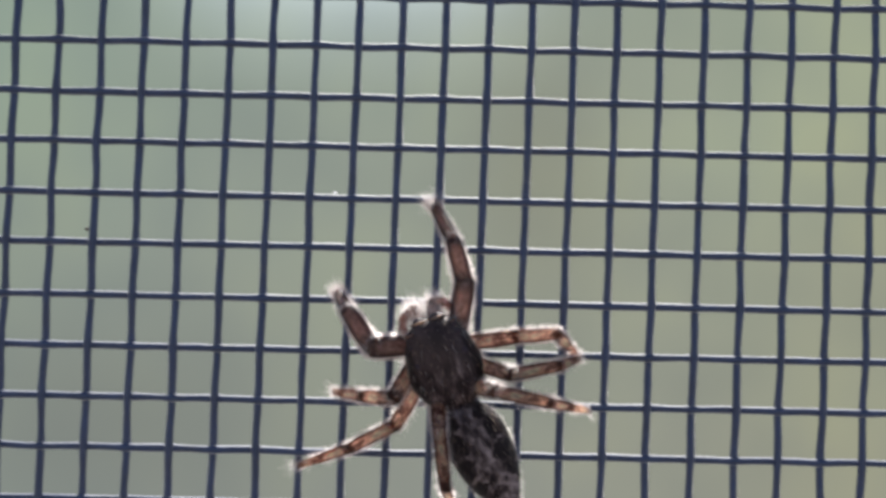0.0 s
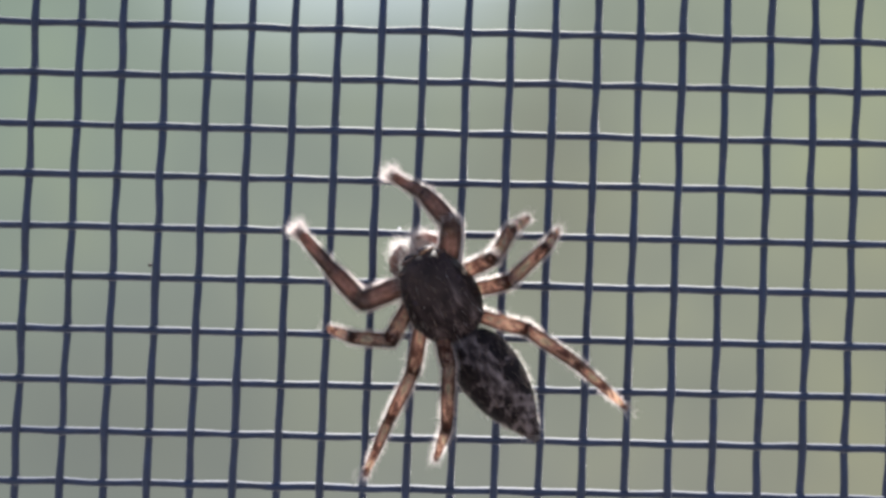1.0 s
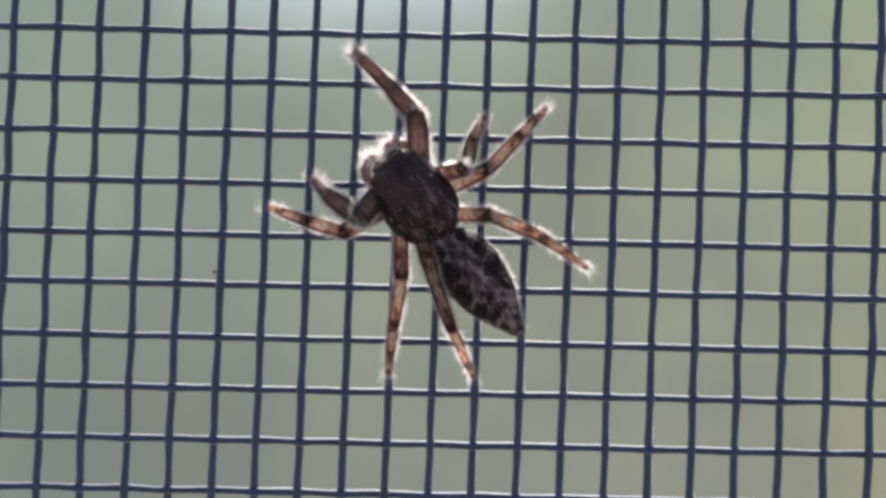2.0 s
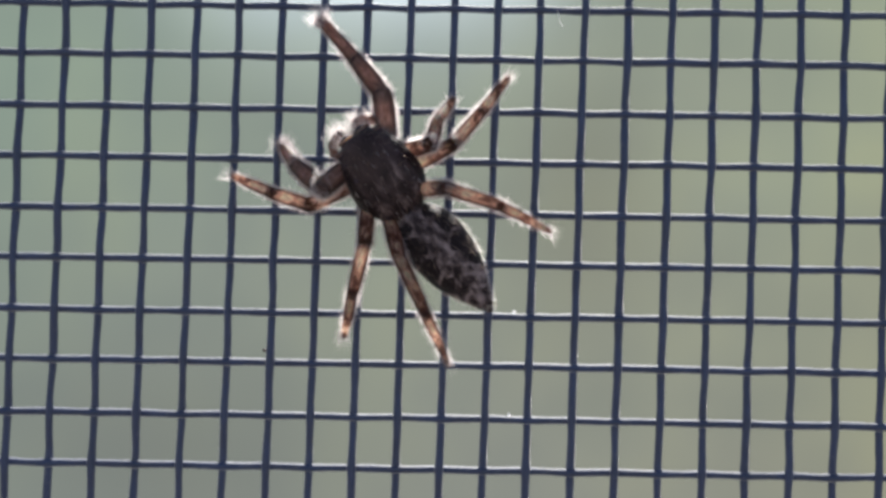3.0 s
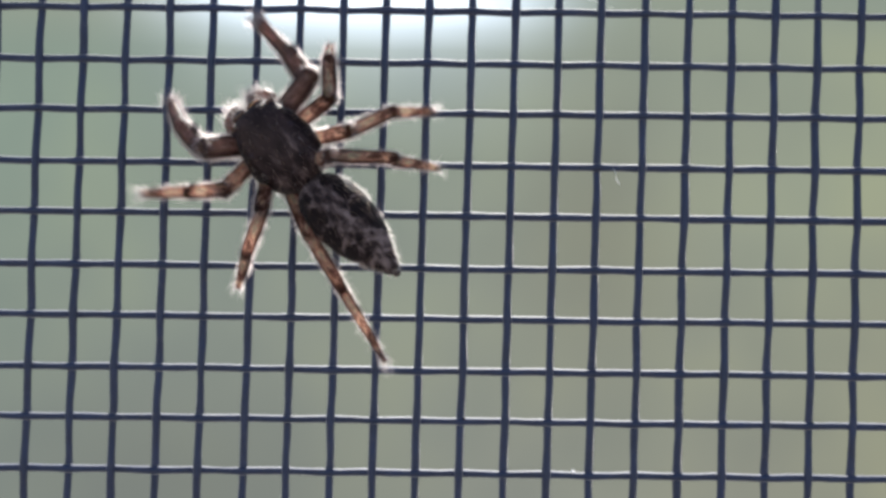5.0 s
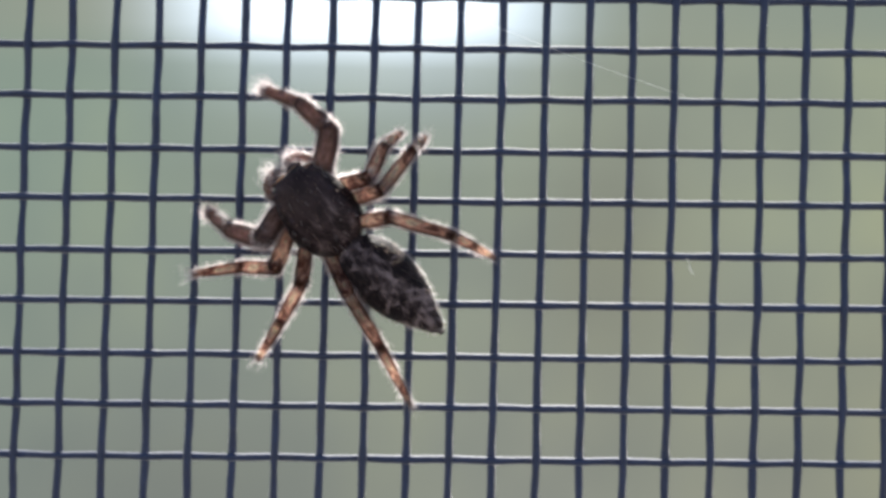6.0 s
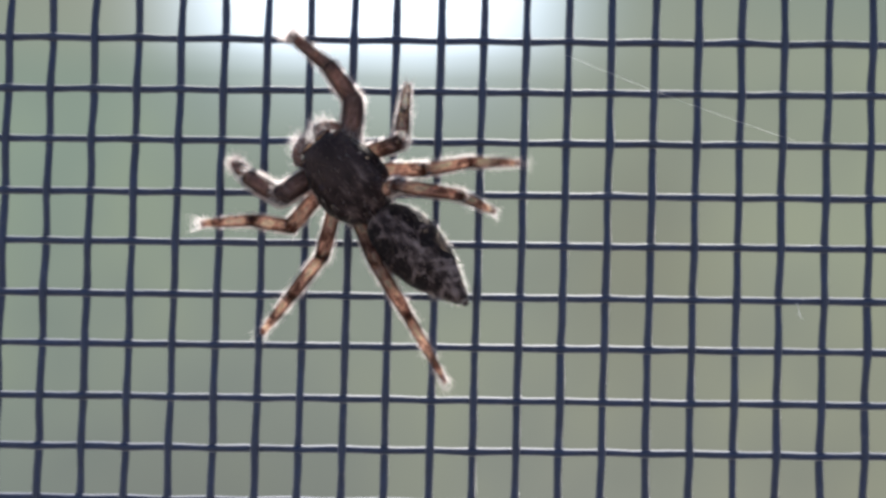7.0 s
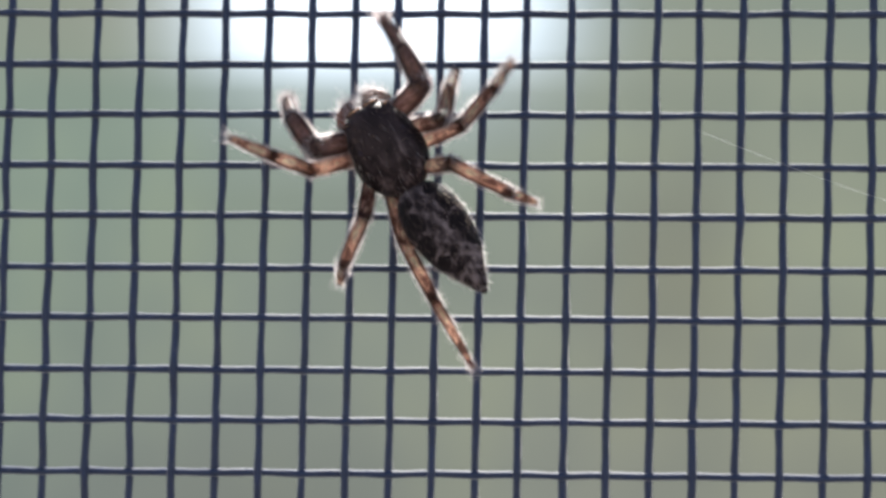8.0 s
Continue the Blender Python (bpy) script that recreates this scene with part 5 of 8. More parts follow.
    walk(LEGS["L2"][0], [
        (0.0, pose(-0.000850, 0.001800, 0.001150, 42.9, -0.0, 128.0)),
        (0.2, pose(-0.000850, 0.001800, 0.001150, 44.8, -0.0, 132.0)),
        (0.3, pose(-0.000850, 0.001800, 0.001150, 43.6, 0.0, 137.9)),
        (0.5, pose(-0.000850, 0.001800, 0.001150, -4.8, -0.0, 90.4)),
        (0.7, pose(-0.000850, 0.001800, 0.001150, 26.5, -0.0, 94.9)),
        (0.8, pose(-0.000850, 0.001800, 0.001150, 40.5, 0.0, 108.9)),
        (1.0, pose(-0.000850, 0.001800, 0.001150, 32.5, 0.0, 120.9)),
        (1.2, pose(-0.000850, 0.001800, 0.001150, 47.3, -0.0, 125.6)),
        (1.45, pose(-0.000850, 0.001800, 0.001150, 46.9, -0.0, 132.7)),
        (1.7, pose(-0.000850, 0.001800, 0.001150, 30.0, -0.0, 94.3)),
        (1.9, pose(-0.000850, 0.001800, 0.001150, -0.6, -0.0, 78.2)),
        (2.1, pose(-0.000850, 0.001800, 0.001150, 21.1, -0.0, 91.6)),
        (2.3, pose(-0.000850, 0.001800, 0.001150, 39.2, -0.0, 122.4)),
        (2.5, pose(-0.000850, 0.001800, 0.001150, 46.9, -0.0, 132.7)),
        (2.8, pose(-0.000850, 0.001800, 0.001150, 30.0, -0.0, 94.3)),
        (3.0, pose(-0.000850, 0.001800, 0.001150, -0.6, -0.0, 78.2)),
        (3.2, pose(-0.000850, 0.001800, 0.001150, 21.1, -0.0, 91.6)),
        (3.5, pose(-0.000850, 0.001800, 0.001150, 37.6, -0.0, 109.3)),
        (3.7, pose(-0.000850, 0.001800, 0.001150, 36.4, -0.0, 120.2)),
        (3.8, pose(-0.000850, 0.001800, 0.001150, 39.3, -0.0, 116.5)),
        (4.0, pose(-0.000850, 0.001800, 0.001150, -17.2, -0.0, 90.8)),
        (4.2, pose(-0.000850, 0.001800, 0.001150, -0.9, -0.0, 74.0)),
        (4.4, pose(-0.000850, 0.001800, 0.001150, 21.1, -0.0, 91.6)),
        (4.65, pose(-0.000850, 0.001800, 0.001150, 37.6, -0.0, 109.3)),
        (4.85, pose(-0.000850, 0.001800, 0.001150, 46.9, -0.0, 132.7)),
        (5.05, pose(-0.000850, 0.001800, 0.001150, 30.0, -0.0, 94.3)),
        (5.3, pose(-0.000850, 0.001800, 0.001150, 25.6, 0.0, 122.6)),
        (5.5, pose(-0.000850, 0.001800, 0.001150, 16.9, -0.0, 110.9)),
        (5.8, pose(-0.000850, 0.001800, 0.001150, 19.4, -0.0, 116.2)),
        (6.0, pose(-0.000850, 0.001800, 0.001150, 17.2, 0.0, 119.6)),
        (6.2, pose(-0.000850, 0.001800, 0.001150, -8.3, -0.0, 89.6)),
        (6.3, pose(-0.000850, 0.001800, 0.001150, 28.6, -0.0, 102.8)),
        (6.5, pose(-0.000850, 0.001800, 0.001150, 1.8, -0.0, 79.6)),
        (6.7, pose(-0.000850, 0.001800, 0.001150, 13.9, -0.0, 91.6)),
        (6.8, pose(-0.000850, 0.001800, 0.001150, 17.7, -0.0, 98.6)),
        (7.0, pose(-0.000850, 0.001800, 0.001150, -14.1, 0.0, 96.2)),
        (7.2, pose(-0.000850, 0.001800, 0.001150, -1.5, -0.0, 83.3)),
        (7.3, pose(-0.000850, 0.001800, 0.001150, 29.2, -0.0, 102.5)),
        (7.5, pose(-0.000850, 0.001800, 0.001150, 35.7, -0.0, 114.5)),
        (7.7, pose(-0.000850, 0.001800, 0.001150, -3.2, -0.0, 108.9)),
        (7.8, pose(-0.000850, 0.001800, 0.001150, 34.4, 0.0, 119.3)),
        (8.0, pose(-0.000850, 0.001800, 0.001150, 0.0, -0.0, 72.9)),
    ])
    walk(LEGS["L2"][1], [
        (0.0, pose(-0.001776, 0.001076, 0.002243, -39.6, -0.0, 71.7)),
        (0.2, pose(-0.001696, 0.001038, 0.002281, -41.6, -0.0, 82.0)),
        (0.3, pose(-0.001629, 0.000937, 0.002256, -19.7, 0.0, 65.4)),
        (0.5, pose(-0.002449, 0.001789, 0.001017, -2.4, -0.0, 44.1)),
        (0.7, pose(-0.002281, 0.001677, 0.001866, -23.1, -0.0, 45.9)),
        (0.8, pose(-0.002004, 0.001405, 0.002193, -30.5, 0.0, 55.3)),
        (1.0, pose(-0.002011, 0.001105, 0.002013, -23.4, 0.0, 56.8)),
        (1.2, pose(-0.001734, 0.001167, 0.002330, -44.3, -0.0, 63.8)),
        (1.45, pose(-0.001655, 0.001056, 0.002322, -47.8, 0.0, 79.8)),
        (1.7, pose(-0.002236, 0.001696, 0.001952, -12.4, -0.0, 44.5)),
        (1.9, pose(-0.002421, 0.002128, 0.001132, -11.3, -0.0, 36.1)),
        (2.1, pose(-0.002347, 0.001758, 0.001727, -25.3, -0.0, 41.2)),
        (2.3, pose(-0.001900, 0.001134, 0.002165, -30.5, 0.0, 63.5)),
        (2.5, pose(-0.001655, 0.001056, 0.002322, -47.8, 0.0, 79.8)),
        (2.8, pose(-0.002236, 0.001696, 0.001952, -12.4, -0.0, 44.5)),
        (3.0, pose(-0.002421, 0.002128, 0.001132, -11.3, -0.0, 36.1)),
        (3.2, pose(-0.002347, 0.001758, 0.001727, -25.3, -0.0, 41.2)),
        (3.5, pose(-0.002051, 0.001380, 0.002129, -32.6, -0.0, 56.3)),
        (3.7, pose(-0.001966, 0.001151, 0.002103, -36.6, -0.0, 60.7)),
        (3.8, pose(-0.001961, 0.001246, 0.002167, -38.4, 0.0, 63.7)),
        (4.0, pose(-0.002383, 0.001779, 0.000676, -10.0, 0.0, 44.3)),
        (4.2, pose(-0.002393, 0.002242, 0.001125, -4.3, -0.0, 35.8)),
        (4.4, pose(-0.002347, 0.001758, 0.001727, -25.3, -0.0, 41.2)),
        (4.65, pose(-0.002051, 0.001380, 0.002129, -32.6, -0.0, 56.3)),
        (4.85, pose(-0.001655, 0.001056, 0.002322, -47.8, 0.0, 79.8)),
        (5.05, pose(-0.002236, 0.001696, 0.001952, -12.4, -0.0, 44.5)),
        (5.3, pose(-0.002069, 0.001020, 0.001844, -31.6, -0.0, 64.8)),
        (5.5, pose(-0.002285, 0.001251, 0.001615, -27.7, -0.0, 51.6)),
        (5.8, pose(-0.002209, 0.001132, 0.001682, -27.2, -0.0, 52.1)),
        (6.0, pose(-0.002183, 0.001043, 0.001625, -28.2, -0.0, 46.1)),
        (6.2, pose(-0.002438, 0.001811, 0.000919, -15.3, 0.0, 37.5)),
        (6.3, pose(-0.002224, 0.001488, 0.001919, -35.1, 0.0, 44.7)),
        (6.5, pose(-0.002428, 0.002089, 0.001200, -18.5, -0.0, 42.5)),
        (6.7, pose(-0.002407, 0.001756, 0.001537, -23.2, -0.0, 35.2)),
        (6.8, pose(-0.002362, 0.001571, 0.001637, -34.5, -0.0, 33.1)),
        (7.0, pose(-0.002397, 0.001632, 0.000758, -6.0, -0.0, 39.2)),
        (7.2, pose(-0.002444, 0.001986, 0.001109, -8.8, 0.0, 38.3)),
        (7.3, pose(-0.002217, 0.001497, 0.001934, -32.5, -0.0, 44.0)),
        (7.5, pose(-0.002036, 0.001260, 0.002087, -27.0, -0.0, 59.0)),
        (7.7, pose(-0.002366, 0.001280, 0.001060, 34.5, -0.0, 85.7)),
        (7.8, pose(-0.002005, 0.001153, 0.002057, -34.9, -0.0, 57.8)),
        (8.0, pose(-0.002384, 0.002272, 0.001151, 1.0, -0.0, 38.4)),
    ])
    walk(LEGS["L2"][2], [
        (0.0, pose(-0.002719, 0.001388, 0.001422, -52.4, -0.0, 70.8)),
        (0.2, pose(-0.002651, 0.001173, 0.001425, -52.8, 0.0, 89.3)),
        (0.3, pose(-0.002733, 0.001441, 0.001822, -34.2, -0.0, 69.7)),
        (0.5, pose(-0.003346, 0.002713, 0.000963, -6.5, -0.0, 43.1)),
        (0.7, pose(-0.003132, 0.002502, 0.001361, -39.2, 0.0, 45.6)),
        (0.8, pose(-0.002917, 0.002038, 0.001540, -33.1, -0.0, 43.0)),
        (1.0, pose(-0.003001, 0.001753, 0.001501, -57.1, -0.0, 47.9)),
        (1.2, pose(-0.002563, 0.001574, 0.001431, -52.9, -0.0, 70.3)),
        (1.45, pose(-0.002507, 0.001209, 0.001367, -50.1, -0.0, 69.5)),
        (1.7, pose(-0.003118, 0.002594, 0.001675, -4.5, 0.0, 46.3)),
        (1.9, pose(-0.003165, 0.003150, 0.000881, -25.0, -0.0, 30.1)),
        (2.1, pose(-0.003114, 0.002635, 0.001176, -39.2, -0.0, 36.9)),
        (2.3, pose(-0.002893, 0.001630, 0.001511, -60.3, -0.0, 45.5)),
        (2.5, pose(-0.002507, 0.001209, 0.001367, -50.1, -0.0, 69.5)),
        (2.8, pose(-0.003118, 0.002594, 0.001675, -4.5, 0.0, 46.3)),
        (3.0, pose(-0.003165, 0.003150, 0.000881, -25.0, -0.0, 30.1)),
        (3.2, pose(-0.003114, 0.002635, 0.001176, -39.2, -0.0, 36.9)),
        (3.5, pose(-0.002954, 0.001983, 0.001434, -42.7, -0.0, 58.0)),
        (3.7, pose(-0.002869, 0.001657, 0.001335, -47.3, -0.0, 68.4)),
        (3.8, pose(-0.002866, 0.001694, 0.001366, -48.5, -0.0, 77.9)),
        (4.0, pose(-0.003270, 0.002687, 0.000453, -9.8, -0.0, 45.9)),
        (4.2, pose(-0.003145, 0.003284, 0.001028, -15.0, -0.0, 34.5)),
        (4.4, pose(-0.003114, 0.002635, 0.001176, -39.2, -0.0, 36.9)),
        (4.65, pose(-0.002954, 0.001983, 0.001434, -42.7, -0.0, 58.0)),
        (4.85, pose(-0.002507, 0.001209, 0.001367, -50.1, -0.0, 69.5)),
        (5.05, pose(-0.003118, 0.002594, 0.001675, -4.5, 0.0, 46.3)),
        (5.3, pose(-0.003063, 0.001487, 0.001169, -38.7, -0.0, 68.3)),
        (5.5, pose(-0.003179, 0.001960, 0.001017, -32.5, 0.0, 52.3)),
        (5.8, pose(-0.003114, 0.001836, 0.001093, -28.3, 0.0, 55.2)),
        (6.0, pose(-0.003001, 0.001830, 0.001016, -13.4, -0.0, 56.7)),
        (6.2, pose(-0.003195, 0.002797, 0.000579, -10.0, -0.0, 43.2)),
        (6.3, pose(-0.002965, 0.002238, 0.001178, -39.2, -0.0, 39.1)),
        (6.5, pose(-0.003254, 0.002990, 0.000790, -10.1, -0.0, 44.1)),
        (6.7, pose(-0.003090, 0.002724, 0.001029, -32.0, -0.0, 42.3)),
        (6.8, pose(-0.002943, 0.002461, 0.000908, -24.5, -0.0, 50.9)),
        (7.0, pose(-0.003207, 0.002625, 0.000623, -8.1, -0.0, 51.9)),
        (7.2, pose(-0.003233, 0.002986, 0.000912, -28.1, -0.0, 35.8)),
        (7.3, pose(-0.002973, 0.002279, 0.001242, -41.0, -0.0, 32.5)),
        (7.5, pose(-0.003020, 0.001852, 0.001502, -57.2, -0.0, 43.7)),
        (7.7, pose(-0.003425, 0.001359, 0.001790, -81.7, 1.0, -176.5)),
        (7.8, pose(-0.002900, 0.001715, 0.001318, -45.9, -0.0, 70.8)),
        (8.0, pose(-0.003185, 0.003282, 0.001172, -16.9, -0.0, 35.3)),
    ])
    walk(LEGS["R2"][0], [
        (0.0, pose(0.000850, 0.001800, 0.001150, 4.1, 0.0, -102.2)),
        (0.2, pose(0.000850, 0.001800, 0.001150, 28.3, -0.0, -95.2)),
        (0.3, pose(0.000850, 0.001800, 0.001150, 29.5, -0.0, -61.6)),
        (0.5, pose(0.000850, 0.001800, 0.001150, 31.2, -0.0, -62.3)),
        (0.7, pose(0.000850, 0.001800, 0.001150, 38.0, 0.0, -72.4)),
        (0.8, pose(0.000850, 0.001800, 0.001150, 40.6, -0.0, -76.3)),
        (1.0, pose(0.000850, 0.001800, 0.001150, 45.3, -0.0, -94.1)),
        (1.2, pose(0.000850, 0.001800, 0.001150, 3.2, 0.0, -61.4)),
        (1.45, pose(0.000850, 0.001800, 0.001150, 8.0, -0.0, -83.3)),
        (1.7, pose(0.000850, 0.001800, 0.001150, 40.1, -0.0, -104.8)),
        (1.9, pose(0.000850, 0.001800, 0.001150, 51.3, -0.0, -120.6)),
        (2.1, pose(0.000850, 0.001800, 0.001150, 49.4, -0.0, -120.6)),
        (2.3, pose(0.000850, 0.001800, 0.001150, 10.1, -0.0, -66.9)),
        (2.5, pose(0.000850, 0.001800, 0.001150, 8.0, -0.0, -83.3)),
        (2.8, pose(0.000850, 0.001800, 0.001150, 40.1, -0.0, -104.8)),
        (3.0, pose(0.000850, 0.001800, 0.001150, 51.3, -0.0, -120.6)),
        (3.2, pose(0.000850, 0.001800, 0.001150, 49.4, -0.0, -120.6)),
        (3.5, pose(0.000850, 0.001800, 0.001150, 41.4, -0.0, -59.1)),
        (3.7, pose(0.000850, 0.001800, 0.001150, 25.8, -0.0, -76.8)),
        (3.8, pose(0.000850, 0.001800, 0.001150, 24.3, -0.0, -77.8)),
        (4.0, pose(0.000850, 0.001800, 0.001150, -3.1, 0.0, -90.8)),
        (4.2, pose(0.000850, 0.001800, 0.001150, 56.6, -0.0, -129.0)),
        (4.4, pose(0.000850, 0.001800, 0.001150, 49.4, -0.0, -120.6)),
        (4.65, pose(0.000850, 0.001800, 0.001150, 41.4, -0.0, -59.1)),
        (4.85, pose(0.000850, 0.001800, 0.001150, 8.0, -0.0, -83.3)),
        (5.05, pose(0.000850, 0.001800, 0.001150, 40.1, -0.0, -104.8)),
        (5.3, pose(0.000850, 0.001800, 0.001150, 45.0, -0.0, -124.6)),
        (5.5, pose(0.000850, 0.001800, 0.001150, 46.7, -0.0, -117.8)),
        (5.8, pose(0.000850, 0.001800, 0.001150, 48.6, -0.0, -119.5)),
        (6.0, pose(0.000850, 0.001800, 0.001150, 42.4, 0.0, -122.3)),
        (6.2, pose(0.000850, 0.001800, 0.001150, 44.8, -0.0, -121.7)),
        (6.3, pose(0.000850, 0.001800, 0.001150, 7.9, -0.0, -72.0)),
        (6.5, pose(0.000850, 0.001800, 0.001150, 30.9, 0.0, -76.6)),
        (6.7, pose(0.000850, 0.001800, 0.001150, 24.3, 0.0, -89.5)),
        (6.8, pose(0.000850, 0.001800, 0.001150, 25.3, -0.0, -93.8)),
        (7.0, pose(0.000850, 0.001800, 0.001150, 38.8, 0.0, -119.4)),
        (7.2, pose(0.000850, 0.001800, 0.001150, 23.2, -0.0, -92.6)),
        (7.3, pose(0.000850, 0.001800, 0.001150, 0.4, -0.0, -58.9)),
        (7.5, pose(0.000850, 0.001800, 0.001150, 33.2, -0.0, -73.8)),
        (7.7, pose(0.000850, 0.001800, 0.001150, 6.6, -0.0, -83.4)),
        (7.8, pose(0.000850, 0.001800, 0.001150, -0.6, -0.0, -82.3)),
        (8.0, pose(0.000850, 0.001800, 0.001150, 42.5, -0.0, -115.4)),
    ])
    walk(LEGS["R2"][1], [
        (0.0, pose(0.002415, 0.001463, 0.001264, 4.6, -0.0, -106.3)),
        (0.2, pose(0.002257, 0.001672, 0.001911, -47.6, -0.0, -51.8)),
        (0.3, pose(0.002079, 0.002463, 0.001940, -21.0, -0.0, -27.0)),
        (0.5, pose(0.002066, 0.002438, 0.001981, -14.6, -0.0, -23.0)),
        (0.7, pose(0.002056, 0.002183, 0.002138, -24.4, 0.0, -35.1)),
        (0.8, pose(0.002034, 0.002090, 0.002194, -25.0, -0.0, -47.4)),
        (1.0, pose(0.001975, 0.001719, 0.002291, -34.3, -0.0, -63.9)),
        (1.2, pose(0.002257, 0.002567, 0.001239, 11.3, 0.0, -29.4)),
        (1.45, pose(0.002429, 0.001985, 0.001373, 7.9, -0.0, -27.7)),
        (1.7, pose(0.002037, 0.001486, 0.002184, -28.9, -0.0, -41.8)),
        (1.9, pose(0.001714, 0.001288, 0.002402, -47.4, -0.0, -49.1)),
        (2.1, pose(0.001749, 0.001269, 0.002369, -33.6, -0.0, -51.9)),
        (2.3, pose(0.002304, 0.002419, 0.001432, -10.3, -0.0, -39.4)),
        (2.5, pose(0.002429, 0.001985, 0.001373, 7.9, -0.0, -27.7)),
        (2.8, pose(0.002037, 0.001486, 0.002184, -28.9, -0.0, -41.8)),
        (3.0, pose(0.001714, 0.001288, 0.002402, -47.4, -0.0, -49.1)),
        (3.2, pose(0.001749, 0.001269, 0.002369, -33.6, -0.0, -51.9)),
        (3.5, pose(0.001883, 0.002419, 0.002211, -31.9, -0.0, -22.5)),
        (3.7, pose(0.002257, 0.002130, 0.001849, -15.5, -0.0, -21.3)),
        (3.8, pose(0.002280, 0.002108, 0.001809, -2.9, -0.0, -18.8)),
        (4.0, pose(0.002452, 0.001778, 0.001064, 42.6, -0.0, -36.0)),
        (4.2, pose(0.001536, 0.001244, 0.002490, -45.4, -0.0, -73.8)),
        (4.4, pose(0.001749, 0.001269, 0.002369, -33.6, -0.0, -51.9)),
        (4.65, pose(0.001883, 0.002419, 0.002211, -31.9, -0.0, -22.5)),
        (4.85, pose(0.002429, 0.001985, 0.001373, 7.9, -0.0, -27.7)),
        (5.05, pose(0.002037, 0.001486, 0.002184, -28.9, -0.0, -41.8)),
        (5.3, pose(0.001784, 0.001155, 0.002285, -34.4, 0.0, -53.5)),
        (5.5, pose(0.001824, 0.001288, 0.002318, -40.8, -0.0, -56.5)),
        (5.8, pose(0.001774, 0.001277, 0.002354, -42.0, 0.0, -57.8)),
        (6.0, pose(0.001851, 0.001167, 0.002233, -29.9, 0.0, -62.3)),
        (6.2, pose(0.001819, 0.001202, 0.002281, -43.5, -0.0, -52.1)),
        (6.3, pose(0.002362, 0.002291, 0.001372, -5.6, -0.0, -28.9)),
        (6.5, pose(0.002189, 0.002118, 0.001975, -26.0, -0.0, -26.6)),
        (6.7, pose(0.002313, 0.001814, 0.001810, -20.9, -0.0, -35.2)),
        (6.8, pose(0.002298, 0.001704, 0.001835, -13.1, 0.0, -40.7)),
        (7.0, pose(0.001939, 0.001186, 0.002156, -37.2, 0.0, -45.5)),
        (7.2, pose(0.002324, 0.001733, 0.001782, -19.5, 0.0, -33.3)),
        (7.3, pose(0.002224, 0.002630, 0.001161, 3.1, 0.0, -30.0)),
        (7.5, pose(0.002140, 0.002174, 0.002029, -26.6, -0.0, -25.0)),
        (7.7, pose(0.002434, 0.001983, 0.001336, 12.7, 0.0, -23.5)),
        (7.8, pose(0.002440, 0.002015, 0.001134, 41.6, -0.0, -28.4)),
        (8.0, pose(0.001919, 0.001292, 0.002235, -34.6, -0.0, -41.6)),
    ])
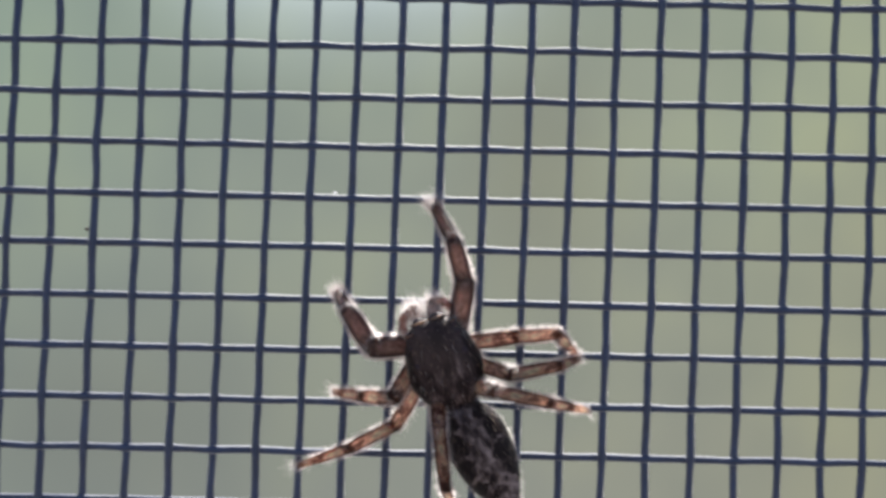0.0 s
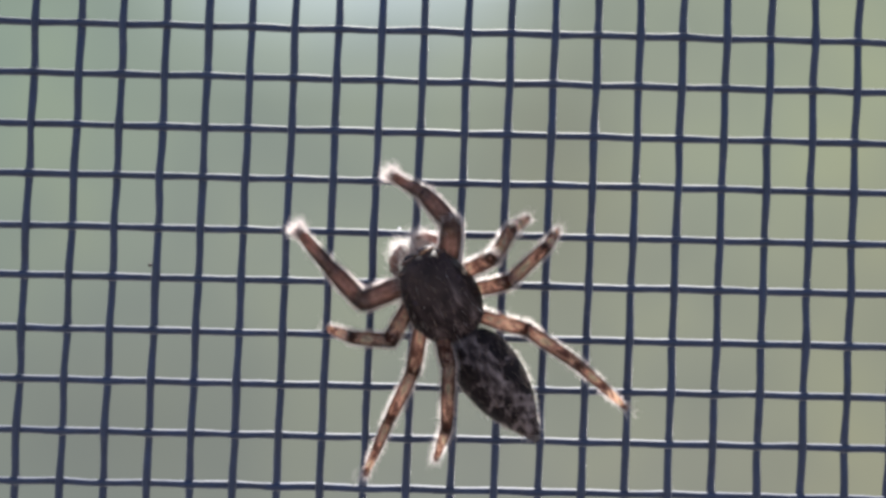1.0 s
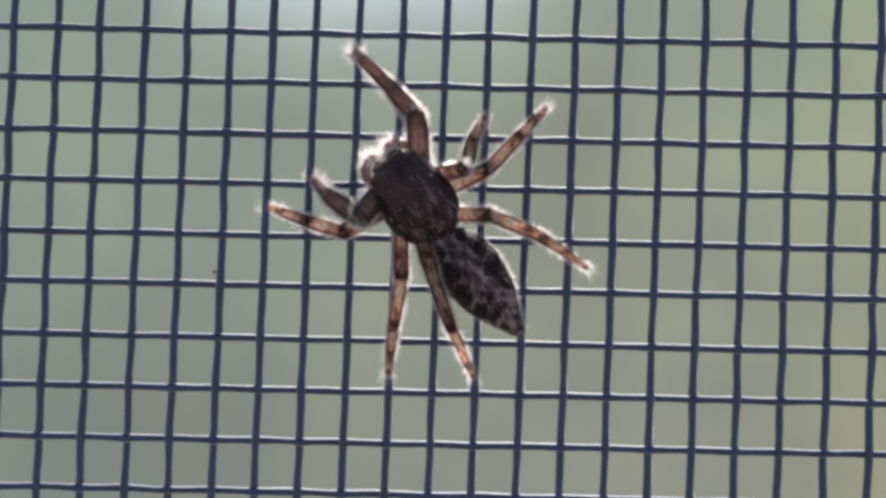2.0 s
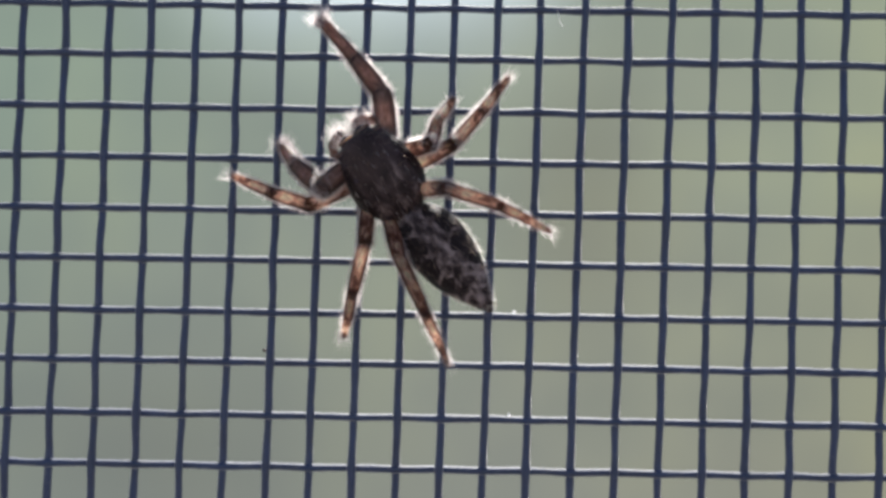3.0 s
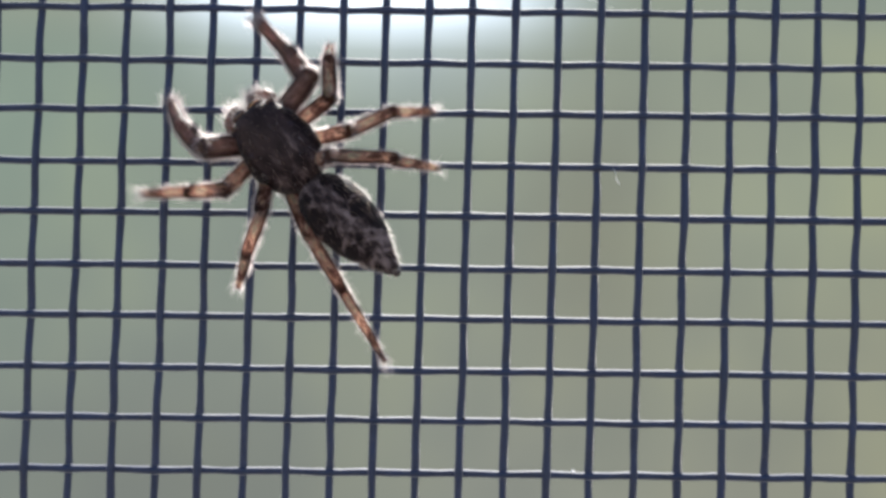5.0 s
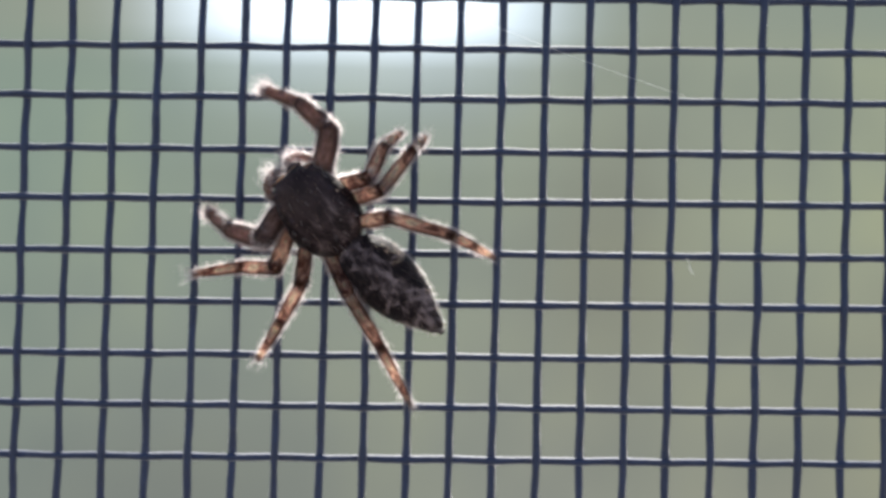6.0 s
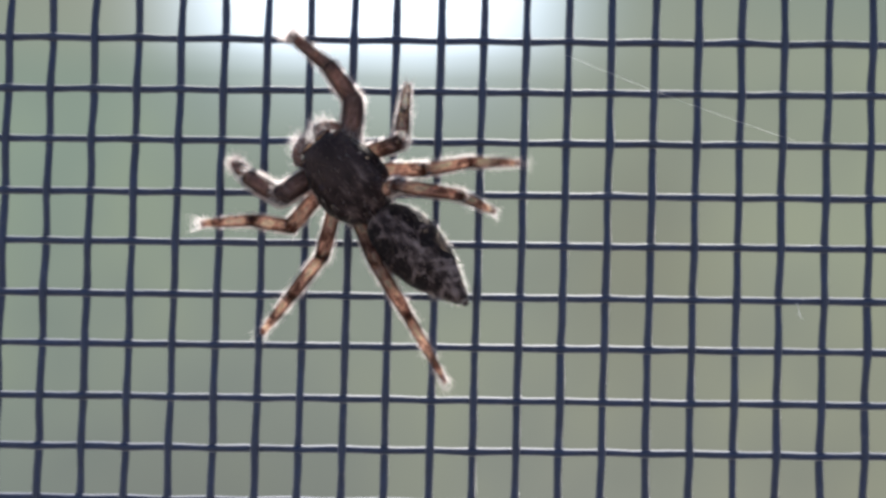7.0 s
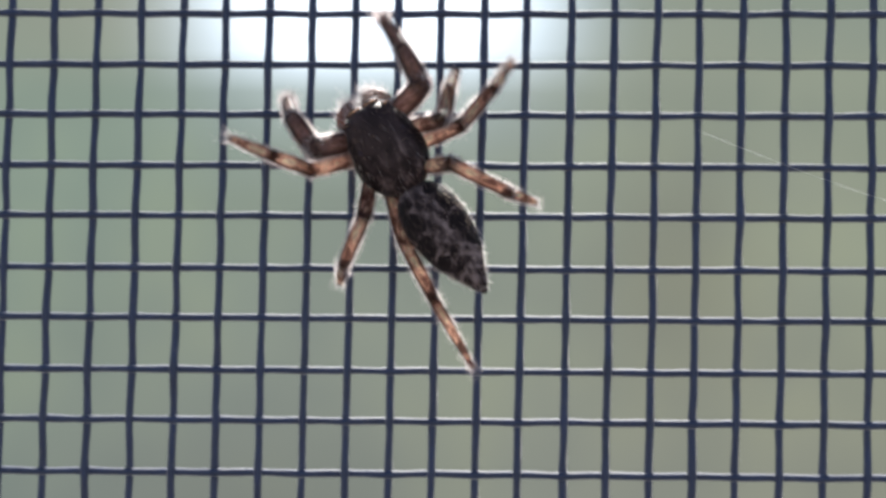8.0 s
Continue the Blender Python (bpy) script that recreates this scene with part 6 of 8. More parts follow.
    walk(LEGS["R2"][2], [
        (0.0, pose(0.003648, 0.001103, 0.001367, -48.0, -0.0, -155.1)),
        (0.2, pose(0.002940, 0.002210, 0.000960, -23.2, -0.0, -68.4)),
        (0.3, pose(0.002626, 0.003535, 0.001478, -25.3, 0.0, -28.5)),
        (0.5, pose(0.002553, 0.003586, 0.001655, -67.3, -0.0, -17.6)),
        (0.7, pose(0.002731, 0.003143, 0.001605, -65.1, -0.0, -42.6)),
        (0.8, pose(0.002894, 0.002881, 0.001650, -68.7, 0.0, -55.5)),
        (1.0, pose(0.002932, 0.002188, 0.001566, -62.1, -0.0, -86.4)),
        (1.2, pose(0.002877, 0.003669, 0.001492, -54.5, -0.0, -27.1)),
        (1.45, pose(0.003022, 0.003115, 0.001551, -58.5, -0.0, -27.7)),
        (1.7, pose(0.002788, 0.002327, 0.001560, -61.9, 0.0, -37.2)),
        (1.9, pose(0.002373, 0.001859, 0.001453, -53.4, 0.0, -65.1)),
        (2.1, pose(0.002594, 0.001931, 0.001656, -44.4, -0.0, -57.8)),
        (2.3, pose(0.003108, 0.003399, 0.001200, -39.9, -0.0, -37.4)),
        (2.5, pose(0.003022, 0.003115, 0.001551, -58.5, -0.0, -27.7)),
        (2.8, pose(0.002788, 0.002327, 0.001560, -61.9, 0.0, -37.2)),
        (3.0, pose(0.002373, 0.001859, 0.001453, -53.4, 0.0, -65.1)),
        (3.2, pose(0.002594, 0.001931, 0.001656, -44.4, -0.0, -57.8)),
        (3.5, pose(0.002302, 0.003430, 0.001530, -42.1, -0.0, -12.0)),
        (3.7, pose(0.002707, 0.003288, 0.001505, -55.7, 0.0, 25.7)),
        (3.8, pose(0.002695, 0.003327, 0.001744, -61.5, -0.0, 31.5)),
        (4.0, pose(0.003011, 0.002546, 0.001936, -66.6, -0.0, 56.3)),
        (4.2, pose(0.002406, 0.001497, 0.001573, -62.2, -0.0, -65.7)),
        (4.4, pose(0.002594, 0.001931, 0.001656, -44.4, -0.0, -57.8)),
        (4.65, pose(0.002302, 0.003430, 0.001530, -42.1, -0.0, -12.0)),
        (4.85, pose(0.003022, 0.003115, 0.001551, -58.5, -0.0, -27.7)),
        (5.05, pose(0.002788, 0.002327, 0.001560, -61.9, 0.0, -37.2)),
        (5.3, pose(0.002639, 0.001788, 0.001557, -59.1, -0.0, -63.7)),
        (5.5, pose(0.002637, 0.001825, 0.001476, -55.2, -0.0, -74.4)),
        (5.8, pose(0.002584, 0.001788, 0.001491, -55.8, 0.0, -72.9)),
        (6.0, pose(0.002840, 0.001687, 0.001591, -62.1, -0.0, -78.3)),
        (6.2, pose(0.002556, 0.001776, 0.001393, -45.7, -0.0, -62.2)),
        (6.3, pose(0.002982, 0.003414, 0.001246, -42.0, -0.0, -16.4)),
        (6.5, pose(0.002708, 0.003154, 0.001410, -41.7, -0.0, -17.6)),
        (6.7, pose(0.003007, 0.002798, 0.001350, -47.6, -0.0, -22.7)),
        (6.8, pose(0.003116, 0.002656, 0.001543, -59.2, -0.0, -8.5)),
        (7.0, pose(0.002671, 0.001905, 0.001377, -49.4, 0.0, -43.8)),
        (7.2, pose(0.002990, 0.002749, 0.001351, -23.9, -0.0, -36.7)),
        (7.3, pose(0.002867, 0.003744, 0.001230, -23.7, -0.0, -22.9)),
        (7.5, pose(0.002628, 0.003218, 0.001452, -36.7, -0.0, -12.3)),
        (7.7, pose(0.002934, 0.003136, 0.001620, -63.2, -0.0, 7.6)),
        (7.8, pose(0.002899, 0.002863, 0.001989, -72.5, -0.0, 3.5)),
        (8.0, pose(0.002622, 0.002086, 0.001502, -57.5, 0.0, -46.0)),
    ])
    walk(LEGS["L3"][0], [
        (0.0, pose(-0.000800, 0.001200, 0.001150, -8.1, -0.0, 128.5)),
        (0.2, pose(-0.000800, 0.001200, 0.001150, 31.8, -0.0, 125.9)),
        (0.3, pose(-0.000800, 0.001200, 0.001150, 10.5, -0.0, 127.2)),
        (0.5, pose(-0.000800, 0.001200, 0.001150, 6.8, -0.0, 132.0)),
        (0.7, pose(-0.000800, 0.001200, 0.001150, 31.1, 0.0, 140.9)),
        (0.8, pose(-0.000800, 0.001200, 0.001150, -16.7, -0.0, 143.8)),
        (1.0, pose(-0.000800, 0.001200, 0.001150, 1.1, -0.0, 139.5)),
        (1.2, pose(-0.000800, 0.001200, 0.001150, 38.6, 0.0, 116.3)),
        (1.45, pose(-0.000800, 0.001200, 0.001150, 53.7, 0.0, 138.3)),
        (1.7, pose(-0.000800, 0.001200, 0.001150, 39.8, -0.0, 140.7)),
        (1.9, pose(-0.000800, 0.001200, 0.001150, 37.3, 0.0, 143.3)),
        (2.1, pose(-0.000800, 0.001200, 0.001150, 0.7, -0.0, 143.6)),
        (2.3, pose(-0.000800, 0.001200, 0.001150, 30.2, -0.0, 116.0)),
        (2.5, pose(-0.000800, 0.001200, 0.001150, 53.7, 0.0, 138.3)),
        (2.8, pose(-0.000800, 0.001200, 0.001150, 39.8, -0.0, 140.7)),
        (3.0, pose(-0.000800, 0.001200, 0.001150, 37.3, 0.0, 143.3)),
        (3.2, pose(-0.000800, 0.001200, 0.001150, 0.7, -0.0, 143.6)),
        (3.5, pose(-0.000800, 0.001200, 0.001150, 31.3, 0.0, 111.7)),
        (3.7, pose(-0.000800, 0.001200, 0.001150, 35.2, 0.0, 118.2)),
        (3.8, pose(-0.000800, 0.001200, 0.001150, 35.4, -0.0, 118.7)),
        (4.0, pose(-0.000800, 0.001200, 0.001150, 38.2, -0.0, 138.5)),
        (4.2, pose(-0.000800, 0.001200, 0.001150, 28.2, -0.0, 137.7)),
        (4.4, pose(-0.000800, 0.001200, 0.001150, 0.7, -0.0, 143.6)),
        (4.65, pose(-0.000800, 0.001200, 0.001150, 31.3, 0.0, 111.7)),
        (4.85, pose(-0.000800, 0.001200, 0.001150, 53.7, 0.0, 138.3)),
        (5.05, pose(-0.000800, 0.001200, 0.001150, 39.8, -0.0, 140.7)),
        (5.3, pose(-0.000800, 0.001200, 0.001150, 27.7, -0.0, 134.7)),
        (5.5, pose(-0.000800, 0.001200, 0.001150, 29.6, -0.0, 132.3)),
        (5.8, pose(-0.000800, 0.001200, 0.001150, 27.0, -0.0, 139.5)),
        (6.0, pose(-0.000800, 0.001200, 0.001150, 31.0, -0.0, 136.4)),
        (6.2, pose(-0.000800, 0.001200, 0.001150, 19.6, -0.0, 138.5)),
        (6.3, pose(-0.000800, 0.001200, 0.001150, 9.1, -0.0, 138.7)),
        (6.5, pose(-0.000800, 0.001200, 0.001150, -9.9, -0.0, 135.4)),
        (6.7, pose(-0.000800, 0.001200, 0.001150, 37.7, -0.0, 125.9)),
        (6.8, pose(-0.000800, 0.001200, 0.001150, 24.3, -0.0, 117.0)),
        (7.0, pose(-0.000800, 0.001200, 0.001150, 7.7, 0.0, 125.2)),
        (7.2, pose(-0.000800, 0.001200, 0.001150, -0.4, 0.0, 128.7)),
        (7.3, pose(-0.000800, 0.001200, 0.001150, -1.5, -0.0, 126.4)),
        (7.5, pose(-0.000800, 0.001200, 0.001150, 1.7, 0.0, 135.0)),
        (7.7, pose(-0.000800, 0.001200, 0.001150, 51.1, -0.0, 134.8)),
        (7.8, pose(-0.000800, 0.001200, 0.001150, 51.4, -0.0, 137.2)),
        (8.0, pose(-0.000800, 0.001200, 0.001150, 34.6, -0.0, 142.8)),
    ])
    walk(LEGS["L3"][1], [
        (0.0, pose(-0.002150, 0.000126, 0.000905, -4.8, -0.0, 97.0)),
        (0.2, pose(-0.002001, 0.000332, 0.002067, -31.0, 0.0, 98.2)),
        (0.3, pose(-0.002165, 0.000164, 0.001466, -18.1, -0.0, 103.0)),
        (0.5, pose(-0.002086, 0.000042, 0.001356, -1.8, -0.0, 114.9)),
        (0.7, pose(-0.001740, 0.000042, 0.002051, -27.3, -0.0, 116.3)),
        (0.8, pose(-0.001785, -0.000148, 0.000650, -4.6, 0.0, 120.3)),
        (1.0, pose(-0.001931, -0.000125, 0.001183, 0.5, -0.0, 123.5)),
        (1.2, pose(-0.002020, 0.000596, 0.002238, -28.1, -0.0, 84.4)),
        (1.45, pose(-0.001487, 0.000430, 0.002555, -34.9, 0.0, 102.0)),
        (1.7, pose(-0.001648, 0.000164, 0.002266, -26.3, -0.0, 114.8)),
        (1.9, pose(-0.001629, 0.000088, 0.002205, -13.0, -0.0, 129.0)),
        (2.1, pose(-0.001833, -0.000203, 0.001170, -1.7, 0.0, 135.5)),
        (2.3, pose(-0.002154, 0.000539, 0.002026, -35.6, -0.0, 85.0)),
        (2.5, pose(-0.001487, 0.000430, 0.002555, -34.9, 0.0, 102.0)),
        (2.8, pose(-0.001648, 0.000164, 0.002266, -26.3, -0.0, 114.8)),
        (3.0, pose(-0.001629, 0.000088, 0.002205, -13.0, -0.0, 129.0)),
        (3.2, pose(-0.001833, -0.000203, 0.001170, -1.7, 0.0, 135.5)),
        (3.5, pose(-0.002183, 0.000648, 0.002055, -37.3, -0.0, 67.1)),
        (3.7, pose(-0.002054, 0.000527, 0.002155, -33.9, -0.0, 79.5)),
        (3.8, pose(-0.002046, 0.000517, 0.002159, -26.3, -0.0, 83.3)),
        (4.0, pose(-0.001707, 0.000175, 0.002228, -34.4, -0.0, 96.8)),
        (4.2, pose(-0.001833, 0.000063, 0.001973, -16.8, -0.0, 117.2)),
        (4.4, pose(-0.001833, -0.000203, 0.001170, -1.7, 0.0, 135.5)),
        (4.65, pose(-0.002183, 0.000648, 0.002055, -37.3, -0.0, 67.1)),
        (4.85, pose(-0.001487, 0.000430, 0.002555, -34.9, 0.0, 102.0)),
        (5.05, pose(-0.001648, 0.000164, 0.002266, -26.3, -0.0, 114.8)),
        (5.3, pose(-0.001898, 0.000115, 0.001959, -27.6, 0.0, 103.4)),
        (5.5, pose(-0.001920, 0.000181, 0.002012, -25.2, -0.0, 103.1)),
        (5.8, pose(-0.001808, 0.000020, 0.001942, -22.8, -0.0, 102.6)),
        (6.0, pose(-0.001830, 0.000118, 0.002047, -32.5, -0.0, 106.1)),
        (6.2, pose(-0.001887, -0.000031, 0.001734, -16.1, -0.0, 117.9)),
        (6.3, pose(-0.001936, -0.000092, 0.001426, -15.4, -0.0, 123.1)),
        (6.5, pose(-0.002006, -0.000022, 0.000851, 0.2, -0.0, 128.1)),
        (6.7, pose(-0.001917, 0.000391, 0.002216, -19.1, 0.0, 98.3)),
        (6.8, pose(-0.002216, 0.000480, 0.001866, -32.2, -0.0, 90.8)),
        (7.0, pose(-0.002211, 0.000204, 0.001383, -10.3, -0.0, 99.5)),
        (7.2, pose(-0.002160, 0.000110, 0.001137, -3.6, -0.0, 118.7)),
        (7.3, pose(-0.002201, 0.000165, 0.001105, -1.3, -0.0, 124.3)),
        (7.5, pose(-0.002031, -0.000033, 0.001201, 0.4, -0.0, 117.8)),
        (7.7, pose(-0.001577, 0.000428, 0.002505, -36.6, -0.0, 95.7)),
        (7.8, pose(-0.001539, 0.000402, 0.002512, -25.7, 0.0, 103.6)),
        (8.0, pose(-0.001668, 0.000058, 0.002139, -9.4, -0.0, 124.4)),
    ])
    walk(LEGS["L3"][2], [
        (0.0, pose(-0.003775, -0.000073, 0.000766, -16.2, -0.0, 91.0)),
        (0.2, pose(-0.003394, 0.000132, 0.001221, -21.1, -0.0, 89.0)),
        (0.3, pose(-0.003687, -0.000188, 0.000956, -24.8, -0.0, 94.3)),
        (0.5, pose(-0.003575, -0.000649, 0.001304, -26.1, 0.0, 107.4)),
        (0.7, pose(-0.003048, -0.000606, 0.001297, 2.0, -0.0, 116.7)),
        (0.8, pose(-0.003199, -0.000974, 0.000517, 6.0, -0.0, 119.4)),
        (1.0, pose(-0.003300, -0.001033, 0.001197, 1.0, -0.0, 126.3)),
        (1.2, pose(-0.003462, 0.000737, 0.001463, -23.9, -0.0, 79.5)),
        (1.45, pose(-0.002804, 0.000150, 0.001614, -55.8, -0.0, 83.8)),
        (1.7, pose(-0.002985, -0.000454, 0.001538, -49.2, -0.0, 114.6)),
        (1.9, pose(-0.002872, -0.000920, 0.001836, -38.9, -0.0, 128.9)),
        (2.1, pose(-0.002984, -0.001375, 0.001120, -23.6, -0.0, 139.4)),
        (2.3, pose(-0.003485, 0.000657, 0.001069, -30.7, -0.0, 75.4)),
        (2.5, pose(-0.002804, 0.000150, 0.001614, -55.8, -0.0, 83.8)),
        (2.8, pose(-0.002985, -0.000454, 0.001538, -49.2, -0.0, 114.6)),
        (3.0, pose(-0.002872, -0.000920, 0.001836, -38.9, -0.0, 128.9)),
        (3.2, pose(-0.002984, -0.001375, 0.001120, -23.6, -0.0, 139.4)),
        (3.5, pose(-0.003387, 0.001158, 0.001060, -19.7, 0.0, 64.3)),
        (3.7, pose(-0.003394, 0.000777, 0.001238, -37.7, -0.0, 69.7)),
        (3.8, pose(-0.003509, 0.000690, 0.001432, -44.9, 0.0, 70.7)),
        (4.0, pose(-0.003054, 0.000016, 0.001301, -39.1, -0.0, 93.7)),
        (4.2, pose(-0.003232, -0.000655, 0.001499, -40.7, -0.0, 111.7)),
        (4.4, pose(-0.002984, -0.001375, 0.001120, -23.6, -0.0, 139.4)),
        (4.65, pose(-0.003387, 0.001158, 0.001060, -19.7, 0.0, 64.3)),
        (4.85, pose(-0.002804, 0.000150, 0.001614, -55.8, -0.0, 83.8)),
        (5.05, pose(-0.002985, -0.000454, 0.001538, -49.2, -0.0, 114.6)),
        (5.3, pose(-0.003314, -0.000223, 0.001199, -35.2, 0.0, 98.4)),
        (5.5, pose(-0.003368, -0.000157, 0.001313, -39.3, -0.0, 101.5)),
        (5.8, pose(-0.003286, -0.000311, 0.001305, -38.2, -0.0, 99.5)),
        (6.0, pose(-0.003161, -0.000266, 0.001165, -33.7, -0.0, 104.0)),
        (6.2, pose(-0.003282, -0.000770, 0.001280, -31.3, -0.0, 119.5)),
        (6.3, pose(-0.003262, -0.000958, 0.000990, -24.5, -0.0, 124.3)),
        (6.5, pose(-0.003298, -0.001036, 0.000857, -3.7, -0.0, 131.8)),
        (6.7, pose(-0.003453, 0.000168, 0.001678, -15.3, -0.0, 91.2)),
        (6.8, pose(-0.003606, 0.000461, 0.000990, -17.7, 0.0, 89.1)),
        (7.0, pose(-0.003806, -0.000061, 0.001090, -30.8, 0.0, 97.7)),
        (7.2, pose(-0.003598, -0.000677, 0.001033, -24.5, 0.0, 111.3)),
        (7.3, pose(-0.003558, -0.000760, 0.001067, -4.1, -0.0, 120.2)),
        (7.5, pose(-0.003484, -0.000798, 0.001213, -23.1, -0.0, 116.3)),
        (7.7, pose(-0.002888, 0.000297, 0.001525, -52.1, -0.0, 73.7)),
        (7.8, pose(-0.002978, 0.000054, 0.001799, -66.4, -0.0, 86.8)),
        (8.0, pose(-0.003005, -0.000858, 0.001871, -68.6, -0.0, 120.4)),
    ])
    walk(LEGS["R3"][0], [
        (0.0, pose(0.000800, 0.001200, 0.001150, 44.8, -0.0, -123.4)),
        (0.2, pose(0.000800, 0.001200, 0.001150, 38.3, 0.0, -123.6)),
        (0.3, pose(0.000800, 0.001200, 0.001150, 34.9, 0.0, -127.2)),
        (0.5, pose(0.000800, 0.001200, 0.001150, 33.5, -0.0, -129.3)),
        (0.7, pose(0.000800, 0.001200, 0.001150, 22.3, -0.0, -84.8)),
        (0.8, pose(0.000800, 0.001200, 0.001150, 43.2, -0.0, -87.7)),
        (1.0, pose(0.000800, 0.001200, 0.001150, 43.3, -0.0, -105.7)),
        (1.2, pose(0.000800, 0.001200, 0.001150, 49.2, -0.0, -118.2)),
        (1.45, pose(0.000800, 0.001200, 0.001150, 26.4, 0.0, -124.4)),
        (1.7, pose(0.000800, 0.001200, 0.001150, 40.1, -0.0, -122.0)),
        (1.9, pose(0.000800, 0.001200, 0.001150, 29.2, -0.0, -100.1)),
        (2.1, pose(0.000800, 0.001200, 0.001150, 31.6, -0.0, -106.6)),
        (2.3, pose(0.000800, 0.001200, 0.001150, 52.3, 0.0, -123.2)),
        (2.5, pose(0.000800, 0.001200, 0.001150, 26.4, 0.0, -124.4)),
        (2.8, pose(0.000800, 0.001200, 0.001150, 40.1, -0.0, -122.0)),
        (3.0, pose(0.000800, 0.001200, 0.001150, 29.2, -0.0, -100.1)),
        (3.2, pose(0.000800, 0.001200, 0.001150, 31.6, -0.0, -106.6)),
        (3.5, pose(0.000800, 0.001200, 0.001150, 29.9, 0.0, -129.8)),
        (3.7, pose(0.000800, 0.001200, 0.001150, 3.1, 0.0, -128.0)),
        (3.8, pose(0.000800, 0.001200, 0.001150, 5.4, -0.0, -129.6)),
        (4.0, pose(0.000800, 0.001200, 0.001150, 24.1, -0.0, -95.7)),
        (4.2, pose(0.000800, 0.001200, 0.001150, 57.5, 0.0, -141.2)),
        (4.4, pose(0.000800, 0.001200, 0.001150, 31.6, -0.0, -106.6)),
        (4.65, pose(0.000800, 0.001200, 0.001150, 29.9, 0.0, -129.8)),
        (4.85, pose(0.000800, 0.001200, 0.001150, 26.4, 0.0, -124.4)),
        (5.05, pose(0.000800, 0.001200, 0.001150, 40.1, -0.0, -122.0)),
        (5.3, pose(0.000800, 0.001200, 0.001150, 49.3, -0.0, -108.8)),
        (5.5, pose(0.000800, 0.001200, 0.001150, 52.7, -0.0, -116.9)),
        (5.8, pose(0.000800, 0.001200, 0.001150, 50.0, -0.0, -116.2)),
        (6.0, pose(0.000800, 0.001200, 0.001150, 44.9, -0.0, -117.1)),
        (6.2, pose(0.000800, 0.001200, 0.001150, 45.7, 0.0, -130.3)),
        (6.3, pose(0.000800, 0.001200, 0.001150, 42.3, -0.0, -125.8)),
        (6.5, pose(0.000800, 0.001200, 0.001150, 33.0, -0.0, -131.2)),
        (6.7, pose(0.000800, 0.001200, 0.001150, 6.5, 0.0, -128.1)),
        (6.8, pose(0.000800, 0.001200, 0.001150, 5.4, -0.0, -133.6)),
        (7.0, pose(0.000800, 0.001200, 0.001150, 23.4, -0.0, -133.0)),
        (7.2, pose(0.000800, 0.001200, 0.001150, 29.3, -0.0, -106.3)),
        (7.3, pose(0.000800, 0.001200, 0.001150, 38.1, 0.0, -111.4)),
        (7.5, pose(0.000800, 0.001200, 0.001150, 35.0, 0.0, -117.5)),
        (7.7, pose(0.000800, 0.001200, 0.001150, -1.7, -0.0, -116.2)),
        (7.8, pose(0.000800, 0.001200, 0.001150, 16.8, -0.0, -122.5)),
        (8.0, pose(0.000800, 0.001200, 0.001150, 26.5, -0.0, -101.4)),
    ])
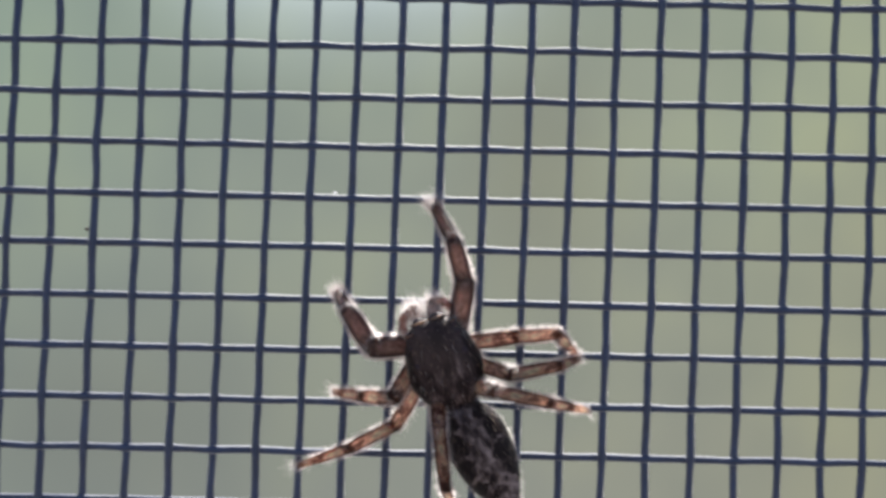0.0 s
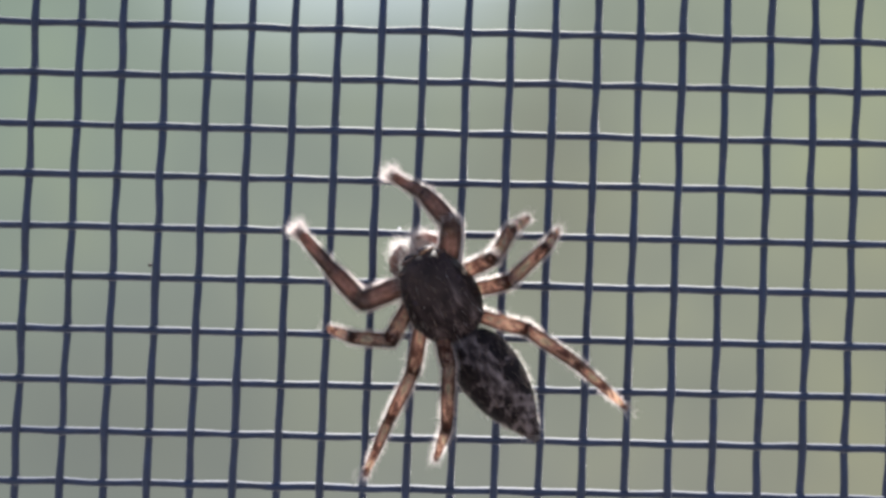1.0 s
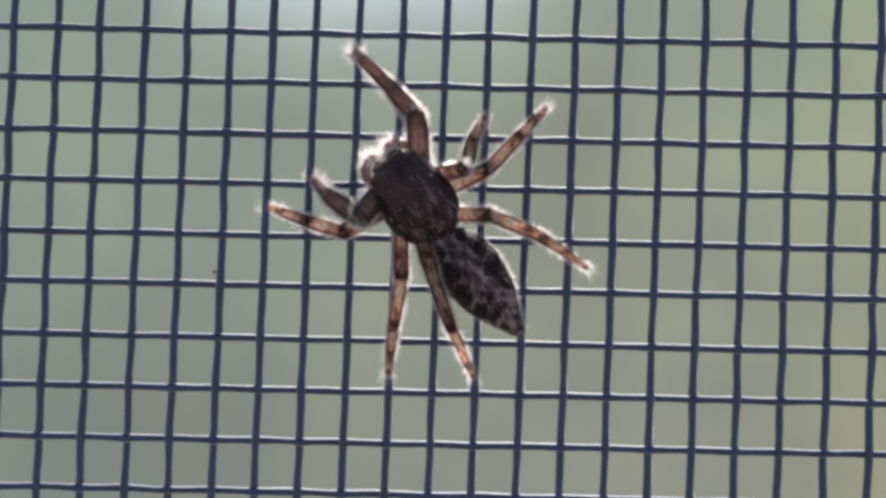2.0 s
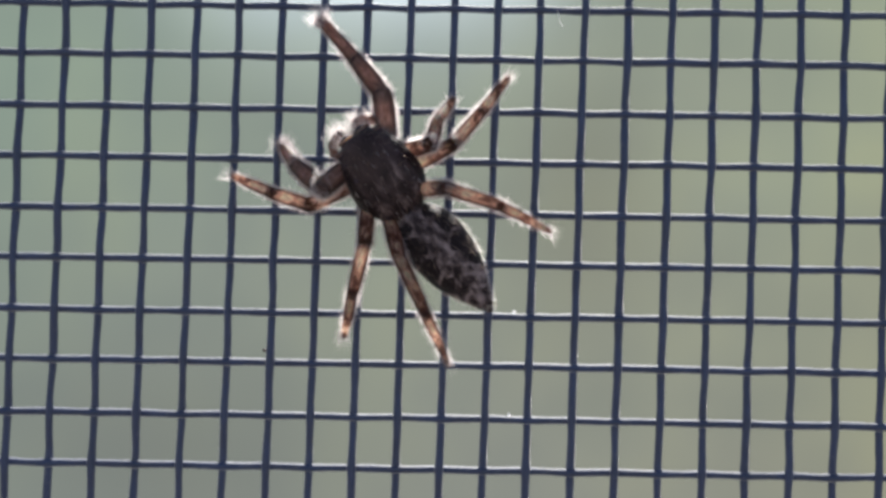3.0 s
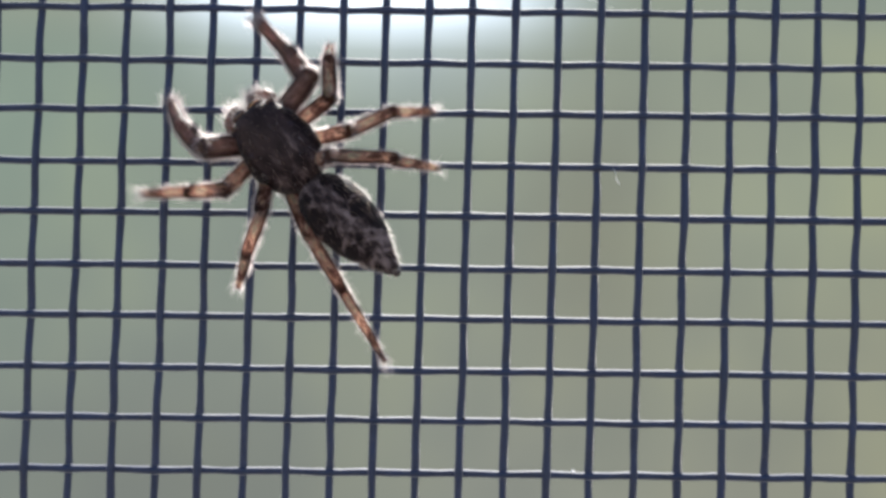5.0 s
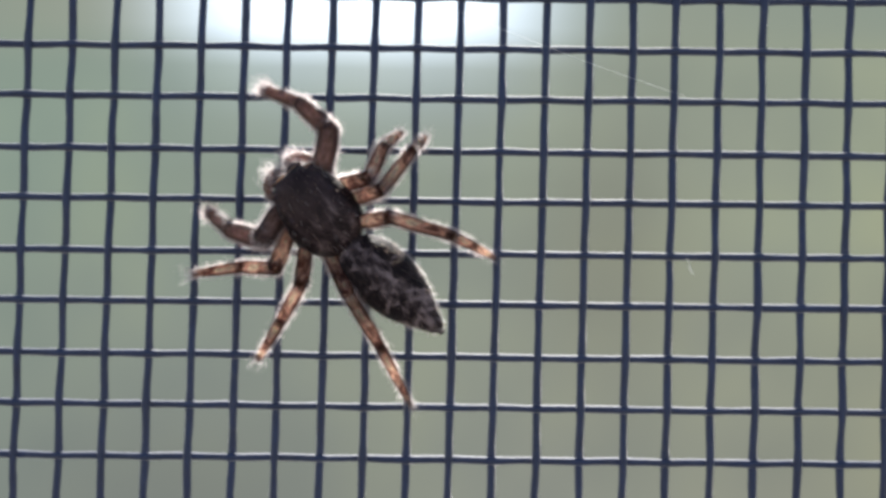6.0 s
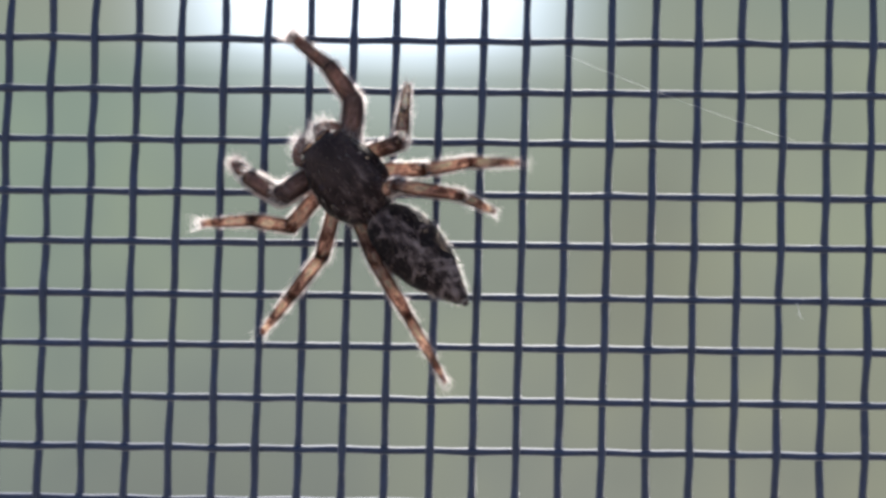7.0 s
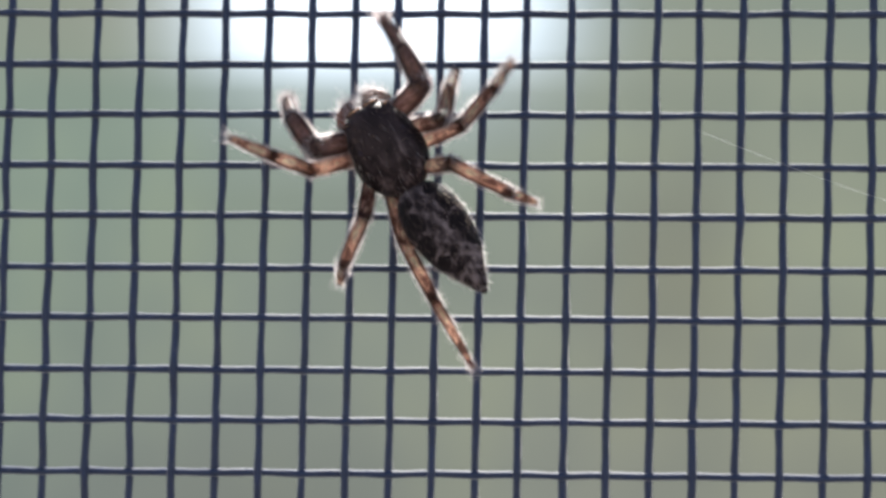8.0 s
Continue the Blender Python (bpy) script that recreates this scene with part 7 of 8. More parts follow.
    walk(LEGS["R3"][1], [
        (0.0, pose(0.001831, 0.000519, 0.002379, -21.7, -0.0, -102.5)),
        (0.2, pose(0.001939, 0.000443, 0.002230, -31.6, -0.0, -117.9)),
        (0.3, pose(0.001938, 0.000334, 0.002146, -40.8, 0.0, -123.8)),
        (0.5, pose(0.001925, 0.000279, 0.002111, -29.1, 0.0, -123.0)),
        (0.7, pose(0.002405, 0.001347, 0.001812, -28.8, -0.0, -66.4)),
        (0.8, pose(0.002070, 0.001251, 0.002343, -27.3, -0.0, -62.6)),
        (1.0, pose(0.002021, 0.000857, 0.002345, -20.5, -0.0, -78.5)),
        (1.2, pose(0.001804, 0.000661, 0.002468, -34.2, -0.0, -98.1)),
        (1.45, pose(0.002088, 0.000318, 0.001925, -3.3, 0.0, -110.9)),
        (1.7, pose(0.001932, 0.000494, 0.002272, -37.4, 0.0, -93.2)),
        (1.9, pose(0.002298, 0.000932, 0.002000, -31.0, -0.0, -74.4)),
        (2.1, pose(0.002223, 0.000776, 0.002063, -20.7, -0.0, -86.5)),
        (2.3, pose(0.001691, 0.000616, 0.002529, -28.6, 0.0, -93.6)),
        (2.5, pose(0.002088, 0.000318, 0.001925, -3.3, 0.0, -110.9)),
        (2.8, pose(0.001932, 0.000494, 0.002272, -37.4, 0.0, -93.2)),
        (3.0, pose(0.002298, 0.000932, 0.002000, -31.0, -0.0, -74.4)),
        (3.2, pose(0.002223, 0.000776, 0.002063, -20.7, -0.0, -86.5)),
        (3.5, pose(0.001960, 0.000234, 0.002020, -16.6, 0.0, -107.1)),
        (3.7, pose(0.002172, 0.000129, 0.001244, 3.7, -0.0, -112.9)),
        (3.8, pose(0.002136, 0.000093, 0.001314, -3.1, -0.0, -110.2)),
        (4.0, pose(0.002382, 0.001042, 0.001863, -25.3, -0.0, -64.8)),
        (4.2, pose(0.001387, 0.000471, 0.002620, -32.8, 0.0, -79.7)),
        (4.4, pose(0.002223, 0.000776, 0.002063, -20.7, -0.0, -86.5)),
        (4.65, pose(0.001960, 0.000234, 0.002020, -16.6, 0.0, -107.1)),
        (4.85, pose(0.002088, 0.000318, 0.001925, -3.3, 0.0, -110.9)),
        (5.05, pose(0.001932, 0.000494, 0.002272, -37.4, 0.0, -93.2)),
        (5.3, pose(0.001875, 0.000835, 0.002472, -47.0, -0.0, -73.9)),
        (5.5, pose(0.001742, 0.000723, 0.002537, -33.5, -0.0, -77.1)),
        (5.8, pose(0.001805, 0.000705, 0.002485, -26.4, -0.0, -75.6)),
        (6.0, pose(0.001899, 0.000637, 0.002380, -20.3, -0.0, -77.6)),
        (6.2, pose(0.001728, 0.000412, 0.002397, -22.5, -0.0, -88.7)),
        (6.3, pose(0.001846, 0.000445, 0.002322, -18.8, -0.0, -97.0)),
        (6.5, pose(0.001898, 0.000237, 0.002100, -7.8, -0.0, -111.8)),
        (6.7, pose(0.002162, 0.000131, 0.001347, 12.0, -0.0, -120.5)),
        (6.8, pose(0.002057, 0.000004, 0.001315, 9.9, -0.0, -121.6)),
        (7.0, pose(0.001970, 0.000109, 0.001842, -27.7, -0.0, -118.9)),
        (7.2, pose(0.002259, 0.000775, 0.002004, -18.0, -0.0, -72.4)),
        (7.3, pose(0.002077, 0.000699, 0.002225, -25.6, -0.0, -77.7)),
        (7.5, pose(0.002066, 0.000542, 0.002150, -22.6, -0.0, -94.0)),
        (7.7, pose(0.002363, 0.000431, 0.001098, 24.3, -0.0, -102.6)),
        (7.8, pose(0.002206, 0.000303, 0.001654, -14.4, 0.0, -99.2)),
        (8.0, pose(0.002329, 0.000891, 0.001927, -17.6, -0.0, -71.0)),
    ])
    walk(LEGS["R3"][2], [
        (0.0, pose(0.003322, 0.000189, 0.001771, -62.8, -0.0, -104.7)),
        (0.2, pose(0.003175, -0.000212, 0.001368, -42.5, -0.0, -122.1)),
        (0.3, pose(0.002972, -0.000358, 0.001073, -30.1, -0.0, -128.6)),
        (0.5, pose(0.003128, -0.000504, 0.001312, -12.8, -0.0, -129.5)),
        (0.7, pose(0.003725, 0.001922, 0.001019, -29.4, -0.0, -59.9)),
        (0.8, pose(0.003366, 0.001922, 0.001588, -52.4, -0.0, -50.8)),
        (1.0, pose(0.003528, 0.001164, 0.001769, -63.0, -0.0, -73.7)),
        (1.2, pose(0.003149, 0.000470, 0.001545, -50.3, -0.0, -97.2)),
        (1.45, pose(0.003620, -0.000268, 0.001832, -65.1, -0.0, -138.3)),
        (1.7, pose(0.003234, 0.000422, 0.001273, -36.8, -0.0, -104.5)),
        (1.9, pose(0.003654, 0.001310, 0.001154, -34.2, -0.0, -71.7)),
        (2.1, pose(0.003757, 0.000870, 0.001484, -47.0, -0.0, -91.9)),
        (2.3, pose(0.003130, 0.000525, 0.001743, -61.8, -0.0, -124.7)),
        (2.5, pose(0.003620, -0.000268, 0.001832, -65.1, -0.0, -138.3)),
        (2.8, pose(0.003234, 0.000422, 0.001273, -36.8, -0.0, -104.5)),
        (3.0, pose(0.003654, 0.001310, 0.001154, -34.2, -0.0, -71.7)),
        (3.2, pose(0.003757, 0.000870, 0.001484, -47.0, -0.0, -91.9)),
        (3.5, pose(0.003465, -0.000229, 0.001551, -41.3, -0.0, -116.7)),
        (3.7, pose(0.003682, -0.000509, 0.001351, -39.0, 0.0, -125.6)),
        (3.8, pose(0.003675, -0.000474, 0.001227, -32.1, -0.0, -128.5)),
        (4.0, pose(0.003725, 0.001675, 0.001160, -33.2, 0.0, -56.8)),
        (4.2, pose(0.002745, 0.000717, 0.001730, -62.3, -0.0, -78.4)),
        (4.4, pose(0.003757, 0.000870, 0.001484, -47.0, -0.0, -91.9)),
        (4.65, pose(0.003465, -0.000229, 0.001551, -41.3, -0.0, -116.7)),
        (4.85, pose(0.003620, -0.000268, 0.001832, -65.1, -0.0, -138.3)),
        (5.05, pose(0.003234, 0.000422, 0.001273, -36.8, -0.0, -104.5)),
        (5.3, pose(0.002951, 0.001145, 0.001270, -38.9, -0.0, -70.1)),
        (5.5, pose(0.003077, 0.001029, 0.001629, -56.7, -0.0, -67.1)),
        (5.8, pose(0.003230, 0.001070, 0.001753, -63.2, -0.0, -70.3)),
        (6.0, pose(0.003404, 0.000967, 0.001811, -66.6, -0.0, -71.1)),
        (6.2, pose(0.003246, 0.000446, 0.001769, -62.6, -0.0, -90.8)),
        (6.3, pose(0.003389, 0.000255, 0.001792, -64.1, -0.0, -106.7)),
        (6.5, pose(0.003409, -0.000368, 0.001877, -68.1, -0.0, -126.8)),
        (6.7, pose(0.003547, -0.000684, 0.001688, -55.9, -0.0, -139.1)),
        (6.8, pose(0.003436, -0.000844, 0.001597, -51.1, 0.0, -140.9)),
        (7.0, pose(0.003242, -0.000595, 0.001077, -30.4, -0.0, -128.8)),
        (7.2, pose(0.003748, 0.001248, 0.001497, -46.9, -0.0, -72.7)),
        (7.3, pose(0.003525, 0.001014, 0.001516, -48.5, -0.0, -80.2)),
        (7.5, pose(0.003579, 0.000435, 0.001520, -48.4, 0.0, -89.3)),
        (7.7, pose(0.003825, 0.000104, 0.001773, -48.6, -0.0, -107.8)),
        (7.8, pose(0.003778, 0.000049, 0.001246, -36.8, -0.0, -112.1)),
        (8.0, pose(0.003810, 0.001401, 0.001432, -45.1, -0.0, -62.0)),
    ])
    walk(LEGS["L4"][0], [
        (0.0, pose(-0.000550, 0.000550, 0.001150, 68.3, -0.0, 162.6)),
        (0.2, pose(-0.000550, 0.000550, 0.001150, 71.0, -0.0, 169.7)),
        (0.3, pose(-0.000550, 0.000550, 0.001150, 62.4, 0.0, 164.7)),
        (0.5, pose(-0.000550, 0.000550, 0.001150, 58.0, -0.0, 165.2)),
        (0.7, pose(-0.000550, 0.000550, 0.001150, 62.1, -0.0, 174.6)),
        (0.8, pose(-0.000550, 0.000550, 0.001150, 61.9, -0.0, 170.9)),
        (1.0, pose(-0.000550, 0.000550, 0.001150, 58.9, -0.0, 164.0)),
        (1.2, pose(-0.000550, 0.000550, 0.001150, 55.9, -0.0, 155.5)),
        (1.45, pose(-0.000550, 0.000550, 0.001150, 28.6, -0.0, 164.2)),
        (1.7, pose(-0.000550, 0.000550, 0.001150, 12.8, -0.0, 165.0)),
        (1.9, pose(-0.000550, 0.000550, 0.001150, 39.3, -0.0, 160.6)),
        (2.1, pose(-0.000550, 0.000550, 0.001150, 55.4, -0.0, 163.3)),
        (2.3, pose(-0.000550, 0.000550, 0.001150, 46.7, -0.0, 158.3)),
        (2.5, pose(-0.000550, 0.000550, 0.001150, 28.6, -0.0, 164.2)),
        (2.8, pose(-0.000550, 0.000550, 0.001150, 12.8, -0.0, 165.0)),
        (3.0, pose(-0.000550, 0.000550, 0.001150, 39.3, -0.0, 160.6)),
        (3.2, pose(-0.000550, 0.000550, 0.001150, 55.4, -0.0, 163.3)),
        (3.5, pose(-0.000550, 0.000550, 0.001150, 30.5, -0.0, 152.2)),
        (3.7, pose(-0.000550, 0.000550, 0.001150, 1.2, -0.0, 155.2)),
        (3.8, pose(-0.000550, 0.000550, 0.001150, 18.4, -0.0, 154.2)),
        (4.0, pose(-0.000550, 0.000550, 0.001150, 13.2, 0.0, 166.5)),
        (4.2, pose(-0.000550, 0.000550, 0.001150, 51.2, -0.0, 159.3)),
        (4.4, pose(-0.000550, 0.000550, 0.001150, 55.4, -0.0, 163.3)),
        (4.65, pose(-0.000550, 0.000550, 0.001150, 30.5, -0.0, 152.2)),
        (4.85, pose(-0.000550, 0.000550, 0.001150, 28.6, -0.0, 164.2)),
        (5.05, pose(-0.000550, 0.000550, 0.001150, 12.8, -0.0, 165.0)),
        (5.3, pose(-0.000550, 0.000550, 0.001150, 22.8, -0.0, 162.7)),
        (5.5, pose(-0.000550, 0.000550, 0.001150, 27.9, -0.0, 168.4)),
        (5.8, pose(-0.000550, 0.000550, 0.001150, 27.3, -0.0, 167.8)),
        (6.0, pose(-0.000550, 0.000550, 0.001150, 29.9, 0.0, 165.7)),
        (6.2, pose(-0.000550, 0.000550, 0.001150, 35.0, -0.0, 167.1)),
        (6.3, pose(-0.000550, 0.000550, 0.001150, 62.6, -0.0, 175.5)),
        (6.5, pose(-0.000550, 0.000550, 0.001150, 51.7, -0.0, 158.0)),
        (6.7, pose(-0.000550, 0.000550, 0.001150, 49.4, 0.0, 166.7)),
        (6.8, pose(-0.000550, 0.000550, 0.001150, 39.9, -0.0, 160.6)),
        (7.0, pose(-0.000550, 0.000550, 0.001150, 21.6, -0.0, 163.3)),
        (7.2, pose(-0.000550, 0.000550, 0.001150, -3.8, 0.0, 165.9)),
        (7.3, pose(-0.000550, 0.000550, 0.001150, 46.3, -0.0, 167.3)),
        (7.5, pose(-0.000550, 0.000550, 0.001150, 49.3, -0.0, 164.2)),
        (7.7, pose(-0.000550, 0.000550, 0.001150, 48.6, 0.0, 166.0)),
        (7.8, pose(-0.000550, 0.000550, 0.001150, 32.0, 0.0, 163.8)),
        (8.0, pose(-0.000550, 0.000550, 0.001150, 12.1, -0.0, 164.3)),
    ])
    walk(LEGS["L4"][1], [
        (0.0, pose(-0.000765, -0.000133, 0.002945, -15.0, 0.0, 165.4)),
        (0.2, pose(-0.000662, -0.000070, 0.002977, -17.8, -0.0, 162.9)),
        (0.3, pose(-0.000786, -0.000314, 0.002863, -14.9, -0.0, 165.4)),
        (0.5, pose(-0.000812, -0.000439, 0.002790, -15.5, -0.0, 168.0)),
        (0.7, pose(-0.000634, -0.000349, 0.002859, -32.9, 0.0, 165.2)),
        (0.8, pose(-0.000694, -0.000349, 0.002854, -30.7, -0.0, 157.1)),
        (1.0, pose(-0.000825, -0.000408, 0.002806, -12.8, -0.0, 148.0)),
        (1.2, pose(-0.001000, -0.000436, 0.002750, -31.4, 0.0, 151.8)),
        (1.45, pose(-0.001011, -0.001082, 0.002076, -36.5, 0.0, 166.3)),
        (1.7, pose(-0.001036, -0.001270, 0.001580, -5.9, -0.0, 170.4)),
        (1.9, pose(-0.001045, -0.000861, 0.002374, -9.1, -0.0, 168.3)),
        (2.1, pose(-0.000866, -0.000502, 0.002740, -29.1, 0.0, 158.0)),
        (2.3, pose(-0.001041, -0.000681, 0.002556, -32.2, -0.0, 160.3)),
        (2.5, pose(-0.001011, -0.001082, 0.002076, -36.5, 0.0, 166.3)),
        (2.8, pose(-0.001036, -0.001270, 0.001580, -5.9, -0.0, 170.4)),
        (3.0, pose(-0.001045, -0.000861, 0.002374, -9.1, -0.0, 168.3)),
        (3.2, pose(-0.000866, -0.000502, 0.002740, -29.1, 0.0, 158.0)),
        (3.5, pose(-0.001327, -0.000923, 0.002130, -21.4, 0.0, 166.6)),
        (3.7, pose(-0.001360, -0.001204, 0.001191, -12.8, -0.0, 169.0)),
        (3.8, pose(-0.001348, -0.001101, 0.001760, -17.2, -0.0, 171.1)),
        (4.0, pose(-0.000990, -0.001280, 0.001590, -3.1, -0.0, 173.5)),
        (4.2, pose(-0.000979, -0.000582, 0.002656, 0.3, -0.0, 158.5)),
        (4.4, pose(-0.000866, -0.000502, 0.002740, -29.1, 0.0, 158.0)),
        (4.65, pose(-0.001327, -0.000923, 0.002130, -21.4, 0.0, 166.6)),
        (4.85, pose(-0.001011, -0.001082, 0.002076, -36.5, 0.0, 166.3)),
        (5.05, pose(-0.001036, -0.001270, 0.001580, -5.9, -0.0, 170.4)),
        (5.3, pose(-0.001079, -0.001150, 0.001900, -7.7, -0.0, 165.3)),
        (5.5, pose(-0.000893, -0.001124, 0.002053, -21.1, -0.0, 166.3)),
        (5.8, pose(-0.000913, -0.001129, 0.002036, -30.1, -0.0, 163.5)),
        (6.0, pose(-0.000964, -0.001074, 0.002113, -14.6, 0.0, 169.1)),
        (6.2, pose(-0.000902, -0.000993, 0.002259, -18.3, -0.0, 162.2)),
        (6.3, pose(-0.000620, -0.000335, 0.002866, -11.1, -0.0, 149.0)),
        (6.5, pose(-0.001000, -0.000561, 0.002666, -7.0, -0.0, 152.9)),
        (6.7, pose(-0.000840, -0.000675, 0.002617, -38.8, -0.0, 155.4)),
        (6.8, pose(-0.001043, -0.000848, 0.002389, -41.7, 0.0, 158.6)),
        (7.0, pose(-0.001066, -0.001171, 0.001862, -23.8, -0.0, 168.8)),
        (7.2, pose(-0.001021, -0.001320, 0.001021, -6.7, -0.0, 173.0)),
        (7.3, pose(-0.000843, -0.000753, 0.002547, -5.9, -0.0, 159.0)),
        (7.5, pose(-0.000894, -0.000663, 0.002614, -1.6, 0.0, 151.7)),
        (7.7, pose(-0.000859, -0.000690, 0.002599, -26.2, 0.0, 162.5)),
        (7.8, pose(-0.001007, -0.001023, 0.002175, -12.1, -0.0, 166.7)),
        (8.0, pose(-0.001062, -0.001269, 0.001557, -6.3, -0.0, 175.3)),
    ])
    walk(LEGS["L4"][2], [
        (0.0, pose(-0.001239, -0.001951, 0.002442, -64.0, -0.0, 171.9)),
        (0.2, pose(-0.001208, -0.001840, 0.002381, -60.7, -0.0, 169.2)),
        (0.3, pose(-0.001260, -0.002133, 0.002362, -60.1, -0.0, 171.3)),
        (0.5, pose(-0.001201, -0.002272, 0.002269, -55.1, -0.0, 170.8)),
        (0.7, pose(-0.001050, -0.001928, 0.001802, -40.3, 0.0, 170.0)),
        (0.8, pose(-0.001346, -0.001889, 0.001860, -43.0, 0.0, 154.1)),
        (1.0, pose(-0.001830, -0.002017, 0.002373, -58.8, -0.0, 136.6)),
        (1.2, pose(-0.001785, -0.001898, 0.001736, -38.1, -0.0, 147.3)),
        (1.45, pose(-0.001383, -0.002602, 0.000920, -11.3, -0.0, 169.6)),
        (1.7, pose(-0.001360, -0.003178, 0.001381, -0.0, 0.0, 170.5)),
        (1.9, pose(-0.001435, -0.002741, 0.002065, -46.8, -0.0, 166.0)),
        (2.1, pose(-0.001504, -0.002077, 0.001794, -39.2, -0.0, 166.2)),
        (2.3, pose(-0.001596, -0.002230, 0.001518, -32.3, -0.0, 162.8)),
        (2.5, pose(-0.001383, -0.002602, 0.000920, -11.3, -0.0, 169.6)),
        (2.8, pose(-0.001360, -0.003178, 0.001381, -0.0, 0.0, 170.5)),
        (3.0, pose(-0.001435, -0.002741, 0.002065, -46.8, -0.0, 166.0)),
        (3.2, pose(-0.001504, -0.002077, 0.001794, -39.2, -0.0, 166.2)),
        (3.5, pose(-0.001748, -0.002685, 0.001421, -9.9, -0.0, 167.2)),
        (3.7, pose(-0.001722, -0.003066, 0.000759, -8.4, -0.0, 173.5)),
        (3.8, pose(-0.001636, -0.002937, 0.001185, -13.5, -0.0, 172.2)),
        (4.0, pose(-0.001209, -0.003210, 0.001484, -20.3, -0.0, 177.8)),
        (4.2, pose(-0.001693, -0.002392, 0.002665, -71.2, -0.0, 137.7)),
        (4.4, pose(-0.001504, -0.002077, 0.001794, -39.2, -0.0, 166.2)),
        (4.65, pose(-0.001748, -0.002685, 0.001421, -9.9, -0.0, 167.2)),
        (4.85, pose(-0.001383, -0.002602, 0.000920, -11.3, -0.0, 169.6)),
        (5.05, pose(-0.001360, -0.003178, 0.001381, -0.0, 0.0, 170.5)),
        (5.3, pose(-0.001567, -0.003016, 0.001639, -34.6, -0.0, 163.9)),
        (5.5, pose(-0.001322, -0.002887, 0.001354, -27.3, 0.0, 157.9)),
        (5.8, pose(-0.001390, -0.002743, 0.001061, -19.7, 0.0, 163.2)),
        (6.0, pose(-0.001322, -0.002922, 0.001624, -34.5, -0.0, 163.0)),
        (6.2, pose(-0.001466, -0.002751, 0.001648, -34.7, -0.0, 161.3)),
        (6.3, pose(-0.001603, -0.001972, 0.002493, -63.7, 0.0, 142.0)),
        (6.5, pose(-0.001880, -0.002279, 0.002428, -59.8, -0.0, 148.1)),
        (6.7, pose(-0.001469, -0.002053, 0.001396, -29.1, 0.0, 161.0)),
        (6.8, pose(-0.001573, -0.002200, 0.001094, -21.3, -0.0, 163.3)),
        (7.0, pose(-0.001411, -0.002916, 0.001075, -20.9, -0.0, 167.0)),
        (7.2, pose(-0.001256, -0.003237, 0.000793, -9.1, -0.0, 173.0)),
        (7.3, pose(-0.001535, -0.002560, 0.002349, -56.6, -0.0, 157.0)),
        (7.5, pose(-0.001816, -0.002375, 0.002562, -65.4, -0.0, 148.8)),
        (7.7, pose(-0.001384, -0.002356, 0.001742, -38.3, -0.0, 163.7)),
        (7.8, pose(-0.001445, -0.002874, 0.001766, -38.4, -0.0, 170.4)),
        (8.0, pose(-0.001222, -0.003195, 0.001342, -17.2, -0.0, 177.8)),
    ])
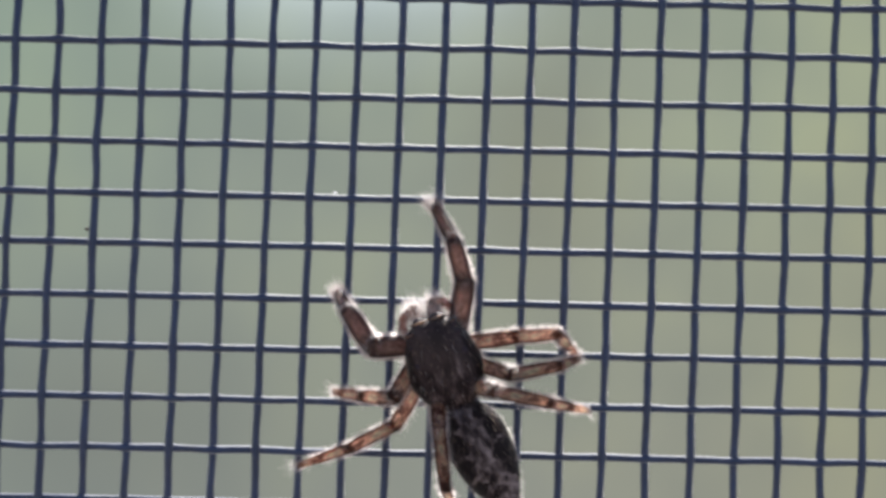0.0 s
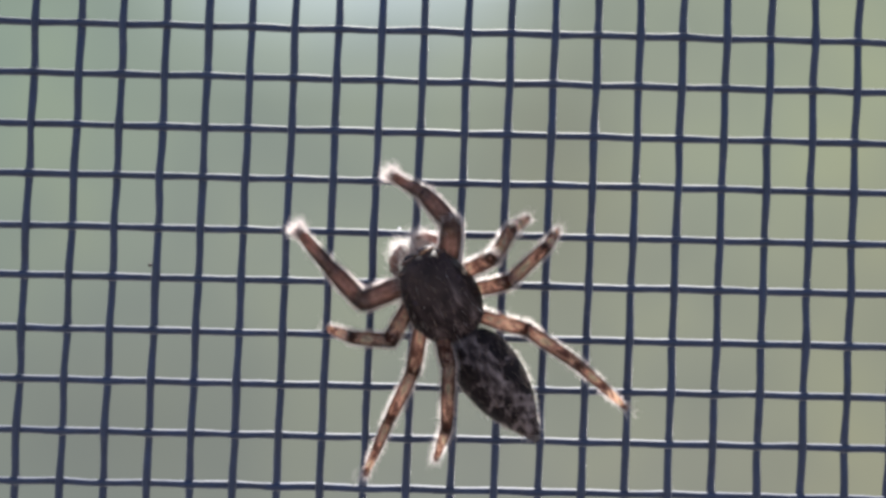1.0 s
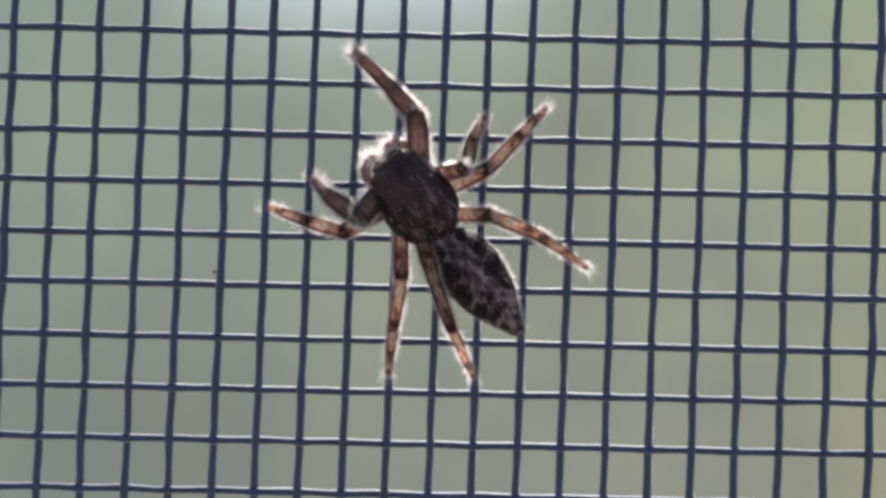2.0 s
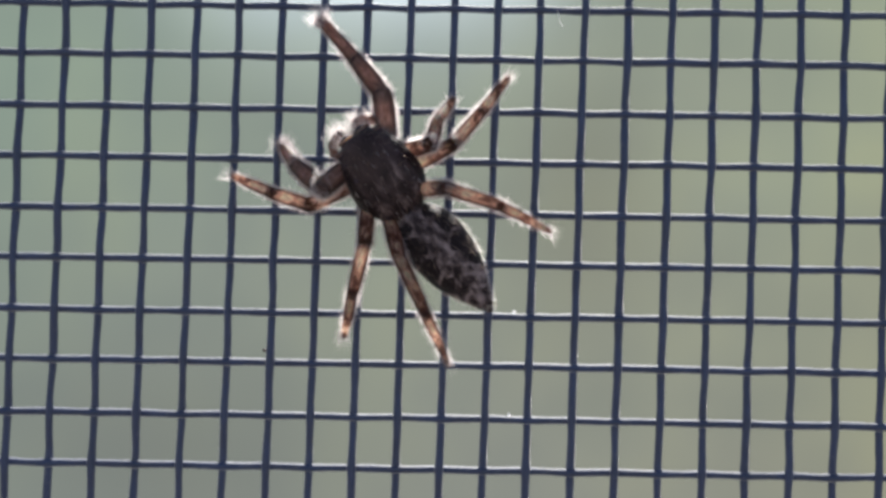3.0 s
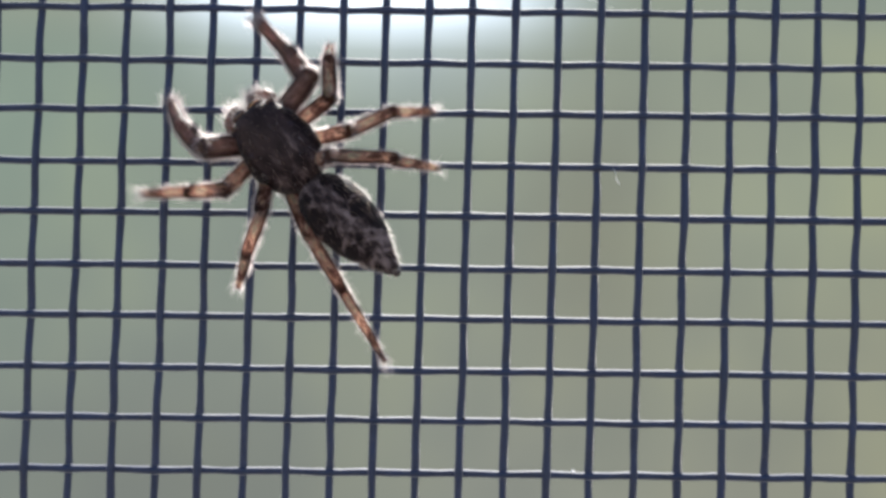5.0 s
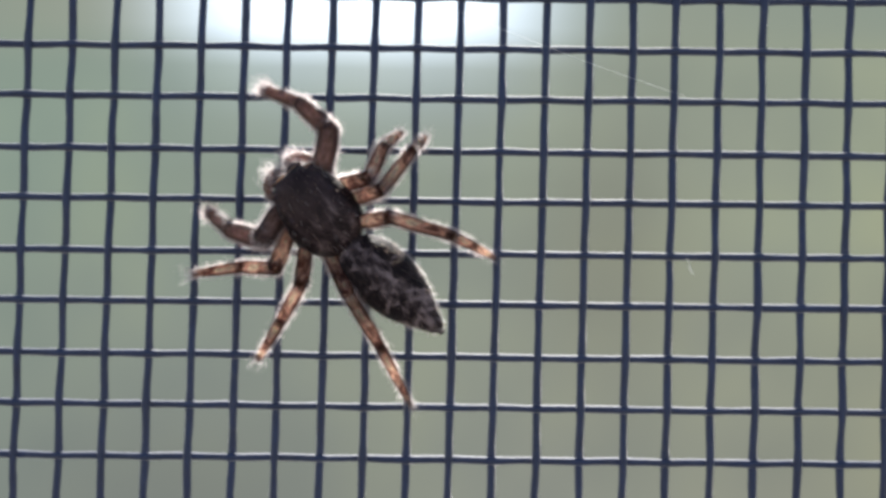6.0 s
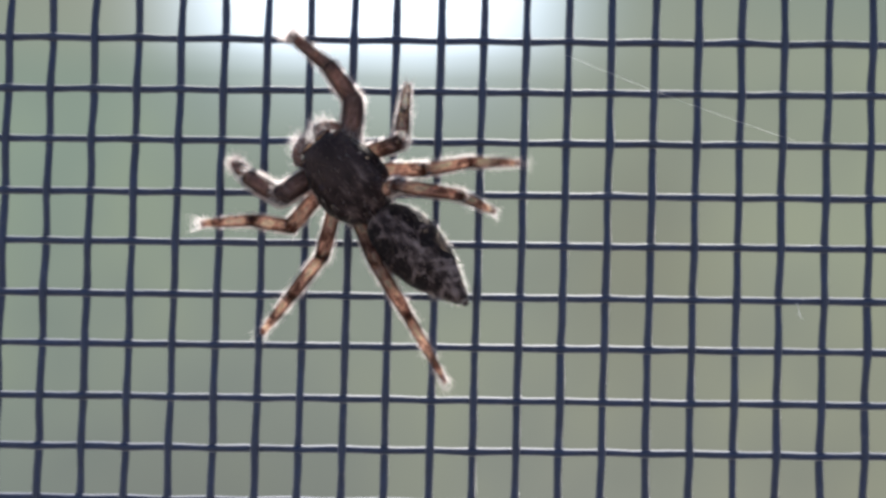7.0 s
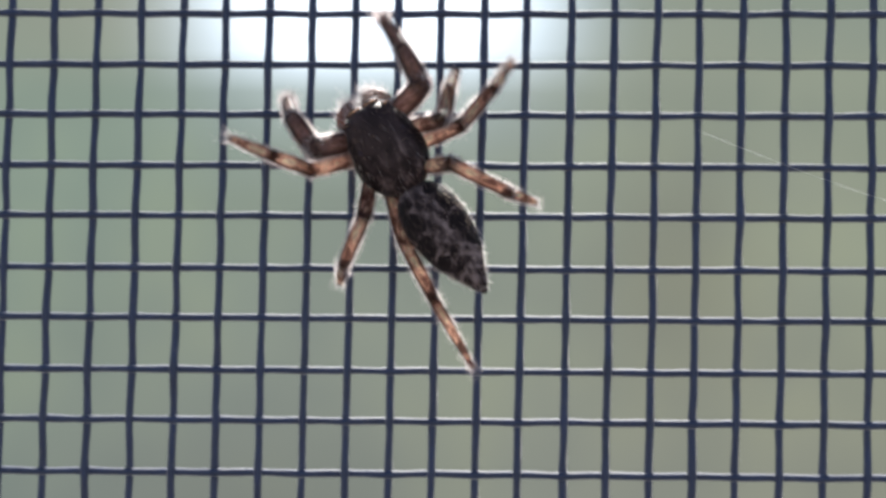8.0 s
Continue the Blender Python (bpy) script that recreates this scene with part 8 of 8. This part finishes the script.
    walk(LEGS["R4"][0], [
        (0.0, pose(0.000550, 0.000550, 0.001150, 69.9, -0.0, -111.5)),
        (0.2, pose(0.000550, 0.000550, 0.001150, 62.3, -0.0, -110.4)),
        (0.3, pose(0.000550, 0.000550, 0.001150, 58.3, 0.0, -118.6)),
        (0.5, pose(0.000550, 0.000550, 0.001150, 66.0, 0.0, -116.2)),
        (0.7, pose(0.000550, 0.000550, 0.001150, 46.4, -0.0, -113.3)),
        (0.8, pose(0.000550, 0.000550, 0.001150, 39.7, 0.0, -123.5)),
        (1.0, pose(0.000550, 0.000550, 0.001150, 22.2, 0.0, -135.4)),
        (1.2, pose(0.000550, 0.000550, 0.001150, -4.3, 0.0, -142.9)),
        (1.45, pose(0.000550, 0.000550, 0.001150, 59.4, -0.0, -147.0)),
        (1.7, pose(0.000550, 0.000550, 0.001150, 70.3, -0.0, -123.6)),
        (1.9, pose(0.000550, 0.000550, 0.001150, 60.6, -0.0, -129.2)),
        (2.1, pose(0.000550, 0.000550, 0.001150, 43.1, 0.0, -134.5)),
        (2.3, pose(0.000550, 0.000550, 0.001150, 40.9, -0.0, -143.4)),
        (2.5, pose(0.000550, 0.000550, 0.001150, 59.4, -0.0, -147.0)),
        (2.8, pose(0.000550, 0.000550, 0.001150, 70.3, -0.0, -123.6)),
        (3.0, pose(0.000550, 0.000550, 0.001150, 60.6, -0.0, -129.2)),
        (3.2, pose(0.000550, 0.000550, 0.001150, 43.1, 0.0, -134.5)),
        (3.5, pose(0.000550, 0.000550, 0.001150, 56.5, -0.0, -151.8)),
        (3.7, pose(0.000550, 0.000550, 0.001150, 75.3, -0.0, -133.2)),
        (3.8, pose(0.000550, 0.000550, 0.001150, 90.4, 14.1, -56.8)),
        (4.0, pose(0.000550, 0.000550, 0.001150, 43.4, -0.0, -127.8)),
        (4.2, pose(0.000550, 0.000550, 0.001150, -9.4, -0.0, -136.4)),
        (4.4, pose(0.000550, 0.000550, 0.001150, 43.1, 0.0, -134.5)),
        (4.65, pose(0.000550, 0.000550, 0.001150, 56.5, -0.0, -151.8)),
        (4.85, pose(0.000550, 0.000550, 0.001150, 59.4, -0.0, -147.0)),
        (5.05, pose(0.000550, 0.000550, 0.001150, 70.3, -0.0, -123.6)),
        (5.3, pose(0.000550, 0.000550, 0.001150, 50.9, -0.0, -126.0)),
        (5.5, pose(0.000550, 0.000550, 0.001150, 36.3, -0.0, -127.3)),
        (5.8, pose(0.000550, 0.000550, 0.001150, 53.0, -0.0, -122.8)),
        (6.0, pose(0.000550, 0.000550, 0.001150, 49.9, -0.0, -125.8)),
        (6.2, pose(0.000550, 0.000550, 0.001150, 0.7, 0.0, -136.2)),
        (6.3, pose(0.000550, 0.000550, 0.001150, 0.1, -0.0, -137.3)),
        (6.5, pose(0.000550, 0.000550, 0.001150, 26.4, -0.0, -145.0)),
        (6.7, pose(0.000550, 0.000550, 0.001150, 72.1, 0.0, -145.5)),
        (6.8, pose(0.000550, 0.000550, 0.001150, 74.8, -0.0, -142.9)),
        (7.0, pose(0.000550, 0.000550, 0.001150, 71.9, -0.0, -129.0)),
        (7.2, pose(0.000550, 0.000550, 0.001150, 52.1, -0.0, -126.8)),
        (7.3, pose(0.000550, 0.000550, 0.001150, 43.6, 0.0, -127.4)),
        (7.5, pose(0.000550, 0.000550, 0.001150, -9.9, 0.0, -136.9)),
        (7.7, pose(0.000550, 0.000550, 0.001150, 56.5, -0.0, -143.0)),
        (7.8, pose(0.000550, 0.000550, 0.001150, 69.4, 0.0, -129.9)),
        (8.0, pose(0.000550, 0.000550, 0.001150, 57.2, -0.0, -123.7)),
    ])
    walk(LEGS["R4"][1], [
        (0.0, pose(0.001169, 0.000307, 0.002965, -23.2, -0.0, -124.9)),
        (0.2, pose(0.001393, 0.000237, 0.002861, -32.0, 0.0, -139.0)),
        (0.3, pose(0.001441, 0.000065, 0.002795, -39.4, -0.0, -137.6)),
        (0.5, pose(0.001254, 0.000203, 0.002916, -24.3, -0.0, -137.4)),
        (0.7, pose(0.001774, 0.000022, 0.002549, -30.5, -0.0, -148.6)),
        (0.8, pose(0.001790, -0.000271, 0.002383, -34.7, -0.0, -150.6)),
        (1.0, pose(0.001807, -0.000724, 0.001880, 1.0, -0.0, -154.7)),
        (1.2, pose(0.001713, -0.000987, 0.001004, -3.8, 0.0, -162.1)),
        (1.45, pose(0.001086, -0.000276, 0.002813, -11.1, -0.0, -122.5)),
        (1.7, pose(0.001093, 0.000189, 0.002969, -16.2, -0.0, -137.1)),
        (1.9, pose(0.001285, -0.000050, 0.002834, -25.7, -0.0, -142.3)),
        (2.1, pose(0.001557, -0.000439, 0.002470, -14.3, 0.0, -152.6)),
        (2.3, pose(0.001421, -0.000622, 0.002416, -6.6, 0.0, -153.5)),
        (2.5, pose(0.001086, -0.000276, 0.002813, -11.1, -0.0, -122.5)),
        (2.8, pose(0.001093, 0.000189, 0.002969, -16.2, -0.0, -137.1)),
        (3.0, pose(0.001285, -0.000050, 0.002834, -25.7, -0.0, -142.3)),
        (3.2, pose(0.001557, -0.000439, 0.002470, -14.3, 0.0, -152.6)),
        (3.5, pose(0.001055, -0.000391, 0.002761, -11.7, -0.0, -127.4)),
        (3.7, pose(0.000908, 0.000214, 0.003019, -13.6, -0.0, -136.1)),
        (3.8, pose(0.000797, 0.000149, 0.003024, -15.0, 0.0, -131.7)),
        (4.0, pose(0.001659, -0.000311, 0.002478, -69.5, -0.0, -125.9)),
        (4.2, pose(0.001866, -0.000830, 0.000834, 41.3, -0.0, -159.0)),
        (4.4, pose(0.001557, -0.000439, 0.002470, -14.3, 0.0, -152.6)),
        (4.65, pose(0.001055, -0.000391, 0.002761, -11.7, -0.0, -127.4)),
        (4.85, pose(0.001086, -0.000276, 0.002813, -11.1, -0.0, -122.5)),
        (5.05, pose(0.001093, 0.000189, 0.002969, -16.2, -0.0, -137.1)),
        (5.3, pose(0.001536, -0.000166, 0.002650, -3.1, 0.0, -147.8)),
        (5.5, pose(0.001789, -0.000393, 0.002295, -78.4, 4.1, -166.3)),
        (5.8, pose(0.001528, -0.000082, 0.002692, -10.2, -0.0, -147.1)),
        (6.0, pose(0.001560, -0.000178, 0.002628, -9.5, 0.0, -147.4)),
        (6.2, pose(0.001889, -0.000844, 0.001174, 28.6, -0.0, -155.9)),
        (6.3, pose(0.001861, -0.000869, 0.001152, 25.9, -0.0, -156.0)),
        (6.5, pose(0.001544, -0.000867, 0.002010, -6.8, 0.0, -158.5)),
        (6.7, pose(0.000887, 0.000060, 0.002989, -12.0, -0.0, -128.6)),
        (6.8, pose(0.000857, 0.000145, 0.003015, -10.4, -0.0, -131.2)),
        (7.0, pose(0.001016, 0.000172, 0.002987, -14.1, -0.0, -139.0)),
        (7.2, pose(0.001501, -0.000162, 0.002674, -5.5, -0.0, -150.2)),
        (7.3, pose(0.001661, -0.000301, 0.002483, -0.7, -0.0, -156.2)),
        (7.5, pose(0.001850, -0.000840, 0.000817, 39.6, -0.0, -161.7)),
        (7.7, pose(0.001191, -0.000301, 0.002762, -5.6, -0.0, -116.7)),
        (7.8, pose(0.001071, 0.000115, 0.002959, -8.7, -0.0, -139.4)),
        (8.0, pose(0.001420, -0.000030, 0.002775, -5.6, -0.0, -147.8)),
    ])
    walk(LEGS["R4"][2], [
        (0.0, pose(0.002635, -0.000718, 0.002199, -53.3, -0.0, -129.7)),
        (0.2, pose(0.002476, -0.001009, 0.001831, -40.9, 0.0, -138.4)),
        (0.3, pose(0.002455, -0.001046, 0.001561, -33.1, -0.0, -136.1)),
        (0.5, pose(0.002454, -0.001102, 0.002116, -49.3, -0.0, -141.8)),
        (0.7, pose(0.002648, -0.001408, 0.001562, -33.7, -0.0, -151.9)),
        (0.8, pose(0.002576, -0.001664, 0.001275, -26.3, -0.0, -152.3)),
        (1.0, pose(0.002637, -0.002483, 0.001913, -32.8, -0.0, -161.5)),
        (1.2, pose(0.002308, -0.002835, 0.000875, -3.0, -0.0, -167.1)),
        (1.45, pose(0.002697, -0.001301, 0.002439, -61.3, -0.0, -120.0)),
        (1.7, pose(0.002365, -0.001180, 0.002426, -61.1, -0.0, -138.3)),
        (1.9, pose(0.002357, -0.001437, 0.001989, -46.6, -0.0, -149.1)),
        (2.1, pose(0.002424, -0.002113, 0.001989, -45.0, -0.0, -160.3)),
        (2.3, pose(0.002283, -0.002352, 0.002192, -50.8, -0.0, -157.8)),
        (2.5, pose(0.002697, -0.001301, 0.002439, -61.3, -0.0, -120.0)),
        (2.8, pose(0.002365, -0.001180, 0.002426, -61.1, -0.0, -138.3)),
        (3.0, pose(0.002357, -0.001437, 0.001989, -46.6, -0.0, -149.1)),
        (3.2, pose(0.002424, -0.002113, 0.001989, -45.0, -0.0, -160.3)),
        (3.5, pose(0.002569, -0.001547, 0.002366, -57.7, -0.0, -129.2)),
        (3.7, pose(0.002220, -0.001148, 0.002563, -68.1, -0.0, -121.7)),
        (3.8, pose(0.002199, -0.001101, 0.002520, -66.1, -0.0, -126.2)),
        (4.0, pose(0.002211, -0.000711, 0.000656, -12.6, -0.0, -152.3)),
        (4.2, pose(0.002390, -0.002194, 0.002118, -44.9, -0.0, -159.3)),
        (4.4, pose(0.002424, -0.002113, 0.001989, -45.0, -0.0, -160.3)),
        (4.65, pose(0.002569, -0.001547, 0.002366, -57.7, -0.0, -129.2)),
        (4.85, pose(0.002697, -0.001301, 0.002439, -61.3, -0.0, -120.0)),
        (5.05, pose(0.002365, -0.001180, 0.002426, -61.1, -0.0, -138.3)),
        (5.3, pose(0.002570, -0.001811, 0.002544, -64.6, -0.0, -153.7)),
        (5.5, pose(0.002013, -0.000742, 0.000394, -6.3, 0.0, -151.2)),
        (5.8, pose(0.002568, -0.001689, 0.002348, -57.2, -0.0, -154.4)),
        (6.0, pose(0.002593, -0.001795, 0.002308, -55.5, -0.0, -155.7)),
        (6.2, pose(0.002586, -0.002404, 0.002104, -47.5, -0.0, -163.3)),
        (6.3, pose(0.002575, -0.002468, 0.002001, -44.3, -0.0, -161.7)),
        (6.5, pose(0.002250, -0.002665, 0.001781, -30.7, -0.0, -160.3)),
        (6.7, pose(0.002375, -0.001127, 0.002585, -68.6, -0.0, -112.8)),
        (6.8, pose(0.002296, -0.001115, 0.002662, -73.8, -0.0, -129.4)),
        (7.0, pose(0.002253, -0.001252, 0.002512, -64.7, -0.0, -148.9)),
        (7.2, pose(0.002463, -0.001843, 0.002486, -62.6, -0.0, -156.0)),
        (7.3, pose(0.002447, -0.002080, 0.002459, -60.7, -0.0, -165.2)),
        (7.5, pose(0.002320, -0.002264, 0.002057, -42.2, -0.0, -159.5)),
        (7.7, pose(0.002920, -0.001171, 0.002571, -67.5, 0.0, -99.6)),
        (7.8, pose(0.002322, -0.001346, 0.002665, -73.9, -0.0, -100.4)),
        (8.0, pose(0.002450, -0.001670, 0.002587, -67.8, -0.0, -130.4)),
    ])


motions()
